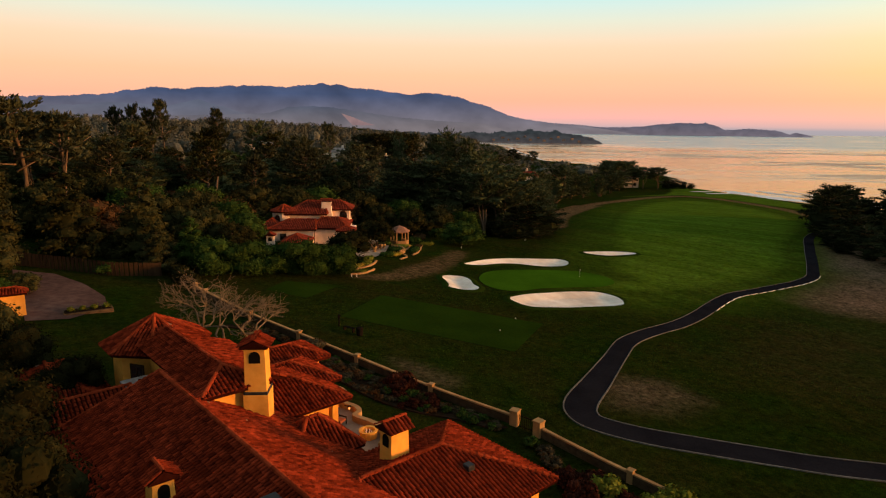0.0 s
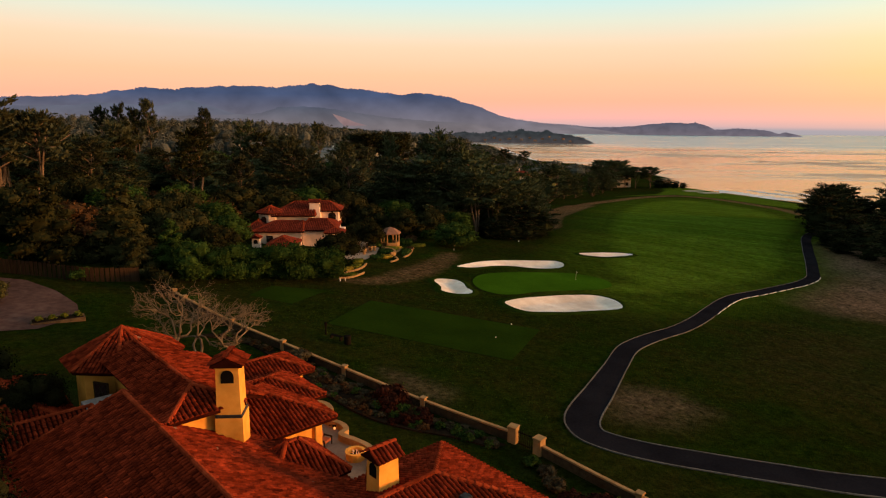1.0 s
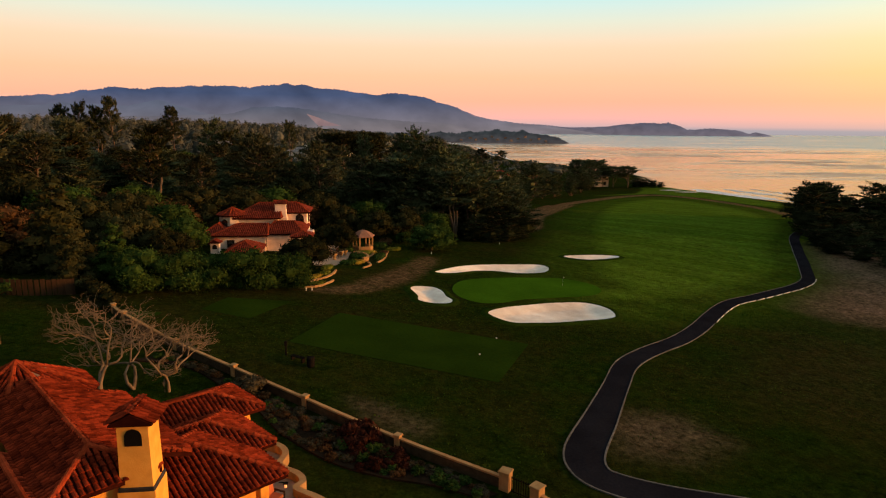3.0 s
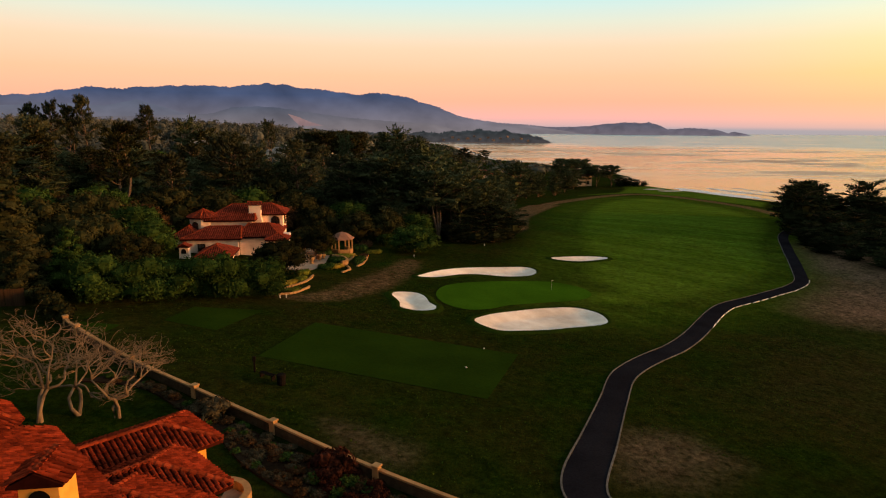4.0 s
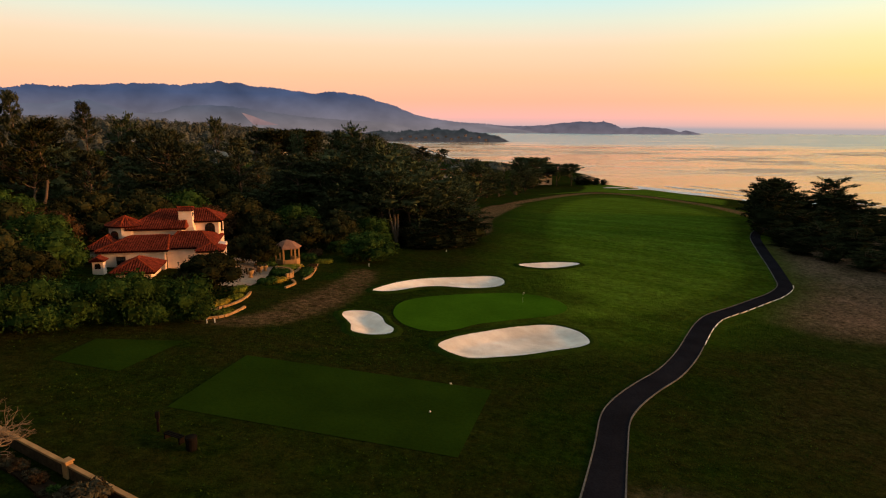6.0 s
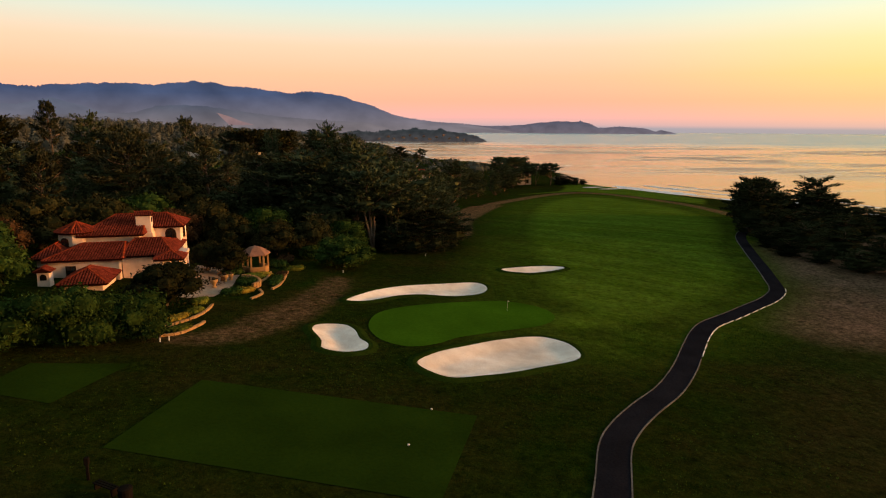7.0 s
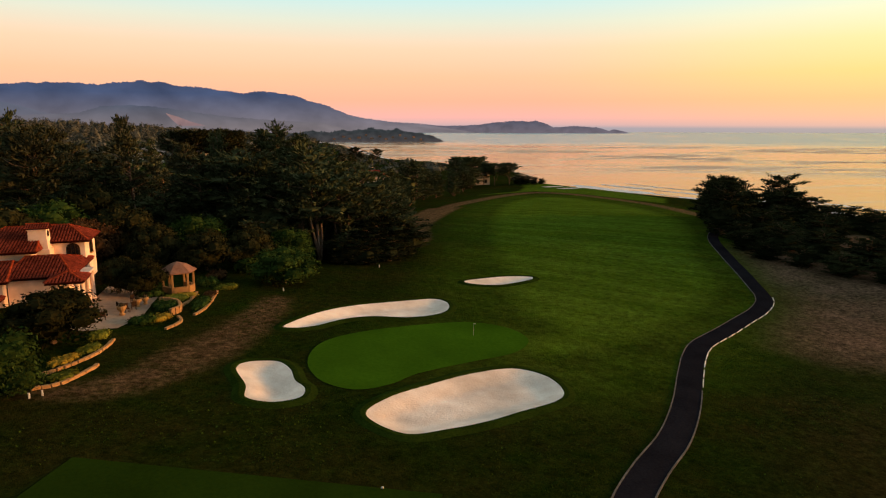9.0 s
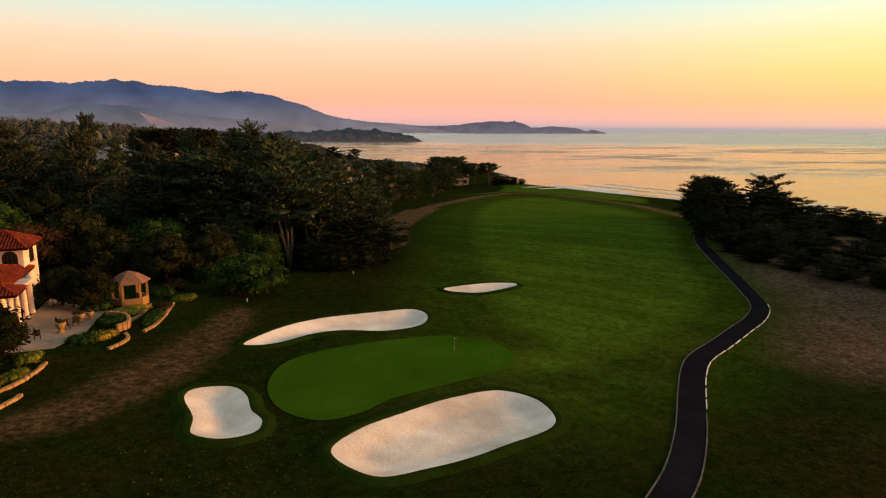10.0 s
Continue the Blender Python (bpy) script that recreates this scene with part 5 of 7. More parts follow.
def pine(h, seed, leaf="leaf_pine", label="tall windswept pine with a flat open crown", bare=0.5, spread=0.26, nl=13, flat=False):
    rg = np.random.default_rng(seed)
    top = np.array([rg.normal() * 0.05 * h, rg.normal() * 0.05 * h, h * (0.93 if flat else 0.9)])
    ch = [limb((0, 0, -0.6), top, 0.022 * h, 0.007 * h, rg, 0.04, 6)]
    if rg.random() < 0.6:
        ch.append(limb((0, 0, h * 0.15), top * [1, 1, 0.85] + [rg.uniform(-1, 1) * 0.14 * h, rg.uniform(-1, 1) * 0.14 * h, 0], 0.014 * h, 0.006 * h, rg, 0.06, 5))
    bo, cl = [], []
    for i in range(nl):
        f = bare + (0.97 - bare) * (i / nl) ** (0.55 if flat else 0.8)
        a = i * 2.4 + rg.uniform(-0.4, 0.4)
        fall = 0.35 if flat else 0.7
        reach = spread * h * (1.08 - fall * max(0, (f - bare) / (1 - bare)) ** 1.6) * rg.uniform(0.6, 1.15)
        p = np.array([math.cos(a) * reach, math.sin(a) * reach, h * f]) + top * [f, f, 0]
        q = top * [f, f, 0] + [0, 0, h * (f - 0.09)]
        ch.append(limb(q, p, 0.008 * h, 0.0025 * h, rg, 0.1, 3))
        m = q + (p - q) * 0.38
        for k in range(3):
            o = np.array([rg.normal() * 0.075, rg.normal() * 0.075, rg.normal() * 0.018 + 0.012]) * h
            bo.append((m + o * 0.35, p + o, h * rg.uniform(0.085, 0.14)))
        cl.append((q + (p - q) * 0.72 + [0, 0, 0.012 * h], (0.07 * h, 0.07 * h, 0.018 * h)))
    for k in range(7):
        a = k * 0.9 + rg.uniform(-0.3, 0.3)
        bo.append((top - [0, 0, 0.05 * h], top + np.array([math.cos(a) * 0.09, math.sin(a) * 0.09, rg.uniform(0.0, 0.07)]) * h, 0.1 * h))
    return plant("pine_tree", merge(ch), merge([sprays(bo, 16 * (20 / h) ** 2, 0.024 * h, rg, 0.05), leaf_cloud(cl, 10, 0.024 * h, rg, 0.6, 0.8)]), M["bark"], M[leaf], label, "tree")


def cypress(h, seed, wide=0.42, leaf="leaf_cypress", label="broad dark cypress with layered spreading boughs", low=0.1, nl=42, bark="bark", heart=0.62, top=0.60, dense=8.0):
    rg = np.random.default_rng(seed)
    ch, bo, cl = [], [], []
    lean = np.array([rg.normal() * 0.05, rg.normal() * 0.05]) * h
    for k in range(rg.integers(2, 5)):
        ch.append(limb((rg.uniform(-0.5, 0.5), rg.uniform(-0.5, 0.5), -0.6), (rg.uniform(-1, 1) * 0.14 * h + lean[0], rg.uniform(-1, 1) * 0.14 * h + lean[1], h * rg.uniform(0.7, 0.86)), 0.022 * h, 0.006 * h, rg, 0.07, 5))
    for i in range(nl):
        f = low + (0.97 - low) * i / (nl - 1)
        a = i * 2.4 + rg.uniform(-0.6, 0.6)
        prof = max(0.16, math.sin(math.pi * (0.26 + top * f)) ** 0.75) * (1.0 if f < 0.9 else 0.75)
        reach = wide * h * prof * rg.uniform(0.55, 1.1)
        c = np.array([lean[0] * f, lean[1] * f, 0])
        q = c + [0, 0, h * f * 0.93]
        p = c + [math.cos(a) * reach, math.sin(a) * reach, h * min(f + rg.uniform(-0.01, 0.05), 1.0)]
        if i % 2 == 0:
            ch.append(limb(q - [0, 0, 0.04 * h], p, 0.008 * h, 0.002 * h, rg, 0.08, 3))
        for k in range(2):
            o = np.array([rg.normal() * 0.05, rg.normal() * 0.05, rg.normal() * 0.012]) * h
            bo.append((q + (p - q) * 0.2 + o * 0.3, p + o, h * rg.uniform(0.10, 0.17)))
        if i % 2:
            cl.append((q + (p - q) * 0.45, (reach * 0.4, reach * 0.4, 0.035 * h)))
    cl.append(((lean[0] * 0.4, lean[1] * 0.4, h * 0.42), (wide * h * heart * 0.8, wide * h * heart * 0.8, h * 0.30)))
    return plant("cypress_tree", merge(ch), merge([sprays(bo, dense, 0.027 * h, rg, 0.02, (1.7, 1.0)), leaf_cloud(cl, 7, 0.026 * h, rg, 0.5, 0.85)]), M[bark], M[leaf], label, "tree")


def conifer(h, seed, leaf="leaf_cypress", label="dense dark conifer with drooping tiers"):
    rg = np.random.default_rng(seed)
    ch = [limb((0, 0, -0.5), (0, 0, h * 0.92), 0.025 * h, 0.006 * h, rg, 0.02, 4)]
    cl = []
    n = 26
    for i in range(n):
        f = 0.06 + 0.9 * i / (n - 1)
        a = i * 2.4 + rg.uniform(-0.3, 0.3)
        reach = 0.30 * h * (1 - f) ** 0.75 * rg.uniform(0.7, 1.1)
        w = h * (0.05 + 0.085 * (1 - f))
        cl.append(((math.cos(a) * reach, math.sin(a) * reach, h * f), (w * 1.2, w * 1.2, w * 0.8)))
    cl.append(((0, 0, 0.4 * h), (0.2 * h, 0.2 * h, 0.4 * h)))
    return plant("conifer_tree", merge(ch), leaf_cloud(cl, 60, 0.032 * h ** 0.8 * 1.1, rg, 0.2), M["bark"], M[leaf], label, "tree")


def bush(r, h, seed, leaf="leaf_bush", label="rounded leafy garden shrub", size=0.17, n=16, name="shrub", per=150):
    rg = np.random.default_rng(seed)
    cl = [((0, 0, h * 0.42), (r * 0.72, r * 0.72, h * 0.46))]
    for i in range(n):
        a, e = i * 2.4, math.asin(rg.uniform(0.0, 0.95))
        d = np.array([math.cos(a) * math.cos(e) * r * 0.72, math.sin(a) * math.cos(e) * r * 0.72, h * 0.3 + math.sin(e) * h * 0.5])
        w = rg.uniform(0.26, 0.4) * r
        cl.append((d, (w, w, w * 0.8 * min(1, h / r))))
    rgl = leaf_cloud(cl, per * (0.17 / size) ** 1.6, size, rg, 0.2)
    st = limb((0, 0, -0.3), (0, 0, h * 0.5), 0.08 * r, 0.04 * r, rg, 0.05, 2)
    return plant(name, st, rgl, M["bark"], M[leaf], label, "shrub" if name == "shrub" else "tree", "foliage")


def put(proto, x, y, rz=0.0, s=1.0, dz=0.0, sx=1.0, full=False):
    """A copy at a plan place; full: the place is given at full distance."""
    if not full:
        x, y, k = out(x, y)
        s = s * k
    m = pose(x, y, G(x, y) + dz, 0, 0, rz)
    ob = copy_thing(proto, m)
    ob.scale = (s * sx, s * sx, s)
    return ob


def retire(protos):
    """Move the first of each kind out to stand where it is needed as well."""
    for ob, (x, y) in protos:
        x, y, k = out(x, y)
        ob.matrix_basis = pose(x, y, G(x, y)) @ Matrix.Diagonal((k, k, k, 1))


PINES = [pine(20, 11, nl=15), pine(20, 12, bare=0.6, nl=12), pine(20, 13, spread=0.3, nl=17), pine(20, 14, bare=0.4, spread=0.22, nl=20, leaf="leaf_olive", label="bushy olive-green pine with ragged crown")]
CYPS = [cypress(20, 21), cypress(20, 22, wide=0.36, nl=44), cypress(20, 23, wide=0.5, low=0.16)]
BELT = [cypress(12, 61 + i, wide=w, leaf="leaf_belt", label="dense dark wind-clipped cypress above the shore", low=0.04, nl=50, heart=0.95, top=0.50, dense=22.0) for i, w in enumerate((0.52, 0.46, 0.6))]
STEMS = cypress(16, 71, wide=0.44, label="old cypress with pale bare leaning stems under a dark crown", low=0.52, nl=34, bark="stem_bark", heart=0.0, top=0.5, dense=12.0)
CONES = [conifer(12, 31, "leaf_olive"), conifer(12, 32, "leaf_olive"), conifer(12, 33, leaf="leaf_bush", label="bright green bushy conifer")]
OAKS = [bush(4.5, 7.5, 41, "leaf_olive", "spreading grey-green oak with a lumpy crown", 0.23, 20, "oak_tree", 120), bush(4.5, 7.0, 42, "leaf_bush", "leafy green rounded garden tree", 0.23, 20, "garden_tree", 120), bush(4.2, 6.5, 43, "leaf_brown", "rusty brown leafed garden tree", 0.23, 18, "garden_tree", 120)]
UMBRELLA = [pine(12, 15, "leaf_cypress", "wind-shaped cypress with a flat umbrella crown", 0.5, 0.5, 30, True), pine(12, 17, "leaf_cypress", "wind-shaped cypress with a flat umbrella crown", 0.42, 0.46, 34, True)]
SHRUBS = [bush(1.5, 1.6, 51, "leaf_bush"), bush(1.5, 1.4, 52, "leaf_grey", "grey dry lavender-like shrub"), bush(1.5, 1.5, 53, "leaf_red", "dark red leafed garden shrub"), bush(1.5, 1.5, 54, "leaf_bright", "bright yellow-green garden shrub"), bush(1.5, 1.4, 55, "leaf_brown", "rusty brown dry shrub")]
retire([(STEMS, (12, 156)), (BELT[0], (112, 158)), (BELT[1], (124, 172)), (BELT[2], (120, 166)), (UMBRELLA[0], (107, 300)), (UMBRELLA[1], (99, 301)), (PINES[0], (-70, 176)), (PINES[1], (-90, 188)), (PINES[2], (-30, 196)), (PINES[3], (-52, 182)), (CYPS[0], (-104, 206)), (CYPS[1], (24, 178)), (CYPS[2], (-118, 196)), (CONES[0], (-62, 104)), (CONES[1], (-74, 96)), (CONES[2], (-70, 88)), (OAKS[0], (-34, 132)), (OAKS[1], (-40, 126)), (OAKS[2], (-46, 134)), (SHRUBS[0], (-36, 82)), (SHRUBS[1], (-7, 59.2)), (SHRUBS[2], (1.5, 52.2)), (SHRUBS[3], (15, 37.5)), (SHRUBS[4], (5.5, 133))])

rt = random.Random(8)
# tall pines over the western woods: plan and height
for x, y, h, k in ((-65, 117, 23, 0), (-60, 121, 20.5, 1), (-73, 113, 25, 2), (-80, 126, 26, 0), (-88, 117, 25, 1), (-79, 118, 25.5, 3), (-70, 168, 15, 1), (-66, 150, 16, 2), (-30, 139, 14.5, 1), (-22, 158, 17, 2), (-9, 172, 19, 0), (-20, 178, 17.5, 1), (-27, 176, 19, 0), (-38, 186, 16, 2), (-84, 150, 21, 2), (-98, 140, 23, 1), (-110, 165, 24, 0)):
    put(PINES[k], x, y, rt.uniform(0, 360), h / 20, sx=rt.uniform(0.9, 1.15))
# single trees that stand over the far woods: full plan place, height of the top, breadth
for x, y, top, proto, sx in ((27, 345, 20.0, CYPS[2], 1.0), (20, 352, 17.0, CYPS[0], 1.0), (36, 338, 15.5, CYPS[0], 1.0), (0, 350, 17.0, CYPS[1], 0.7), (-36, 344, 23.6, PINES[1], 0.8), (-109, 398, 31.0, PINES[2], 1.0), (-150, 377, 32.0, PINES[0], 0.9), (-158, 380, 31.0, PINES[2], 0.9), (-130, 369, 35.0, PINES[2], 0.95), (-138, 366, 30.0, PINES[3], 0.9), (-57, 272, 23.0, CYPS[0], 0.85), (-50, 268, 19.5, PINES[3], 1.0), (-8, 288, 13.4, PINES[0], 0.9), (-21, 300, 14.0, CYPS[1], 0.6)):
    g = G(x, y)
    put(proto, x, y, rt.uniform(0, 360), (top - g) / 19.5, 0.0, sx * 20 / max(top - g, 20), True)
# the dark cypress stand beside the fairway
for x, y, h, k in ((3, 162, 14, 1), (9, 160, 17, 2), (20, 160, 18.5, 0), (26, 164, 17, 1), (29, 156, 15.0, 2), (34, 160, 12, 0), (14, 154, 14, 2), (-2, 158, 10.5, 0), (38, 166, 12, 1), (40, 176, 12.5, 0), (32, 172, 16, 2), (-4, 160, 9, 1)):
    put(CYPS[k], x, y, rt.uniform(0, 360), h / 20 * 1.04, -0.6, rt.uniform(0.95, 1.2) * (1.5 if h < 10 else 1.0))
for x, y, h, rz in ((21.5, 150, 15.5, 20), (25.5, 152, 14.0, 140), (18.5, 153, 15.0, 260)):
    put(STEMS, x, y, rz, h / 16, -0.3, 1.0)
for x, y, h, k in ((32, 152, 8, 0), (37, 156, 7, 2), (30, 149, 6, 1), (35, 152, 5.8, 2), (28.5, 146, 4.5, 0), (33, 148.5, 4.6, 1), (25.5, 146.5, 4.5, 2)):
    put(BELT[k], x, y, rt.uniform(0, 360), h / 12, -0.4, rt.uniform(1.2, 1.5))
# belt along the far left side of the fairway
for x, y, h, k in ((42, 186, 11, 0), (43, 197, 10.5, 1), (47, 208, 10, 2), (50, 220, 12.5, 0), (58, 232, 14, 1), (62, 241, 13, 0), (68, 247, 11, 2), (74, 252, 9.5, 0), (44, 226, 6, 1), (38, 214, 7, 0), (33, 200, 9, 1), (82, 256, 9, 1), (90, 268, 8, 2)):
    put(CYPS[k], x, y, rt.uniform(0, 360), h / 20, sx=rt.uniform(0.95, 1.2))
# wind-shaped trees on the point
for x, y, h, k, s in ((103, 293, 13, 2, 0.95), (98, 290, 9, 0, 1.4), (108, 292, 9.6, 1, 0.85), (112.5, 290.5, 10.4, 0, 0.95), (118.5, 289, 10.6, 1, 0.95), (94, 284, 9, 1, 1.4), (99, 287, 6.5, 0, 1.5), (98, 281, 8.5, 2, 1.3)):
    put(UMBRELLA[k % 2], x, y, rt.uniform(0, 360), h / 12 * 0.95, -0.5, s * 1.05) if x > 100 else put(CYPS[k], x, y, rt.uniform(0, 360), h / 20, sx=s)
for x, y, h, k in ((124, 292, 4.2, 0), (127.5, 291, 4.0, 2), (131, 290, 3.4, 1), (134, 289, 2.8, 0)):
    put(BELT[k], x, y, rt.uniform(0, 360), h / 12, -0.3, 1.5)
for x, y, h in ((84, 412, 12), (76, 413, 13), (70, 400, 9), (60, 392, 10)):
    put(PINES[2], x, y, rt.uniform(0, 360), h / 20, sx=1.3)
# woods that close the view between the pines and the cypress stand
for x, y, top, k in ((-11, 300, 12.5, 0), (-6, 292, 13.5, 3), (-1, 300, 12.6, 1), (4, 294, 13.0, 3), (9, 300, 12.4, 0), (-16, 292, 13, 2), (-3, 315, 12.4, 2), (6, 312, 12.2, 1)):
    put(PINES[k], x, y, rt.uniform(0, 360), (top - G(x, y)) / 20, sx=1.3)
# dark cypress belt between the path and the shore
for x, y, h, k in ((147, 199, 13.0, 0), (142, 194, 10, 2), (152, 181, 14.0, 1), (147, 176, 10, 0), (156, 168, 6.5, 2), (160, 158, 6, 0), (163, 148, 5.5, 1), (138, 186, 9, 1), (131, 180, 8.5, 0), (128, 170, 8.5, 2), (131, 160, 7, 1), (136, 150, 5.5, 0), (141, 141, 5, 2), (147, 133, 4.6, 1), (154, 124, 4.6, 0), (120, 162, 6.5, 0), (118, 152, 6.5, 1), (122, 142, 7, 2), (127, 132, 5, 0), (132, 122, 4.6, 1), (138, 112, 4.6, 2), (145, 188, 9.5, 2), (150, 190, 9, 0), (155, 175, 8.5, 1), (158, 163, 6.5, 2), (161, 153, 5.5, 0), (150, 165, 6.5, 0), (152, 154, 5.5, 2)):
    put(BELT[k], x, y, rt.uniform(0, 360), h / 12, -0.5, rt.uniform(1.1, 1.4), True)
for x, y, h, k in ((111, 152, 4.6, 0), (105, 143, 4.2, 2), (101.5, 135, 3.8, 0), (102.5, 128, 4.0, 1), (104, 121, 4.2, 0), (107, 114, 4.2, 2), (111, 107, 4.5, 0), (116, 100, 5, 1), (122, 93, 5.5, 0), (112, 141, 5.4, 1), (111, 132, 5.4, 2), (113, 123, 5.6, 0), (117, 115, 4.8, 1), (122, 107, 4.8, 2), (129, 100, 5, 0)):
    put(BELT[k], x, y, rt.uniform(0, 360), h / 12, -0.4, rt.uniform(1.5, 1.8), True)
# garden trees between the drive and the second house
for x, y, h, k in ((-44, 90, 12, 0), (-36, 94, 11.5, 1), (-52, 86, 11, 0), (-27.5, 89, 7.2, 2), (-31, 86, 6.5, 1), (-58, 94, 12, 1), (-22.5, 91, 6.5, 1), (-66, 82, 11, 0)):
    put(CONES[k], x, y, rt.uniform(0, 360), h / 12, sx=1.15)
for x, y, s, k in ((-30, 101, 1.05, 0), (-25, 106, 0.95, 1), (-38, 106, 1.15, 0), (-46, 102, 1.15, 2), (-29, 114, 1.1, 1), (-36, 118, 1.2, 0), (-45, 116, 1.3, 1), (-55, 106, 1.3, 0), (-23.5, 97, 0.8, 0), (-30, 122, 1.1, 2), (-52, 122, 1.4, 0), (-38, 128, 1.3, 1), (-22, 140, 1.2, 0), (-12, 144, 1.1, 2), (-3, 142, 0.9, 0), (4, 140, 0.85, 0), (10, 142, 0.9, 0), (16, 146, 0.9, 1), (-18, 148, 1.3, 1), (-30, 138, 1.2, 0), (-8, 150, 1.2, 0), (2, 150, 1.1, 1)):
    put(OAKS[k], x, y, rt.uniform(0, 360), s, sx=rt.uniform(0.95, 1.15))
# filling of the near woods
for i in range(13):
    for j in range(13):
        x, y = -130 + i * 12 + rt.uniform(-4, 4), 150 + j * 11 + rt.uniform(-4, 4)
        if x > 10 + (y - 150) * 0.16 or (x > -62 and y < 158) or x > 34:
            continue
        p = rt.random()
        low = 0.72 if y > 182 else 1.0
        if p < 0.4:
            put(PINES[rt.randrange(4)], x, y, rt.uniform(0, 360), low * rt.uniform(0.62, 0.92), sx=rt.uniform(0.95, 1.2))
        elif p < 0.75:
            put(CYPS[rt.randrange(3)], x, y, rt.uniform(0, 360), low * rt.uniform(0.5, 0.8), sx=rt.uniform(1.0, 1.3))
        else:
            put(OAKS[rt.randrange(3)], x, y, rt.uniform(0, 360), rt.uniform(1.2, 1.7))
# specimen shrubs by the second house
put(OAKS[0], -7.2, 104.0, 40, 0.70, sx=1.35)
put(OAKS[1], 14.3, 131.0, 10, 0.74, sx=1.45)
put(OAKS[0], -2.2, 122.5, 70, 0.62, 0.2, 1.0)
put(OAKS[0], -5.2, 124.5, 20, 0.6, 0.2, 1.0)
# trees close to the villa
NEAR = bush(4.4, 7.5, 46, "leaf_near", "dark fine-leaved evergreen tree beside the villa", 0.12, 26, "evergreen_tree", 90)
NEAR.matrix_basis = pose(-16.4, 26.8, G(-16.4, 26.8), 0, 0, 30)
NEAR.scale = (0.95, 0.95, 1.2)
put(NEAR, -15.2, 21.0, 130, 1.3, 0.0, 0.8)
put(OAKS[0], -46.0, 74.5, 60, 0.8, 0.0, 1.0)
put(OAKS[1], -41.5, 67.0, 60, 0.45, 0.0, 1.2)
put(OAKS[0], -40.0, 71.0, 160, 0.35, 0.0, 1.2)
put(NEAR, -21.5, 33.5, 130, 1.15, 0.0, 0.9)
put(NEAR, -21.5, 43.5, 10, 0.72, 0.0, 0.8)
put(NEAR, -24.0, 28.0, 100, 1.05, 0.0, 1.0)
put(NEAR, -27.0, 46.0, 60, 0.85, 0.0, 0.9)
put(OAKS[0], -33.0, 52.0, 160, 0.8, 0.0, 0.9)
put(PINES[2], -50.0, 76.0, 160, 0.55, 0.0, 1.3)


def far_woods():
    """Distant tree tops, too many and too small to count."""
    rg = np.random.default_rng(77)
    cl, tops = [], []
    n = 0
    for i in range(5200):
        y = 285 + 900 * rg.random() ** 1.5
        x = rg.uniform(-700, 120)
        if x > np.interp(y, CY, CX) - 14 or x < -0.75 * y - 40:
            continue
        if x > 60 and y < 330:
            continue
        h = rg.choice([7, 9, 10, 11, 13, 16]) * (0.8 if y < 420 else 1.0) * rg.uniform(0.85, 1.15) * (0.75 if x > 30 else 1.0)
        z = float(short_height(x, y))
        if x / y > 0.12:
            # low growth round the bay
            h = min(h, 21 - 0.053 * math.hypot(x, y) - z)
            if h < 2.5:
                h = rg.uniform(2.0, 4.0)
        w = rg.uniform(3.5, 8.0) if h > 5 else rg.uniform(2.5, 4.5)
        x, y, k = out(x, y)
        z, h, w = G(x, y), h * k, w * k * 0.9
        cl.append(((x, y, z + h * 0.55), (w, w * rg.uniform(0.7, 1.0), h * 0.40)))
        for q in range(3):
            v = w * rg.uniform(0.3, 0.6)
            tops.append(((x + rg.normal() * w * 0.5, y + rg.normal() * w * 0.5, z + h * rg.uniform(0.6, 0.95)), (v, v, v * rg.uniform(0.35, 0.6))))
        n += 1
        if n > 2300:
            break
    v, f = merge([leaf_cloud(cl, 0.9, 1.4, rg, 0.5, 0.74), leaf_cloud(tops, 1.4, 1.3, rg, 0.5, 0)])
    ob = mesh_object("far_woods", v, f, M["leaf_hazed"])
    tagged(ob, "distant mixed pine woods filling the coastal slope", "woods", kind="stuff")


# paler and greyer than the near foliage: distance haze is put into the colour
M["leaf_hazed"] = mat("hazed_woods_foliage", (0.052, 0.064, 0.056), (0.115, 0.122, 0.106), 0.02, 0.95, island=0.4, spec=0.0)
far_woods()


def hedge(points, height, half, leaf, label, seed, size=0.2):
    rg = np.random.default_rng(seed)
    line = spline(points, 5, closed=False)
    x0, y0 = line[0]
    ob = empty("hedge", x0, y0, G(x0, y0))
    tagged(ob, label, "hedge")
    for x, y in line:
        cl = []
        for k in range(3):
            ox, oy = rg.uniform(-half, half) * 0.55, rg.uniform(-half, half) * 0.55
            hh = height * rg.uniform(0.85, 1.08)
            cl.append(((x - x0 + ox, y - y0 + oy, G(x, y) - G(x0, y0) + hh * (0.3 + 0.24 * k)), (half * rg.uniform(0.6, 0.85), half * rg.uniform(0.6, 0.85), hh * 0.26)))
        mesh_object("hedge_plant", *leaf_cloud(cl, 130, size, rg, 0.2), M[leaf], ob)
    return ob


hedge([(-6.2, 92.3), (-10, 90.8), (-15, 89.2), (-20, 87.2), (-25, 85.2)], 4.8, 2.1, "leaf_bush", "tall dense clipped green hedge on the lawn edge", 3, 0.17)
hedge([(8.5, 137), (13, 142), (19, 147)], 2.2, 1.2, "leaf_bush", "low dark clipped hedge behind the gazebo", 4)
hedge([(-24, 78), (-28, 83), (-34, 88)], 2.0, 1.2, "leaf_olive", "low shrub border along the drive fence", 6)


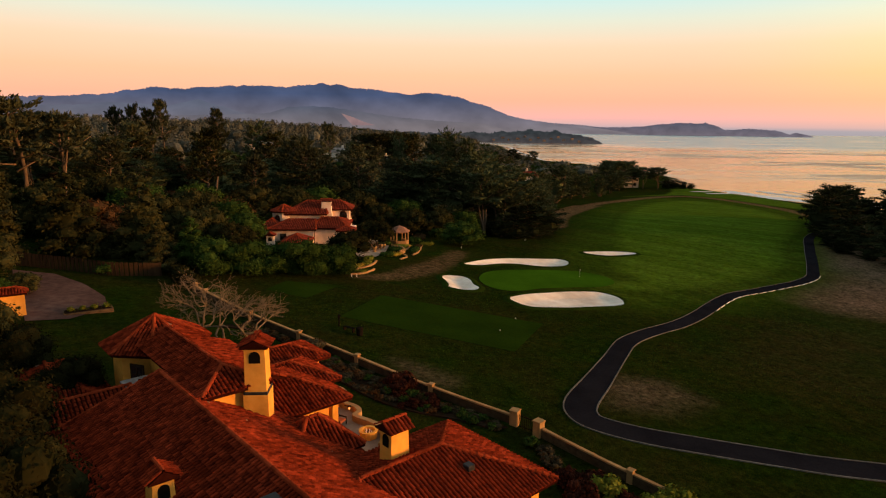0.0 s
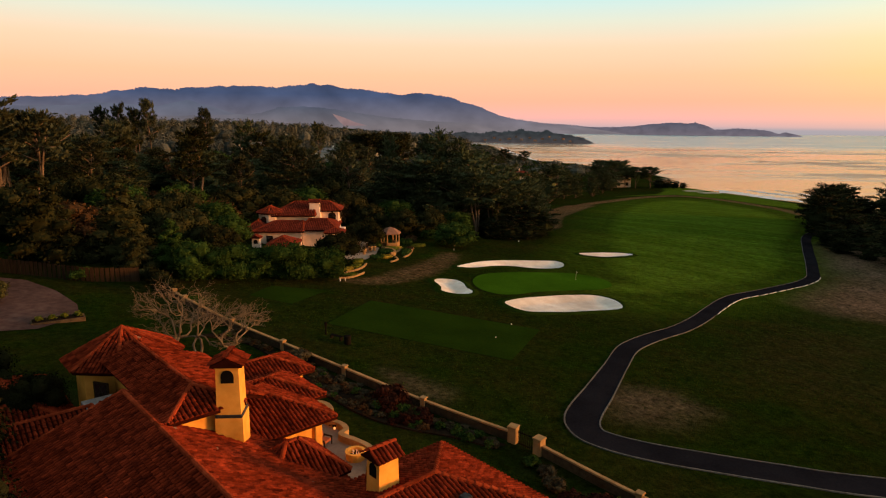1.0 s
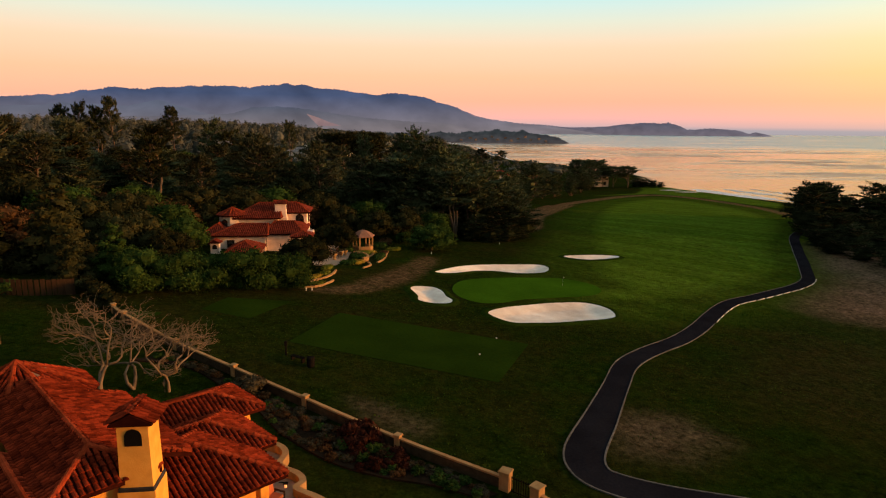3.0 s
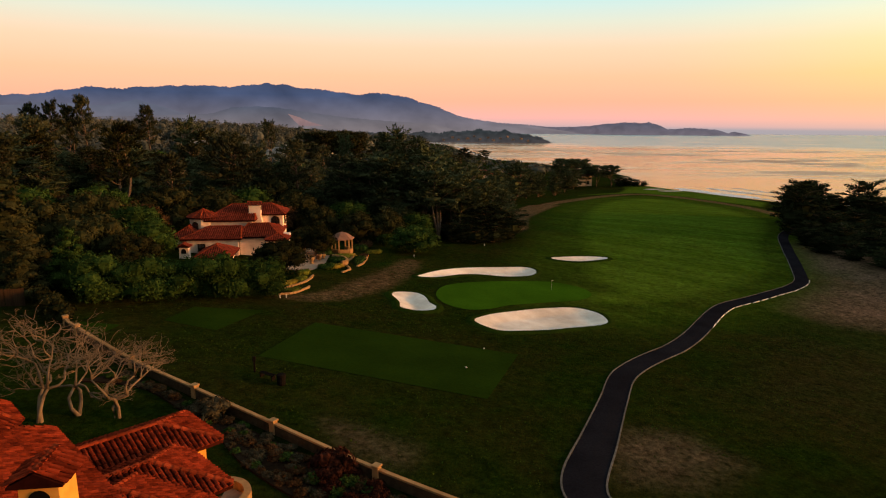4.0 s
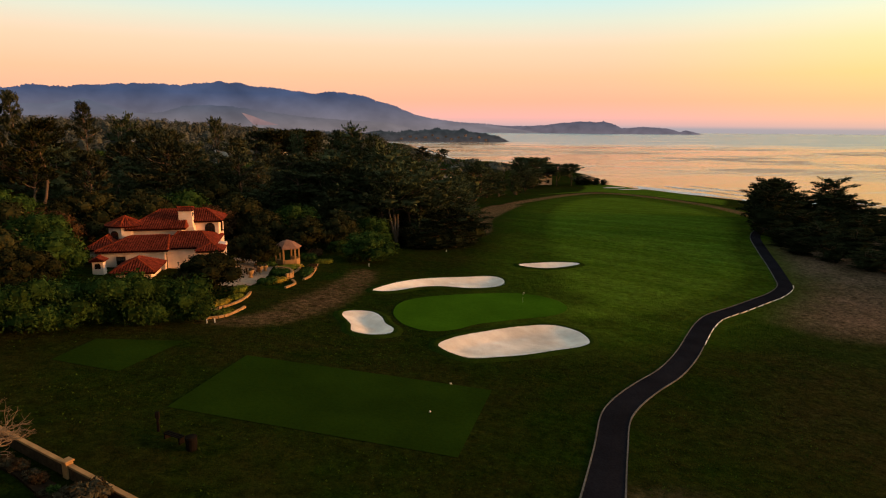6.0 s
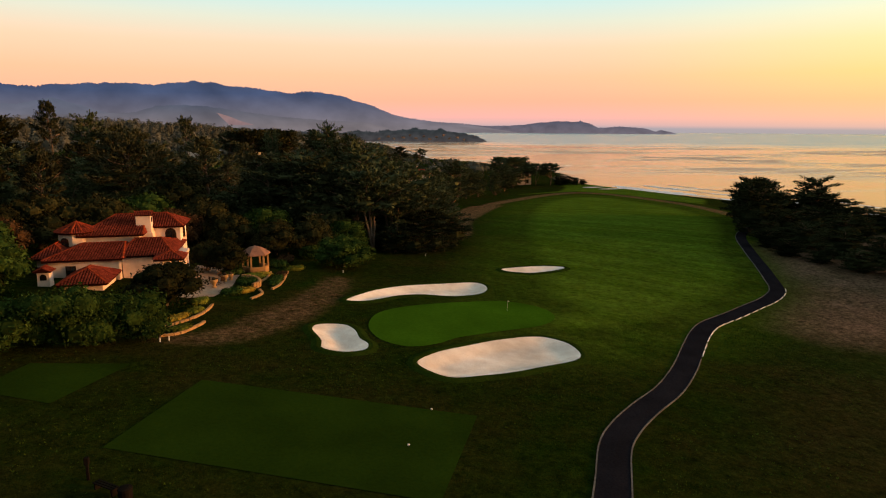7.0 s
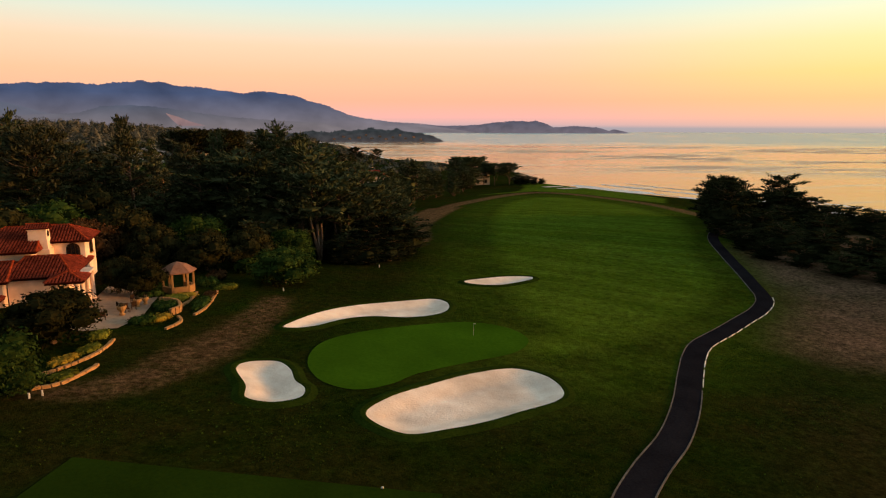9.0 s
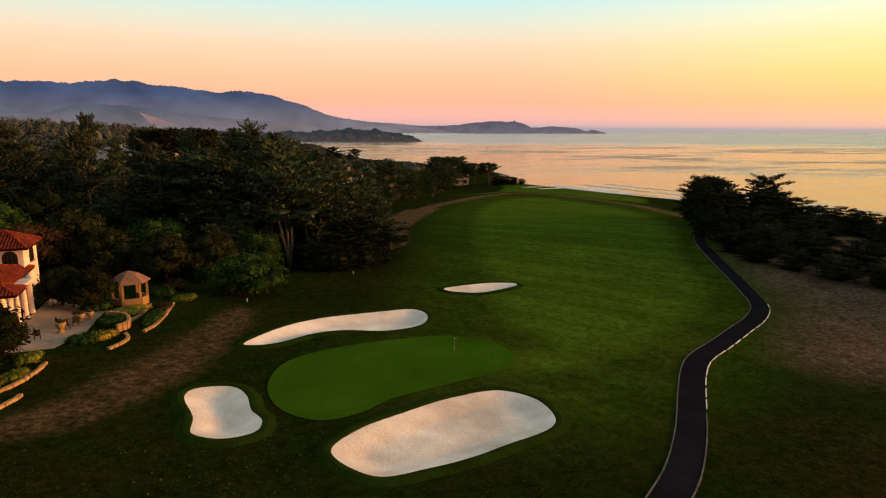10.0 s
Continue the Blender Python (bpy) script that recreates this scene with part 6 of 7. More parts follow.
# ---------------------------------------------------------------- villa garden
BED_EDGE = [(-17.4, 64.5), (-14.7, 64.3), (-12.0, 63.2), (-8.9, 60.0), (-5.8, 56.4), (-3.6, 53.0), (-0.3, 49.7), (2.9, 48.1), (6.4, 47.2), (9.2, 45.9)]
BED = BED_EDGE + [(10.1, 46.4), (3.9, 50.9), (-2.8, 56.4), (-9.0, 61.5), (-14.9, 66.5)]
draped("planting_bed", BED, 0.05, M["soil"], 1.5, "dark mulched planting bed along the wall", "flower bed")
tagged(strip("garden_edging", spline(BED_EDGE, 6, closed=False), [(0.36, -0.1), (0.33, 0.10), (-0.2, 0.12), (-0.24, -0.1)], M["soil"]), "dark curved edging between the lawn and the planting bed", "edging", kind="structure")
rb = random.Random(21)
count = 0
while count < 190:
    x, y = rb.uniform(-15.6, 10), rb.uniform(45.6, 66.5)
    if not in_poly((x, y), BED):
        continue
    if 1.0 < x < 4.6:
        k = rb.choice((2, 2, 4, 0))
    elif x < -3:
        k = rb.choice((1, 1, 1, 0, 4))
    else:
        k = rb.choice((1, 1, 0, 4))
    ob = put(SHRUBS[k], x, y, rb.uniform(0, 360), rb.uniform(0.18, 0.38) * (1.35 if k == 2 else 1.0), -0.05)
    ob["group"] = "shrubs in the wall bed"
    count += 1
for x, y, k, s in ((14.6, 38.4, 2, 0.8), (13.0, 38.9, 2, 0.7), (12.3, 40.9, 1, 0.6), (13.3, 37.0, 2, 0.9), (16.0, 36.0, 2, 0.8), (18.0, 36.2, 3, 0.8), (19.6, 36.4, 3, 0.95), (21.3, 34.2, 3, 0.9), (17.0, 34.2, 3, 0.9), (19.5, 33.6, 0, 1.0), (15.0, 34.6, 4, 0.8), (12.2, 42.6, 1, 0.5), (11.4, 43.8, 0, 0.45)):
    put(SHRUBS[k], x, y, rb.uniform(0, 360), s)

# driveway, fence and entry
draped("driveway", [(-47.0, 81.0), (-41.5, 80.2), (-36.2, 76.4), (-31.8, 71.8), (-29.7, 67.8), (-31.5, 63.5), (-35.0, 62.0), (-37.6, 66.2), (-42.5, 73.5)], 0.05, M["drive"], 2.0, "reddish brick driveway curving to the villa", "driveway")


def fence():
    pts = spline([(-54, 84.5), (-48, 83.6), (-42, 82.6), (-35, 81.4), (-29.5, 83.0)], 12, closed=False)
    f = empty("wooden_fence", pts[0][0], pts[0][1], G(*pts[0]))
    tagged(f, "weathered vertical board fence beside the drive", "fence")
    inv = f.matrix_world.inverted()
    bm = box_bm(-0.22, 0.22, -0.02, 0.02, 0, 1.8, 0.01)
    me2 = bpy.data.meshes.new("board")
    bm.to_mesh(me2)
    bm.free()
    me2.materials.append(M["wood"])
    for i in range(len(pts) - 1):
        (ax, ay), (bx, by) = pts[i], pts[i + 1]
        o = new("board", me2)
        o.parent = f
        o.matrix_local = inv @ pose(ax, ay, G(ax, ay) - 0.05 + rb.uniform(-0.04, 0.04), 0, 0, math.degrees(math.atan2(by - ay, bx - ax)))


fence()


def entry_pier(x, y, rz, w, d, h):
    e = empty("entry_pier", x, y, G(x, y), rz)
    tagged(e, "ochre stucco entry pier with a tiled top", "pier")
    part("body", box_bm(-w / 2, w / 2, -d / 2, d / 2, -0.4, h, 0.03), M["stucco"], e)
    hip_roof(e, -w / 2 - 0.25, w / 2 + 0.25, -d / 2 - 0.25, d / 2 + 0.25, (-w / 4, 0), (w / 4, 0), h + 0.45, h, T1, rng, name="cap_roof")


entry_pier(-37.2, 63.6, 30, 2.6, 1.2, 2.3)
pl = empty("planter", -31.0, 66.2, G(-31.0, 66.2), 30)
tagged(pl, "low ochre planter with clipped golden shrubs", "planter")
part("planter_wall", box_bm(-2.3, 2.3, -0.8, 0.8, -0.3, 0.24, 0.04), M["stone"], pl)
part("soil", box_bm(-2.15, 2.15, -0.65, 0.65, 0.25, 0.3, 0.0), M["soil"], pl)
for k in (-1.6, -0.5, 0.6, 1.7):
    rg = np.random.default_rng(int(k * 10) + 90)
    mesh_object("clipped_shrub", *leaf_cloud([((k, 0, 0.48), (0.48, 0.42, 0.32))], 260, 0.09, rg, 0.2), M["leaf_bright"], pl)


def bare_tree(x, y, h, seed, lean):
    """A leafless spreading tree: forking limbs down to twigs."""
    rg = np.random.default_rng(seed)
    t = empty("bare_tree", x, y, G(x, y))
    tagged(t, "leafless pale-barked tree with twisted spreading branches", "tree")
    wood, twigs = [], []

    def grow(p, d, length, r, level):
        q = p + d * length
        (wood if level < 3 else twigs).append(limb(p, q, r, r * 0.62, rg, 0.14, 3))
        if level == 6 or r < 0.006:
            return
        for k in range(3 if level in (1, 2, 3) else 2):
            nd = d * [1.15, 1.15, 0.8] + rg.normal(size=3) * (0.7 if level < 3 else 0.8) + np.array([lean[0], lean[1], 0.0])
            nd[2] = max(nd[2], -0.15)
            nd /= np.linalg.norm(nd)
            grow(q, nd, length * rg.uniform(0.6, 0.85), r * 0.62, level + 1)

    for k in range(2):
        d = np.array([rg.uniform(-0.5, 0.5) + lean[0], rg.uniform(-0.5, 0.5) + lean[1], 1.0])
        grow(np.array([0.25 * k, 0.1, -0.3]), d / np.linalg.norm(d), h * 0.3, 0.019 * h, 0)
    mesh_object("trunk", *merge(wood), M["pale_bark"], t, smooth=True)
    mesh_object("twig_tangle", *merge(twigs), M["pale_bark"], t, "tangle of fine pale twigs")["kind"] = "stuff"


bare_tree(-17.4, 57.6, 8.2, 5, (-0.12, 0.12))
bare_tree(-13.0, 58.6, 7.4, 9, (0.12, 0.08))
bare_tree(-15.4, 58.8, 7.6, 12, (0.0, 0.12))

# terrace with fire bowl
TERR = [(-7.2, 50.6), (-4.4, 50.8), (-3.2, 49.8), (-3.1, 47.9), (-1.9, 46.3), (-0.5, 44.2), (0.3, 43.0), (0.1, 40.6), (-1.5, 38.6), (-6.0, 40.0), (-9.0, 45.0)]
terrace = empty("terrace", -3, 45, 1.05)
tagged(terrace, "stone paved garden terrace with a curved low wall", "terrace", kind="structure")
tz = 1.05
mesh_object("paving", [(x + 3, y - 45, 0.0) for x, y in TERR] + [(x + 3, y - 45, -1.6) for x, y in TERR], [tuple(reversed(range(len(TERR)))), *[(i, (i + 1) % len(TERR), (i + 1) % len(TERR) + len(TERR), i + len(TERR)) for i in range(len(TERR))]], M["paving"], terrace)
wl = spline([(-4.9, 51.0), (-3.6, 50.5), (-3.0, 49.4), (-3.2, 48.0), (-2.0, 46.9), (-1.6, 46.0), (-1.9, 45.3), (-0.7, 44.3), (0.2, 43.3), (0.45, 42.0), (0.2, 40.8)], 5, closed=False)
vs, fs = [], []
for i, (x, y) in enumerate(wl):
    a, b = wl[max(i - 1, 0)], wl[min(i + 1, len(wl) - 1)]
    d = Vector((b[0] - a[0], b[1] - a[1])).normalized()
    for o, z in ((-0.2, -1.2), (-0.2, 0.5), (0.2, 0.5), (0.2, -1.2)):
        vs.append((x - d.y * o + 3, y + d.x * o - 45, z))
for i in range(len(wl) - 1):
    for k in range(4):
        fs.append((i * 4 + k, i * 4 + (k + 1) % 4, i * 4 + 4 + (k + 1) % 4, i * 4 + 4 + k))
fs += [(3, 2, 1, 0), tuple(len(vs) - 4 + k for k in range(4))]
mesh_object("low_wall", vs, fs, M["cap"], terrace, "curved sitting wall with flat top")


def fire_bowl(x, y, z):
    f = empty("fire_bowl", x, y, z)
    tagged(f, "round stucco fire bowl with small flames", "fire pit")
    prof = [(0.62, 0.0), (0.66, 0.45), (0.7, 0.5), (0.7, 0.56), (0.48, 0.56), (0.44, 0.35), (0.0, 0.33)]
    vs, fs = [], []
    for r, zz in prof:
        for k in range(14):
            vs.append((r * math.cos(2 * math.pi * k / 14), r * math.sin(2 * math.pi * k / 14), zz))
    for j in range(len(prof) - 1):
        for k in range(14):
            fs.append((j * 14 + k, j * 14 + (k + 1) % 14, (j + 1) * 14 + (k + 1) % 14, (j + 1) * 14 + k))
    mesh_object("bowl", vs, fs, M["stucco"], f)
    fm = bpy.data.materials.new("flame")
    fm.use_nodes = True
    p = fm.node_tree.nodes["Principled BSDF"]
    p.inputs["Emission Color"].default_value, p.inputs["Emission Strength"].default_value = (1.0, 0.22, 0.02, 1), 0.45
    for k in range(5):
        a = k * 1.26
        r, h = 0.07, 0.16 + 0.06 * (k % 3)
        cx, cy = 0.2 * math.cos(a), 0.2 * math.sin(a)
        v, q = tube([(cx, cy, 0.33), (cx + 0.02, cy, 0.33 + h * 0.5), (cx - 0.01, cy + 0.02, 0.33 + h)], [r, r * 0.8, 0.01], 6)
        mesh_object("flame", v, q, fm, f)
    for k in range(4):
        a = k * 0.8
        v, q = tube([(-0.35 * math.cos(a), -0.35 * math.sin(a), 0.36), (0.35 * math.cos(a), 0.35 * math.sin(a), 0.4)], [0.05, 0.04], 6)
        mesh_object("log", v, q, M["wood"], f)


fire_bowl(-0.75, 42.7, tz)


def armchair(x, y, z, rz, cloth):
    c = empty("armchair", x, y, z, rz)
    tagged(c, "cushioned terracotta garden armchair on the terrace", "chair", "chairs on the terrace")
    part("seat", box_bm(-0.36, 0.36, -0.36, 0.34, 0.28, 0.48, 0.06), cloth, c)
    bm = box_bm(-0.36, 0.36, 0.26, 0.42, 0.44, 1.0, 0.06)
    bmesh.ops.rotate(bm, cent=(0, 0.34, 0.44), matrix=Matrix.Rotation(-0.2, 3, "X"), verts=bm.verts[:])
    part("backrest", bm, cloth, c)
    for sx in (-1, 1):
        part("armrest", box_bm(sx * 0.44 - 0.06, sx * 0.44 + 0.06, -0.36, 0.4, 0.5, 0.6, 0.03), M["wood"], c)
        for sy in (-0.32, 0.34):
            part("leg", box_bm(sx * 0.42 - 0.035, sx * 0.42 + 0.035, sy - 0.035, sy + 0.035, 0, 0.52, 0.01), M["wood"], c)
    return c


arm = armchair(-3.0, 44.6, tz, 60, M["terracotta"])
copy_thing(arm, pose(-3.9, 46.9, tz, 0, 0, 100))
copy_thing(arm, pose(-4.9, 48.9, tz, 0, 0, 140))

# lamp on the terrace post
lm = empty("wall_lantern", -2.05, 42.25, 3.5)
tagged(lm, "small glowing lantern on the terrace post", "lantern")
gm = bpy.data.materials.new("lantern_glow")
gm.use_nodes = True
gm.node_tree.nodes["Principled BSDF"].inputs["Emission Color"].default_value = (1.0, 0.3, 0.05, 1)
gm.node_tree.nodes["Principled BSDF"].inputs["Emission Strength"].default_value = 0.9
part("lantern_glass", box_bm(-0.06, 0.06, -0.06, 0.06, -0.09, 0.12, 0.02), gm, lm)
part("lantern_cap", box_bm(-0.13, 0.13, -0.13, 0.13, 0.12, 0.18, 0.03), M["dark"], lm)
part("bracket", box_bm(-0.35, 0.0, -0.02, 0.02, 0.18, 0.22, 0.0), M["dark"], lm)

# ---------------------------------------------------------------- garden of the second house
draped("patio", [(-8.2, 109.0), (-5.6, 107.6), (-2.8, 108.6), (-1.2, 113.2), (-0.9, 119.4), (-0.6, 123.0), (-3.0, 128.0), (-7.0, 128.4), (-7.2, 118.0)], 0.06, M["paving"], 1.5, "pale stone patio beside the columned house", "patio")


def stone_row(line, height, seed, label):
    """A low dry-stone edge: single stones laid along a plan line, two high."""
    rs = random.Random(seed)
    pts = spline(line, 30, closed=False)
    ob = empty("stone_edging", pts[0][0], pts[0][1], G(*pts[0]))
    tagged(ob, label, "stone wall", kind="structure")
    inv = ob.matrix_world.inverted()
    shapes = []
    for k in range(4):
        bm = box_bm(-0.3, 0.3, -0.17, 0.17, -0.14, 0.14, 0.05)
        for v in bm.verts:
            v.co += Vector((rs.uniform(-0.03, 0.03), rs.uniform(-0.03, 0.03), rs.uniform(-0.02, 0.02)))
        m2 = bpy.data.meshes.new("stone")
        bm.to_mesh(m2)
        bm.free()
        m2.materials.append(M["cap"])
        shapes.append(m2)
    acc = 0.0
    for (ax, ay), (bx, by) in zip(pts, pts[1:]):
        acc += math.hypot(bx - ax, by - ay)
        if acc < 0.6:
            continue
        acc = 0.0
        rz = math.degrees(math.atan2(by - ay, bx - ax))
        for lv in range(max(1, int(height / 0.26))):
            o = new("stone", shapes[rs.randrange(4)])
            o.parent = ob
            o.matrix_local = inv @ pose(bx, by, G(bx, by) + 0.08 + lv * 0.26, 0, 0, rz + rs.uniform(-7, 7))


stone_row([(-6.2, 92.6), (-4.4, 93.6), (-3.3, 95.6), (-2.5, 97.8)], 0.4, 1, "pale dry-stone edge of a garden terrace")
stone_row([(-6.2, 95.4), (-4.2, 98.4), (-3.0, 101.4), (-2.5, 104.8)], 0.4, 2, "pale dry-stone edge of a garden terrace")
stone_row([(1.3, 107.6), (2.6, 110.6), (2.2, 113.0)], 0.4, 3, "pale dry-stone edge of a garden terrace")
stone_row([(1.2, 113.3), (2.2, 115.2), (1.6, 118.2), (-0.4, 119.2)], 0.9, 4, "rounded stone retaining wall lit by the sunset")
stone_row([(2.0, 117.0), (2.8, 119.8), (3.4, 124.3)], 0.5, 5, "pale dry-stone edge of a garden terrace")
stone_row([(3.6, 113.0), (4.6, 115.8), (5.3, 120.3), (5.7, 125.0)], 0.5, 6, "curved pale dry-stone edge of the lawn")


def ground_cover(x, y, rx, ry, h, rz, leaf, label, seed):
    rg = np.random.default_rng(seed)
    ob = empty("ground_cover", x, y, G(x, y), rz)
    tagged(ob, label, "plants")
    cl = [((0, 0, h * 0.3), (rx, ry, h * 0.7))]
    for k in range(10):
        a = k * 2.4
        cl.append(((math.cos(a) * rx * 0.6, math.sin(a) * ry * 0.6, h * 0.35), (rx * 0.42, ry * 0.42, h * 0.6)))
    mesh_object("foliage", *leaf_cloud(cl, 130, 0.13, rg, 0.8), M[leaf], ob)


for i, (x, y, rx, ry, h, rz, leaf) in enumerate(((-4.4, 95.0, 1.4, 0.9, 0.5, 50, "leaf_bright"), (-5.2, 98.8, 1.5, 0.8, 0.5, 60, "leaf_yellow"), (-4.0, 101.6, 1.6, 0.8, 0.5, 65, "leaf_bright"), (-3.9, 105.6, 1.3, 0.9, 0.7, 60, "leaf_bright"), (0.4, 111.6, 1.6, 1.0, 0.6, 40, "leaf_yellow"), (-0.9, 110.6, 1.5, 1.3, 0.8, 40, "leaf_bush"), (0.6, 116.6, 1.4, 1.6, 0.9, 10, "leaf_bush"), (1.2, 120.6, 1.5, 1.8, 0.6, 80, "leaf_bright"), (2.2, 122.6, 1.0, 1.4, 0.5, 80, "leaf_yellow"), (4.2, 118.0, 0.9, 3.2, 0.7, -10, "leaf_bush"), (5.0, 123.0, 0.8, 1.6, 0.5, -10, "leaf_brown"), (6.8, 127.0, 1.6, 1.0, 0.7, 20, "leaf_bright"), (4.4, 129.0, 1.5, 1.2, 1.2, 0, "leaf_bush"), (-1.8, 122.6, 1.6, 1.2, 0.9, 0, "leaf_bush"))):
    ground_cover(x, y, rx, ry, h, rz, leaf, {"leaf_yellow": "golden low ground cover catching sunset light", "leaf_bright": "low mounded yellow-green garden planting", "leaf_bush": "clipped low green garden planting", "leaf_brown": "rusty low dry garden planting"}[leaf], 200 + i)


def gazebo(x, y):
    g = empty("gazebo", x, y, G(x, y), 12)
    tagged(g, "small gazebo with stone base and shingled roof", "gazebo")
    n, r = 6, 1.75
    ring = [(r * math.cos(2 * math.pi * i / n), r * math.sin(2 * math.pi * i / n)) for i in range(n)]
    for i, (a, b) in enumerate(ring):
        part("post", box_bm(a - 0.13, a + 0.13, b - 0.13, b + 0.13, 0.0, 2.7, 0.02), M["cap"], g, "square warm timber post")
        if i in (3, 4, 5, 0):
            c, d = ring[(i + 1) % n]
            m = Matrix.Translation(((a + c) / 2, (b + d) / 2, 0)) @ Matrix.Rotation(math.atan2(d - b, c - a), 4, "Z")
            bm = box_bm(-r / 2 + 0.1, r / 2 - 0.1, -0.18, 0.18, -0.2, 0.85, 0.03)
            bmesh.ops.transform(bm, matrix=m, verts=bm.verts[:])
            part("parapet", bm, M["cap"], g, "low stone parapet")
    R2 = r + 0.45
    rr = [(R2 * math.cos(2 * math.pi * i / n), R2 * math.sin(2 * math.pi * i / n)) for i in range(n)]
    vs = [(a, b, 2.65) for a, b in rr] + [(a * 0.45, b * 0.45, 3.45) for a, b in rr] + [(0, 0, 3.75)] + [(a, b, 2.5) for a, b in rr]
    fs = [(i, (i + 1) % n, n + (i + 1) % n, n + i) for i in range(n)] + [(n + i, n + (i + 1) % n, 2 * n) for i in range(n)] + [(i, 2 * n + 1 + i, 2 * n + 1 + (i + 1) % n, (i + 1) % n) for i in range(n)] + [tuple(reversed(range(2 * n + 1, 3 * n + 1)))]
    mesh_object("roof", vs, fs, M["shingle"], g, "faded pinkish shingled roof")


gazebo(1.3, 125.6)


def garden_chair(x, y, rz):
    c = empty("garden_chair", x, y, G(x, y) + 0.06, rz)
    tagged(c, "dark metal garden chair on the patio", "chair", "chairs on the patio")
    part("seat", box_bm(-0.25, 0.25, -0.25, 0.25, 0.42, 0.47, 0.015), M["wood"], c)
    part("backrest", box_bm(-0.25, 0.25, 0.22, 0.27, 0.5, 0.98, 0.015), M["wood"], c)
    for sx in (-0.22, 0.22):
        for sy in (-0.22, 0.22):
            part("leg", box_bm(sx - 0.02, sx + 0.02, sy - 0.02, sy + 0.02, 0, 0.43, 0.0), M["wood"], c)
    return c


gc = garden_chair(-2.9, 114.6, 30)
for x, y, rz in ((-2.4, 115.8, 200), (-3.7, 115.6, 120), (-2.8, 118.6, 40), (-5.7, 126.4, 80), (-5.0, 127.2, 160), (-4.6, 111.4, 200), (-5.4, 110.4, 300)):
    copy_thing(gc, pose(x, y, G(x, y) + 0.06, 0, 0, rz))


def stone_urn(x, y, s):
    o = empty("stone_urn", x, y, G(x, y) + 0.06)
    tagged(o, "weathered stone urn standing on the patio", "urn", "urns on the patio")
    prof = [(0.28, 0), (0.28, 0.12), (0.16, 0.2), (0.18, 0.3), (0.4, 0.62), (0.44, 0.85), (0.36, 0.9), (0.32, 0.8)]
    vs = [(r * s * math.cos(2 * math.pi * k / 12), r * s * math.sin(2 * math.pi * k / 12), z * s) for r, z in prof for k in range(12)]
    fs = [(j * 12 + k, j * 12 + (k + 1) % 12, (j + 1) * 12 + (k + 1) % 12, (j + 1) * 12 + k) for j in range(len(prof) - 1) for k in range(12)]
    fs.append(tuple(range(len(vs) - 12, len(vs))))
    mesh_object("urn_body", vs, fs, M["cap"], o)
    rg = np.random.default_rng(int(x * 10) + 400)
    mesh_object("plant", *leaf_cloud([((0, 0, 1.0 * s), (0.34 * s, 0.34 * s, 0.25 * s))], 300, 0.08, rg, 0.3), M["leaf_grey"], o)


for x, y, s in ((-3.2, 113.6, 1.1), (-2.2, 117.2, 1.0), (-1.6, 118.4, 0.9), (-6.2, 112.4, 1.0)):
    stone_urn(x, y, s)


# ---------------------------------------------------------------- on the course
def flagstick(x, y):
    f = empty("flagstick", x, y, G(x, y) + 0.05)
    f.scale = (0.8, 0.8, 0.64)
    tagged(f, "slim golf flagstick with a small pale flag", "flag")
    v, q = tube([(0, 0, -0.05), (0, 0, 1.1), (0, 0, 2.15)], [0.016, 0.015, 0.013], 6)
    mesh_object("pole", v, q, M["white"], f)
    vs = [(0.02 + 0.26 * i / 5, 0.04 * math.sin(i * 1.3), 2.12 - 0.02 * i + k * -(0.17 - 0.015 * i)) for i in range(6) for k in (0, 1)]
    fs = [(2 * i, 2 * i + 1, 2 * i + 3, 2 * i + 2) for i in range(5)]
    fl = mesh_object("flag", vs, fs, M["white"], f)
    fl.modifiers.new("thickness", "SOLIDIFY").thickness = 0.008
    v, q = tube([(0, 0, -0.03), (0, 0, 0.005)], [0.06, 0.06], 10)
    mesh_object("cup", v, q, M["dark"], f)


flagstick(32.0, 103.8)


def tee_marker(x, y):
    o = empty("tee_marker", x, y, G(x, y) + 0.1)
    tagged(o, "small white tee marker on the turf", "marker", "tee markers")
    bm = bmesh.new()
    bmesh.ops.create_uvsphere(bm, u_segments=10, v_segments=7, radius=0.085, matrix=Matrix.Translation((0, 0, 0.07)) @ Matrix.Diagonal((1, 1, 0.9, 1)))
    part("head", bm, M["white"], o, smooth=True)
    v, q = tube([(0, 0, -0.1), (0, 0, 0.05)], [0.02, 0.03], 6)
    mesh_object("spike", v, q, M["metal"], o)
    return o


tm = tee_marker(13.1, 70.2)
for x, y in ((15.9, 75.6),):
    copy_thing(tm, pose(x, y, G(x, y) + 0.1))


def stake(x, y):
    o = empty("marker_stake", x, y, G(x, y))
    tagged(o, "short white marker stake in the rough", "stake", "marker stakes")
    part("post", box_bm(-0.05, 0.05, -0.05, 0.05, -0.2, 0.36, 0.01), M["white"], o)
    part("top", box_bm(-0.06, 0.06, -0.06, 0.06, 0.36, 0.4, 0.01), M["white"], o)
    return o


st = stake(30.1, 142.5)
for x, y in ((-5.6, 91.2), (-4.9, 91.6), (13.8, 125.6)):
    copy_thing(st, pose(x, y, G(x, y)))

lb = empty("litter_bin", -2.8, 65.2, G(-2.8, 65.2))
tagged(lb, "dark round litter bin beside the tee", "bin")
v, q = tube([(0, 0, 0), (0, 0, 0.1), (0, 0, 0.75), (0, 0, 0.8)], [0.3, 0.33, 0.36, 0.33], 14)
mesh_object("drum", v, q, M["dark"], lb)
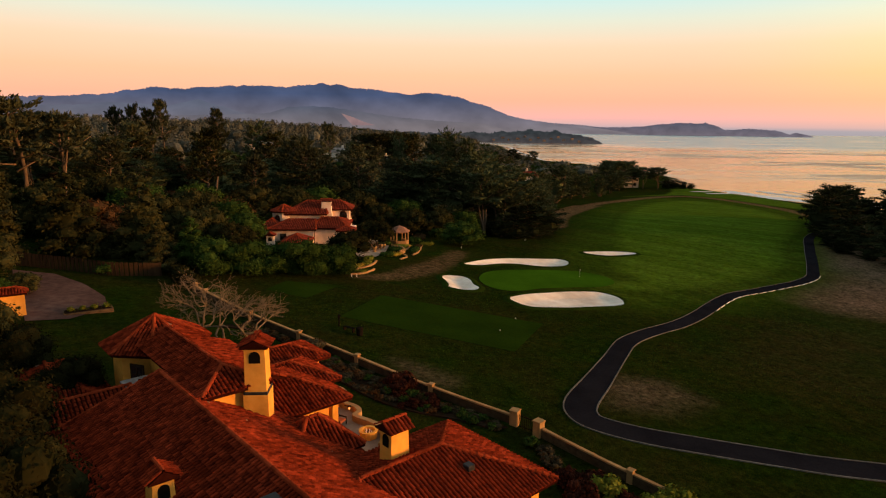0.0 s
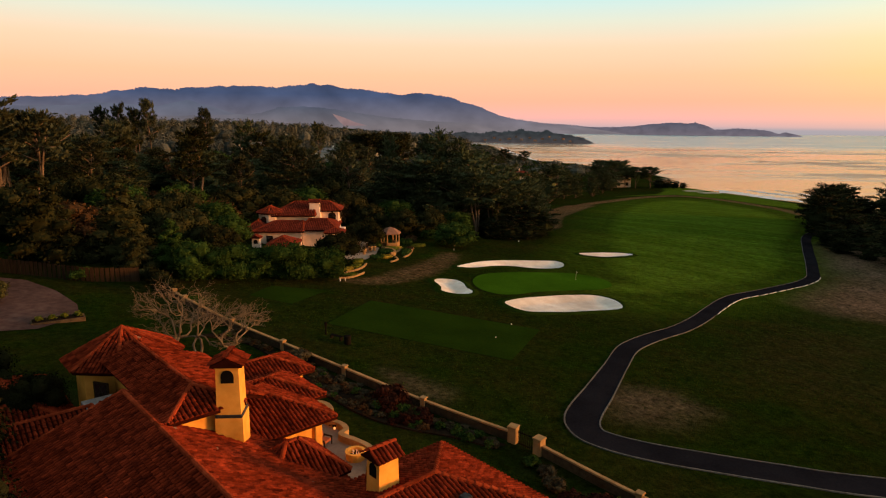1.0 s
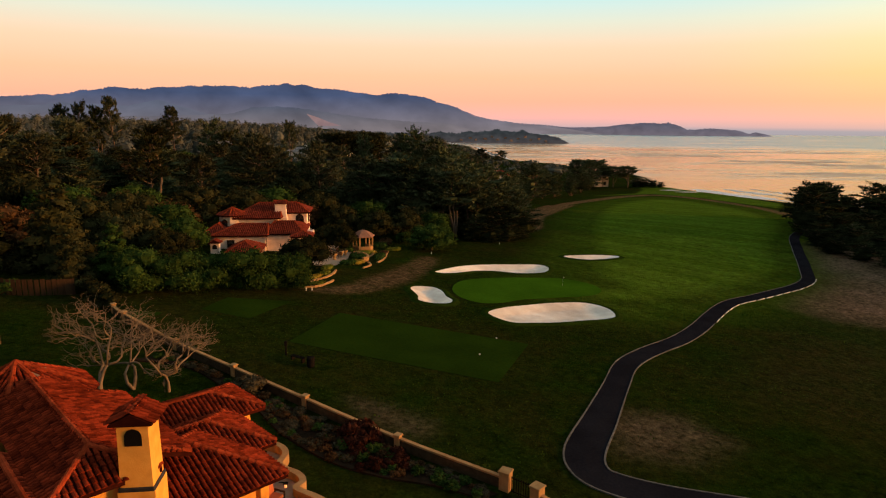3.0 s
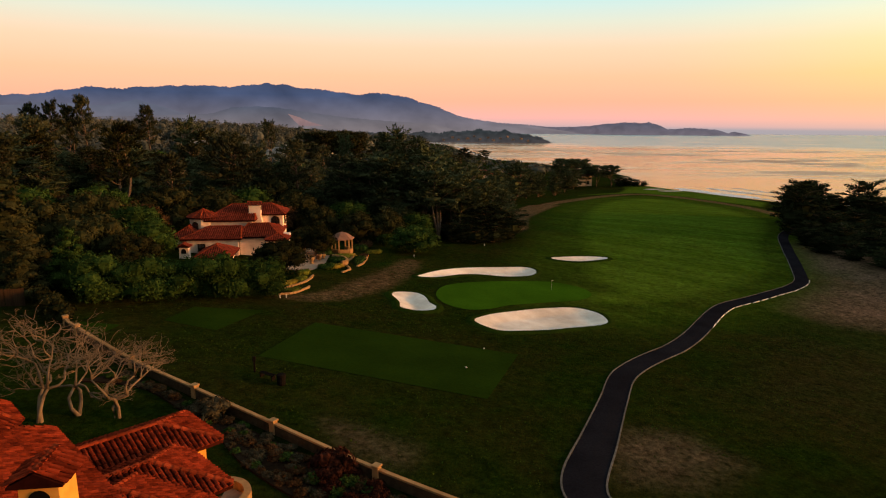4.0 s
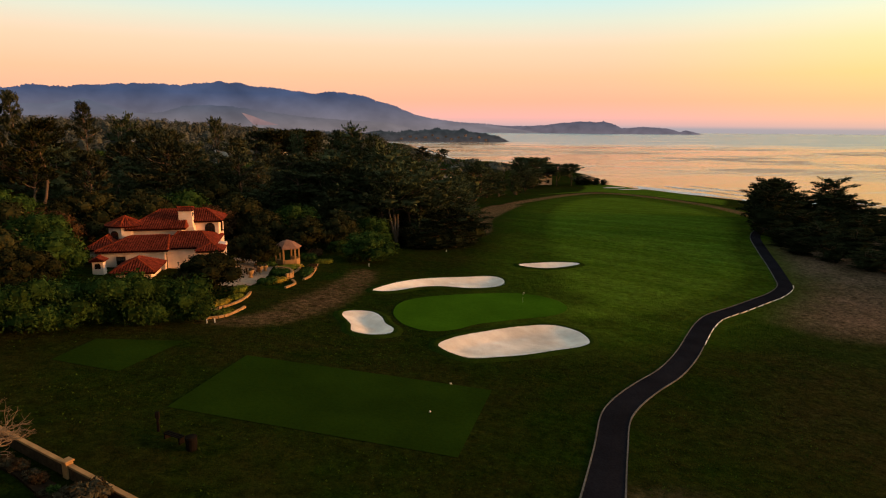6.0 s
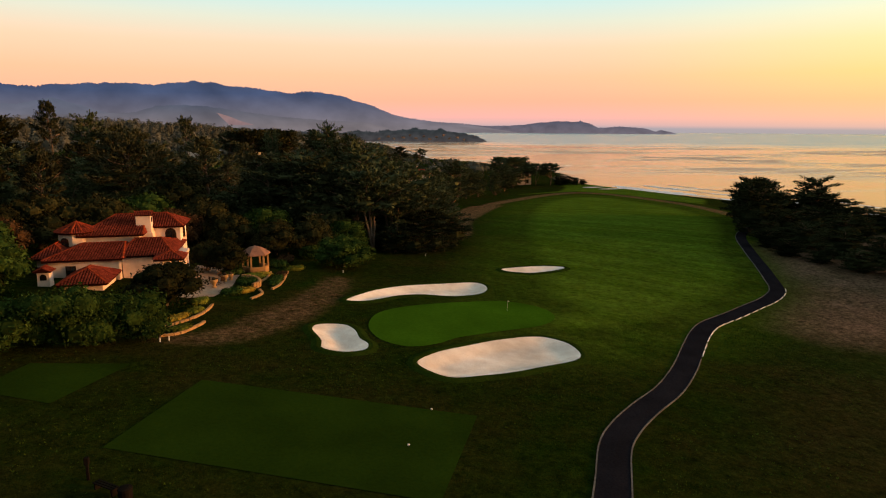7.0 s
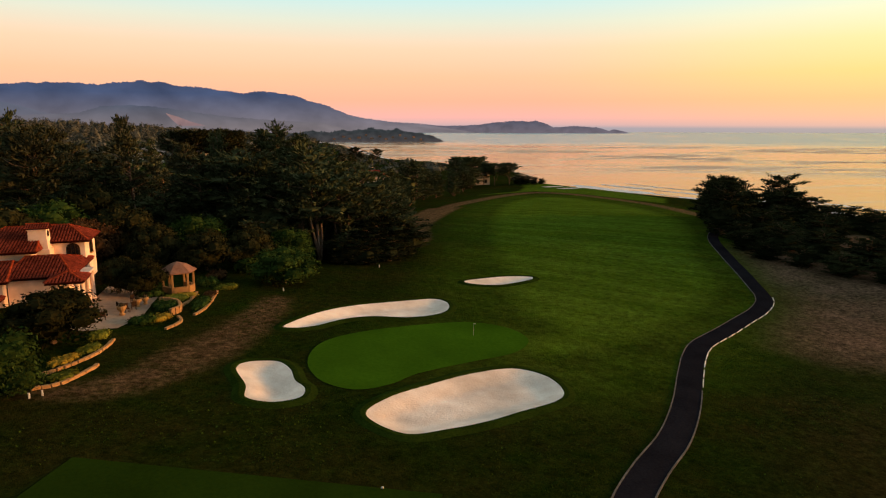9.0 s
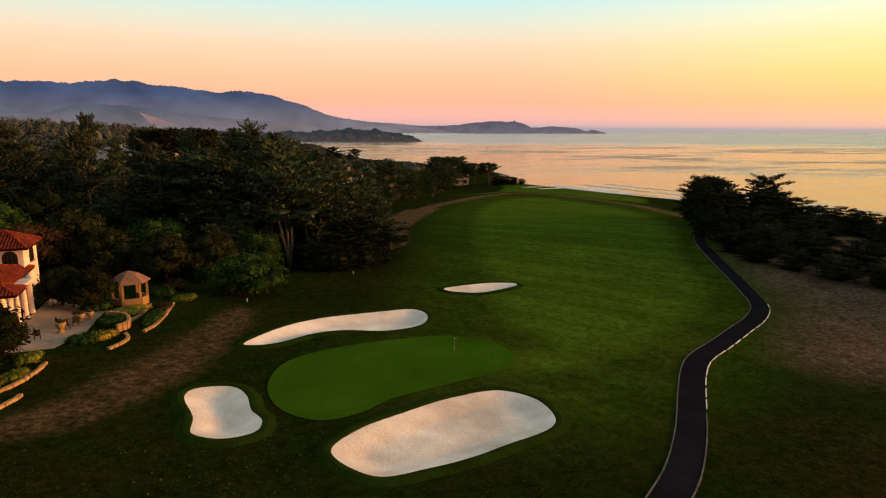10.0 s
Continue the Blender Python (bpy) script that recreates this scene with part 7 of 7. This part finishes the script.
v, q = tube([(0, 0, 0.8), (0, 0, 0.86), (0, 0, 0.92)], [0.37, 0.36, 0.2], 14)
mesh_object("lid", v, q, M["dark"], lb)
bw = empty("ball_washer", -5.2, 67.6, G(-5.2, 67.6))
tagged(bw, "dark upright ball washer post beside the tee", "post")
part("post", box_bm(-0.07, 0.07, -0.07, 0.07, 0, 1.0, 0.01), M["dark"], bw)
part("washer", box_bm(-0.13, 0.13, -0.12, 0.12, 0.9, 1.35, 0.04), M["dark"], bw)
bn = empty("low_bench", -4.0, 66.3, G(-4.0, 66.3), -40)
tagged(bn, "low dark wooden bench beside the tee", "bench")
for k in range(3):
    part("slat", box_bm(-0.8, 0.8, -0.22 + k * 0.16, -0.1 + k * 0.16, 0.4, 0.45, 0.01), M["dark"], bn)
for sx in (-0.65, 0.65):
    part("leg", box_bm(sx - 0.05, sx + 0.05, -0.2, 0.2, 0, 0.4, 0.01), M["dark"], bn)


# ---------------------------------------------------------------- the far end
def surf_line(off, seed, wide, amp, y0=120, y1=304, step=1.6, rise=0.25):
    """A band of broken foam that follows the shore; its edges and width wander."""
    vs, fs = [], []
    ys = np.arange(y0, y1, step)
    for y in ys:
        x = np.interp(y, CY, CX) + off + amp * noise.noise(Vector((y * 0.03, seed, 0))) + amp * 0.4 * noise.noise(Vector((y * 0.2, seed, 4)))
        w = wide * max(0.02, 0.45 + 0.9 * noise.noise(Vector((y * 0.05, seed + 5, 0))) + 0.6 * noise.noise(Vector((y * 0.35, seed + 8, 0))))
        a, b = out(x - w / 2, y), out(x + w / 2, y)
        m = ((a[0] + b[0]) / 2, (a[1] + b[1]) / 2)
        vs += [(a[0], a[1], SEA_Z + 0.05), (*m, SEA_Z + rise), (b[0], b[1], SEA_Z + 0.05)]
    for i in range(len(ys) - 1):
        for k in (0, 1):
            fs.append((i * 3 + k, i * 3 + k + 1, i * 3 + k + 4, i * 3 + k + 3))
    ob = mesh_object("surf", vs, fs, M["foam"])
    tagged(ob, "white line of breaking surf along the beach", "surf", kind="structure")


surf_line(6, 1, 13.0, 2.0)
surf_line(18, 2, 15.0, 3.0)
surf_line(33, 3, 7.0, 4.0)
surf_line(47, 6, 3.0, 5.0)
surf_line(8, 4, 9.0, 4.0, 560, 1080, 4.0)
for cx, cy, rx, ry in ((136.5, 268.0, 5.5, 1.6), (133.0, 276.0, 5.0, 1.5)):
    ring = [(cx + rx * math.cos(a) * (1 + 0.15 * math.sin(3 * a)), cy + ry * math.sin(a)) for a in [2 * math.pi * k / 20 for k in range(20)]]
    draped("bunker", out_line(ring), 0.15, M["sand"], 1.5, "small pale bunker at the far green", "bunker")


def far_house(x, y, w, d, h, rz, wall_m, roof_m, roof_h, label, rows=1, chim=True):
    x, y, k = out(x, y)
    o = empty("house", x, y, G(x, y), rz)
    o.scale = (k, k, k)
    tagged(o, label, "house")
    part("wall", box_bm(-w / 2, w / 2, -d / 2, d / 2, -0.5, h, 0.03), wall_m, o)
    e = 0.5
    vs = [(-w / 2 - e, -d / 2 - e, h), (w / 2 + e, -d / 2 - e, h), (w / 2 + e, d / 2 + e, h), (-w / 2 - e, d / 2 + e, h), (-w / 2 + d * 0.35, 0, h + roof_h), (w / 2 - d * 0.35, 0, h + roof_h)]
    fs = [(0, 1, 5, 4), (2, 3, 4, 5), (1, 2, 5), (3, 0, 4), (3, 2, 1, 0)]
    mesh_object("roof", vs, fs, roof_m, o)
    for r in range(rows):
        for i in range(max(2, int(w / 3))):
            window(o, -w / 2 + (i + 0.5) * w / max(2, int(w / 3)), -d / 2 - 0.02, 0.9 + r * 2.8, 0, 1.1, 1.3)
    if chim:
        part("chimney", box_bm(w * 0.15, w * 0.15 + 0.9, -0.4, 0.5, h, h + roof_h + 1.0, 0.03), wall_m, o)


far_house(53, 277, 16, 7, 6.6, -15, M["pink_stucco"], M["tile_far"], 1.9, "far low house with a red tile roof", 1)
far_house(46, 272, 8, 6, 4.0, 20, M["pink_stucco"], M["tile_far"], 1.6, "far small house with a red tile roof", 1)
far_house(107, 296, 8, 6, 4.6, 10, M["far_wall"], M["lead"], 1.6, "far white coastal house among cypress trees", 2)
far_house(-2, 330, 14, 8, 12.0, 5, M["white"], M["lead"], 1.8, "far pale house showing among the trees", 3)
far_house(-28, 320, 12, 8, 11.0, -10, M["white"], M["lead"], 1.8, "far pale house between dark pines", 3)
far_house(-60, 300, 10, 8, 13.0, 12, M["far_wall"], M["lead"], 1.8, "far pale house deep in the woods", 3)


M["spit_wall"] = mat("hazy_far_wall", (0.13, 0.115, 0.11), (0.20, 0.175, 0.165), 0.5, 0.9)


def spit_house(b, z, w, rz):
    d = 1770
    o = empty("house", d * math.sin(radians(b)), d * math.cos(radians(b)), z, rz)
    tagged(o, "tiny pale house on the wooded spit across the bay", "house", "houses on the spit")
    part("wall", box_bm(-w / 2, w / 2, -4, 4, -3, 4.2, 0.05), M["spit_wall"], o)
    o.scale = (0.55, 0.55, 0.5)
    mesh_object("roof", *prism([(-w / 2 - 0.6, 4.2), (w / 2 + 0.6, 4.2), (w / 2 - 3, 6.6), (-w / 2 + 3, 6.6)], 9.4, Matrix.Translation((0, -4.7, 0))), M["shingle"], o)


for b, z, w in ((8.3, -16, 13), (9.1, -10, 16), (9.6, -15, 12), (10.4, -12, 18), (11.0, -6, 12), (11.5, -14, 15), (12.2, -9, 13), (12.7, -16, 17), (13.3, -11, 14), (13.9, -6, 12), (14.4, -14, 15), (15.1, -11, 13), (15.7, -17, 12)):
    spit_house(b, z, w, b * 37 % 40 - 20)


def grass_tufts():
    """Loose tufts that break up the rough near the tees and along the wall."""
    rg = np.random.default_rng(31)
    vs, fs = [], []
    n = 0
    keep = [TEE, TEE2, TEE3, GREEN, *BUNKERS.values()]
    xs, ys = rg.uniform(-24, 62, 24000), rg.uniform(44, 122, 24000)
    ok = np.ones(len(xs), bool)
    for ring in keep:
        ok &= poly_sdf(xs, ys, ring) > 0.9
    ok &= poly_sdf(xs, ys, FAIRWAY) > 0.5
    ok &= poly_sdf(xs, ys, DRY) > -1.5
    for px, py in PATH_MID[::2]:
        ok &= np.hypot(xs - px, ys - py) > 2.6
    # on the course side of the wall only, and clear of the second house
    wx = np.array([p[0] for p in WALL + WALL2])
    wy = np.array([p[1] for p in WALL + WALL2])
    ok &= ys > np.interp(xs, wx, wy) + 0.8
    ok &= ~((xs < 8) & (ys > 90))
    den = np.array([noise.noise(Vector((x * 0.09, y * 0.09, 2))) for x, y in zip(xs, ys)])
    ok &= den + rg.uniform(-0.35, 0.35, len(xs)) > 0.0
    for x, y in zip(xs[ok], ys[ok]):
        z = G(x, y)
        s = rg.uniform(0.05, 0.13)
        for k in range(3):
            a = rg.uniform(0, 6.28)
            dx, dy = math.cos(a) * s, math.sin(a) * s
            b = len(vs)
            vs += [(x - dy * 0.6, y + dx * 0.6, z - 0.02), (x + dy * 0.6, y - dx * 0.6, z - 0.02), (x + dx, y + dy, z + s * rg.uniform(0.5, 1.0))]
            fs.append((b, b + 1, b + 2))
    ob = mesh_object("grass_tufts", vs, fs, M["tuft"])
    tagged(ob, "scattered tufts of rough grass", "grass", kind="stuff")


M["tuft"] = mat("rough_grass_tuft", (0.020, 0.044, 0.005), (0.050, 0.078, 0.012), 0.3, 0.95, island=0.5)
grass_tufts()
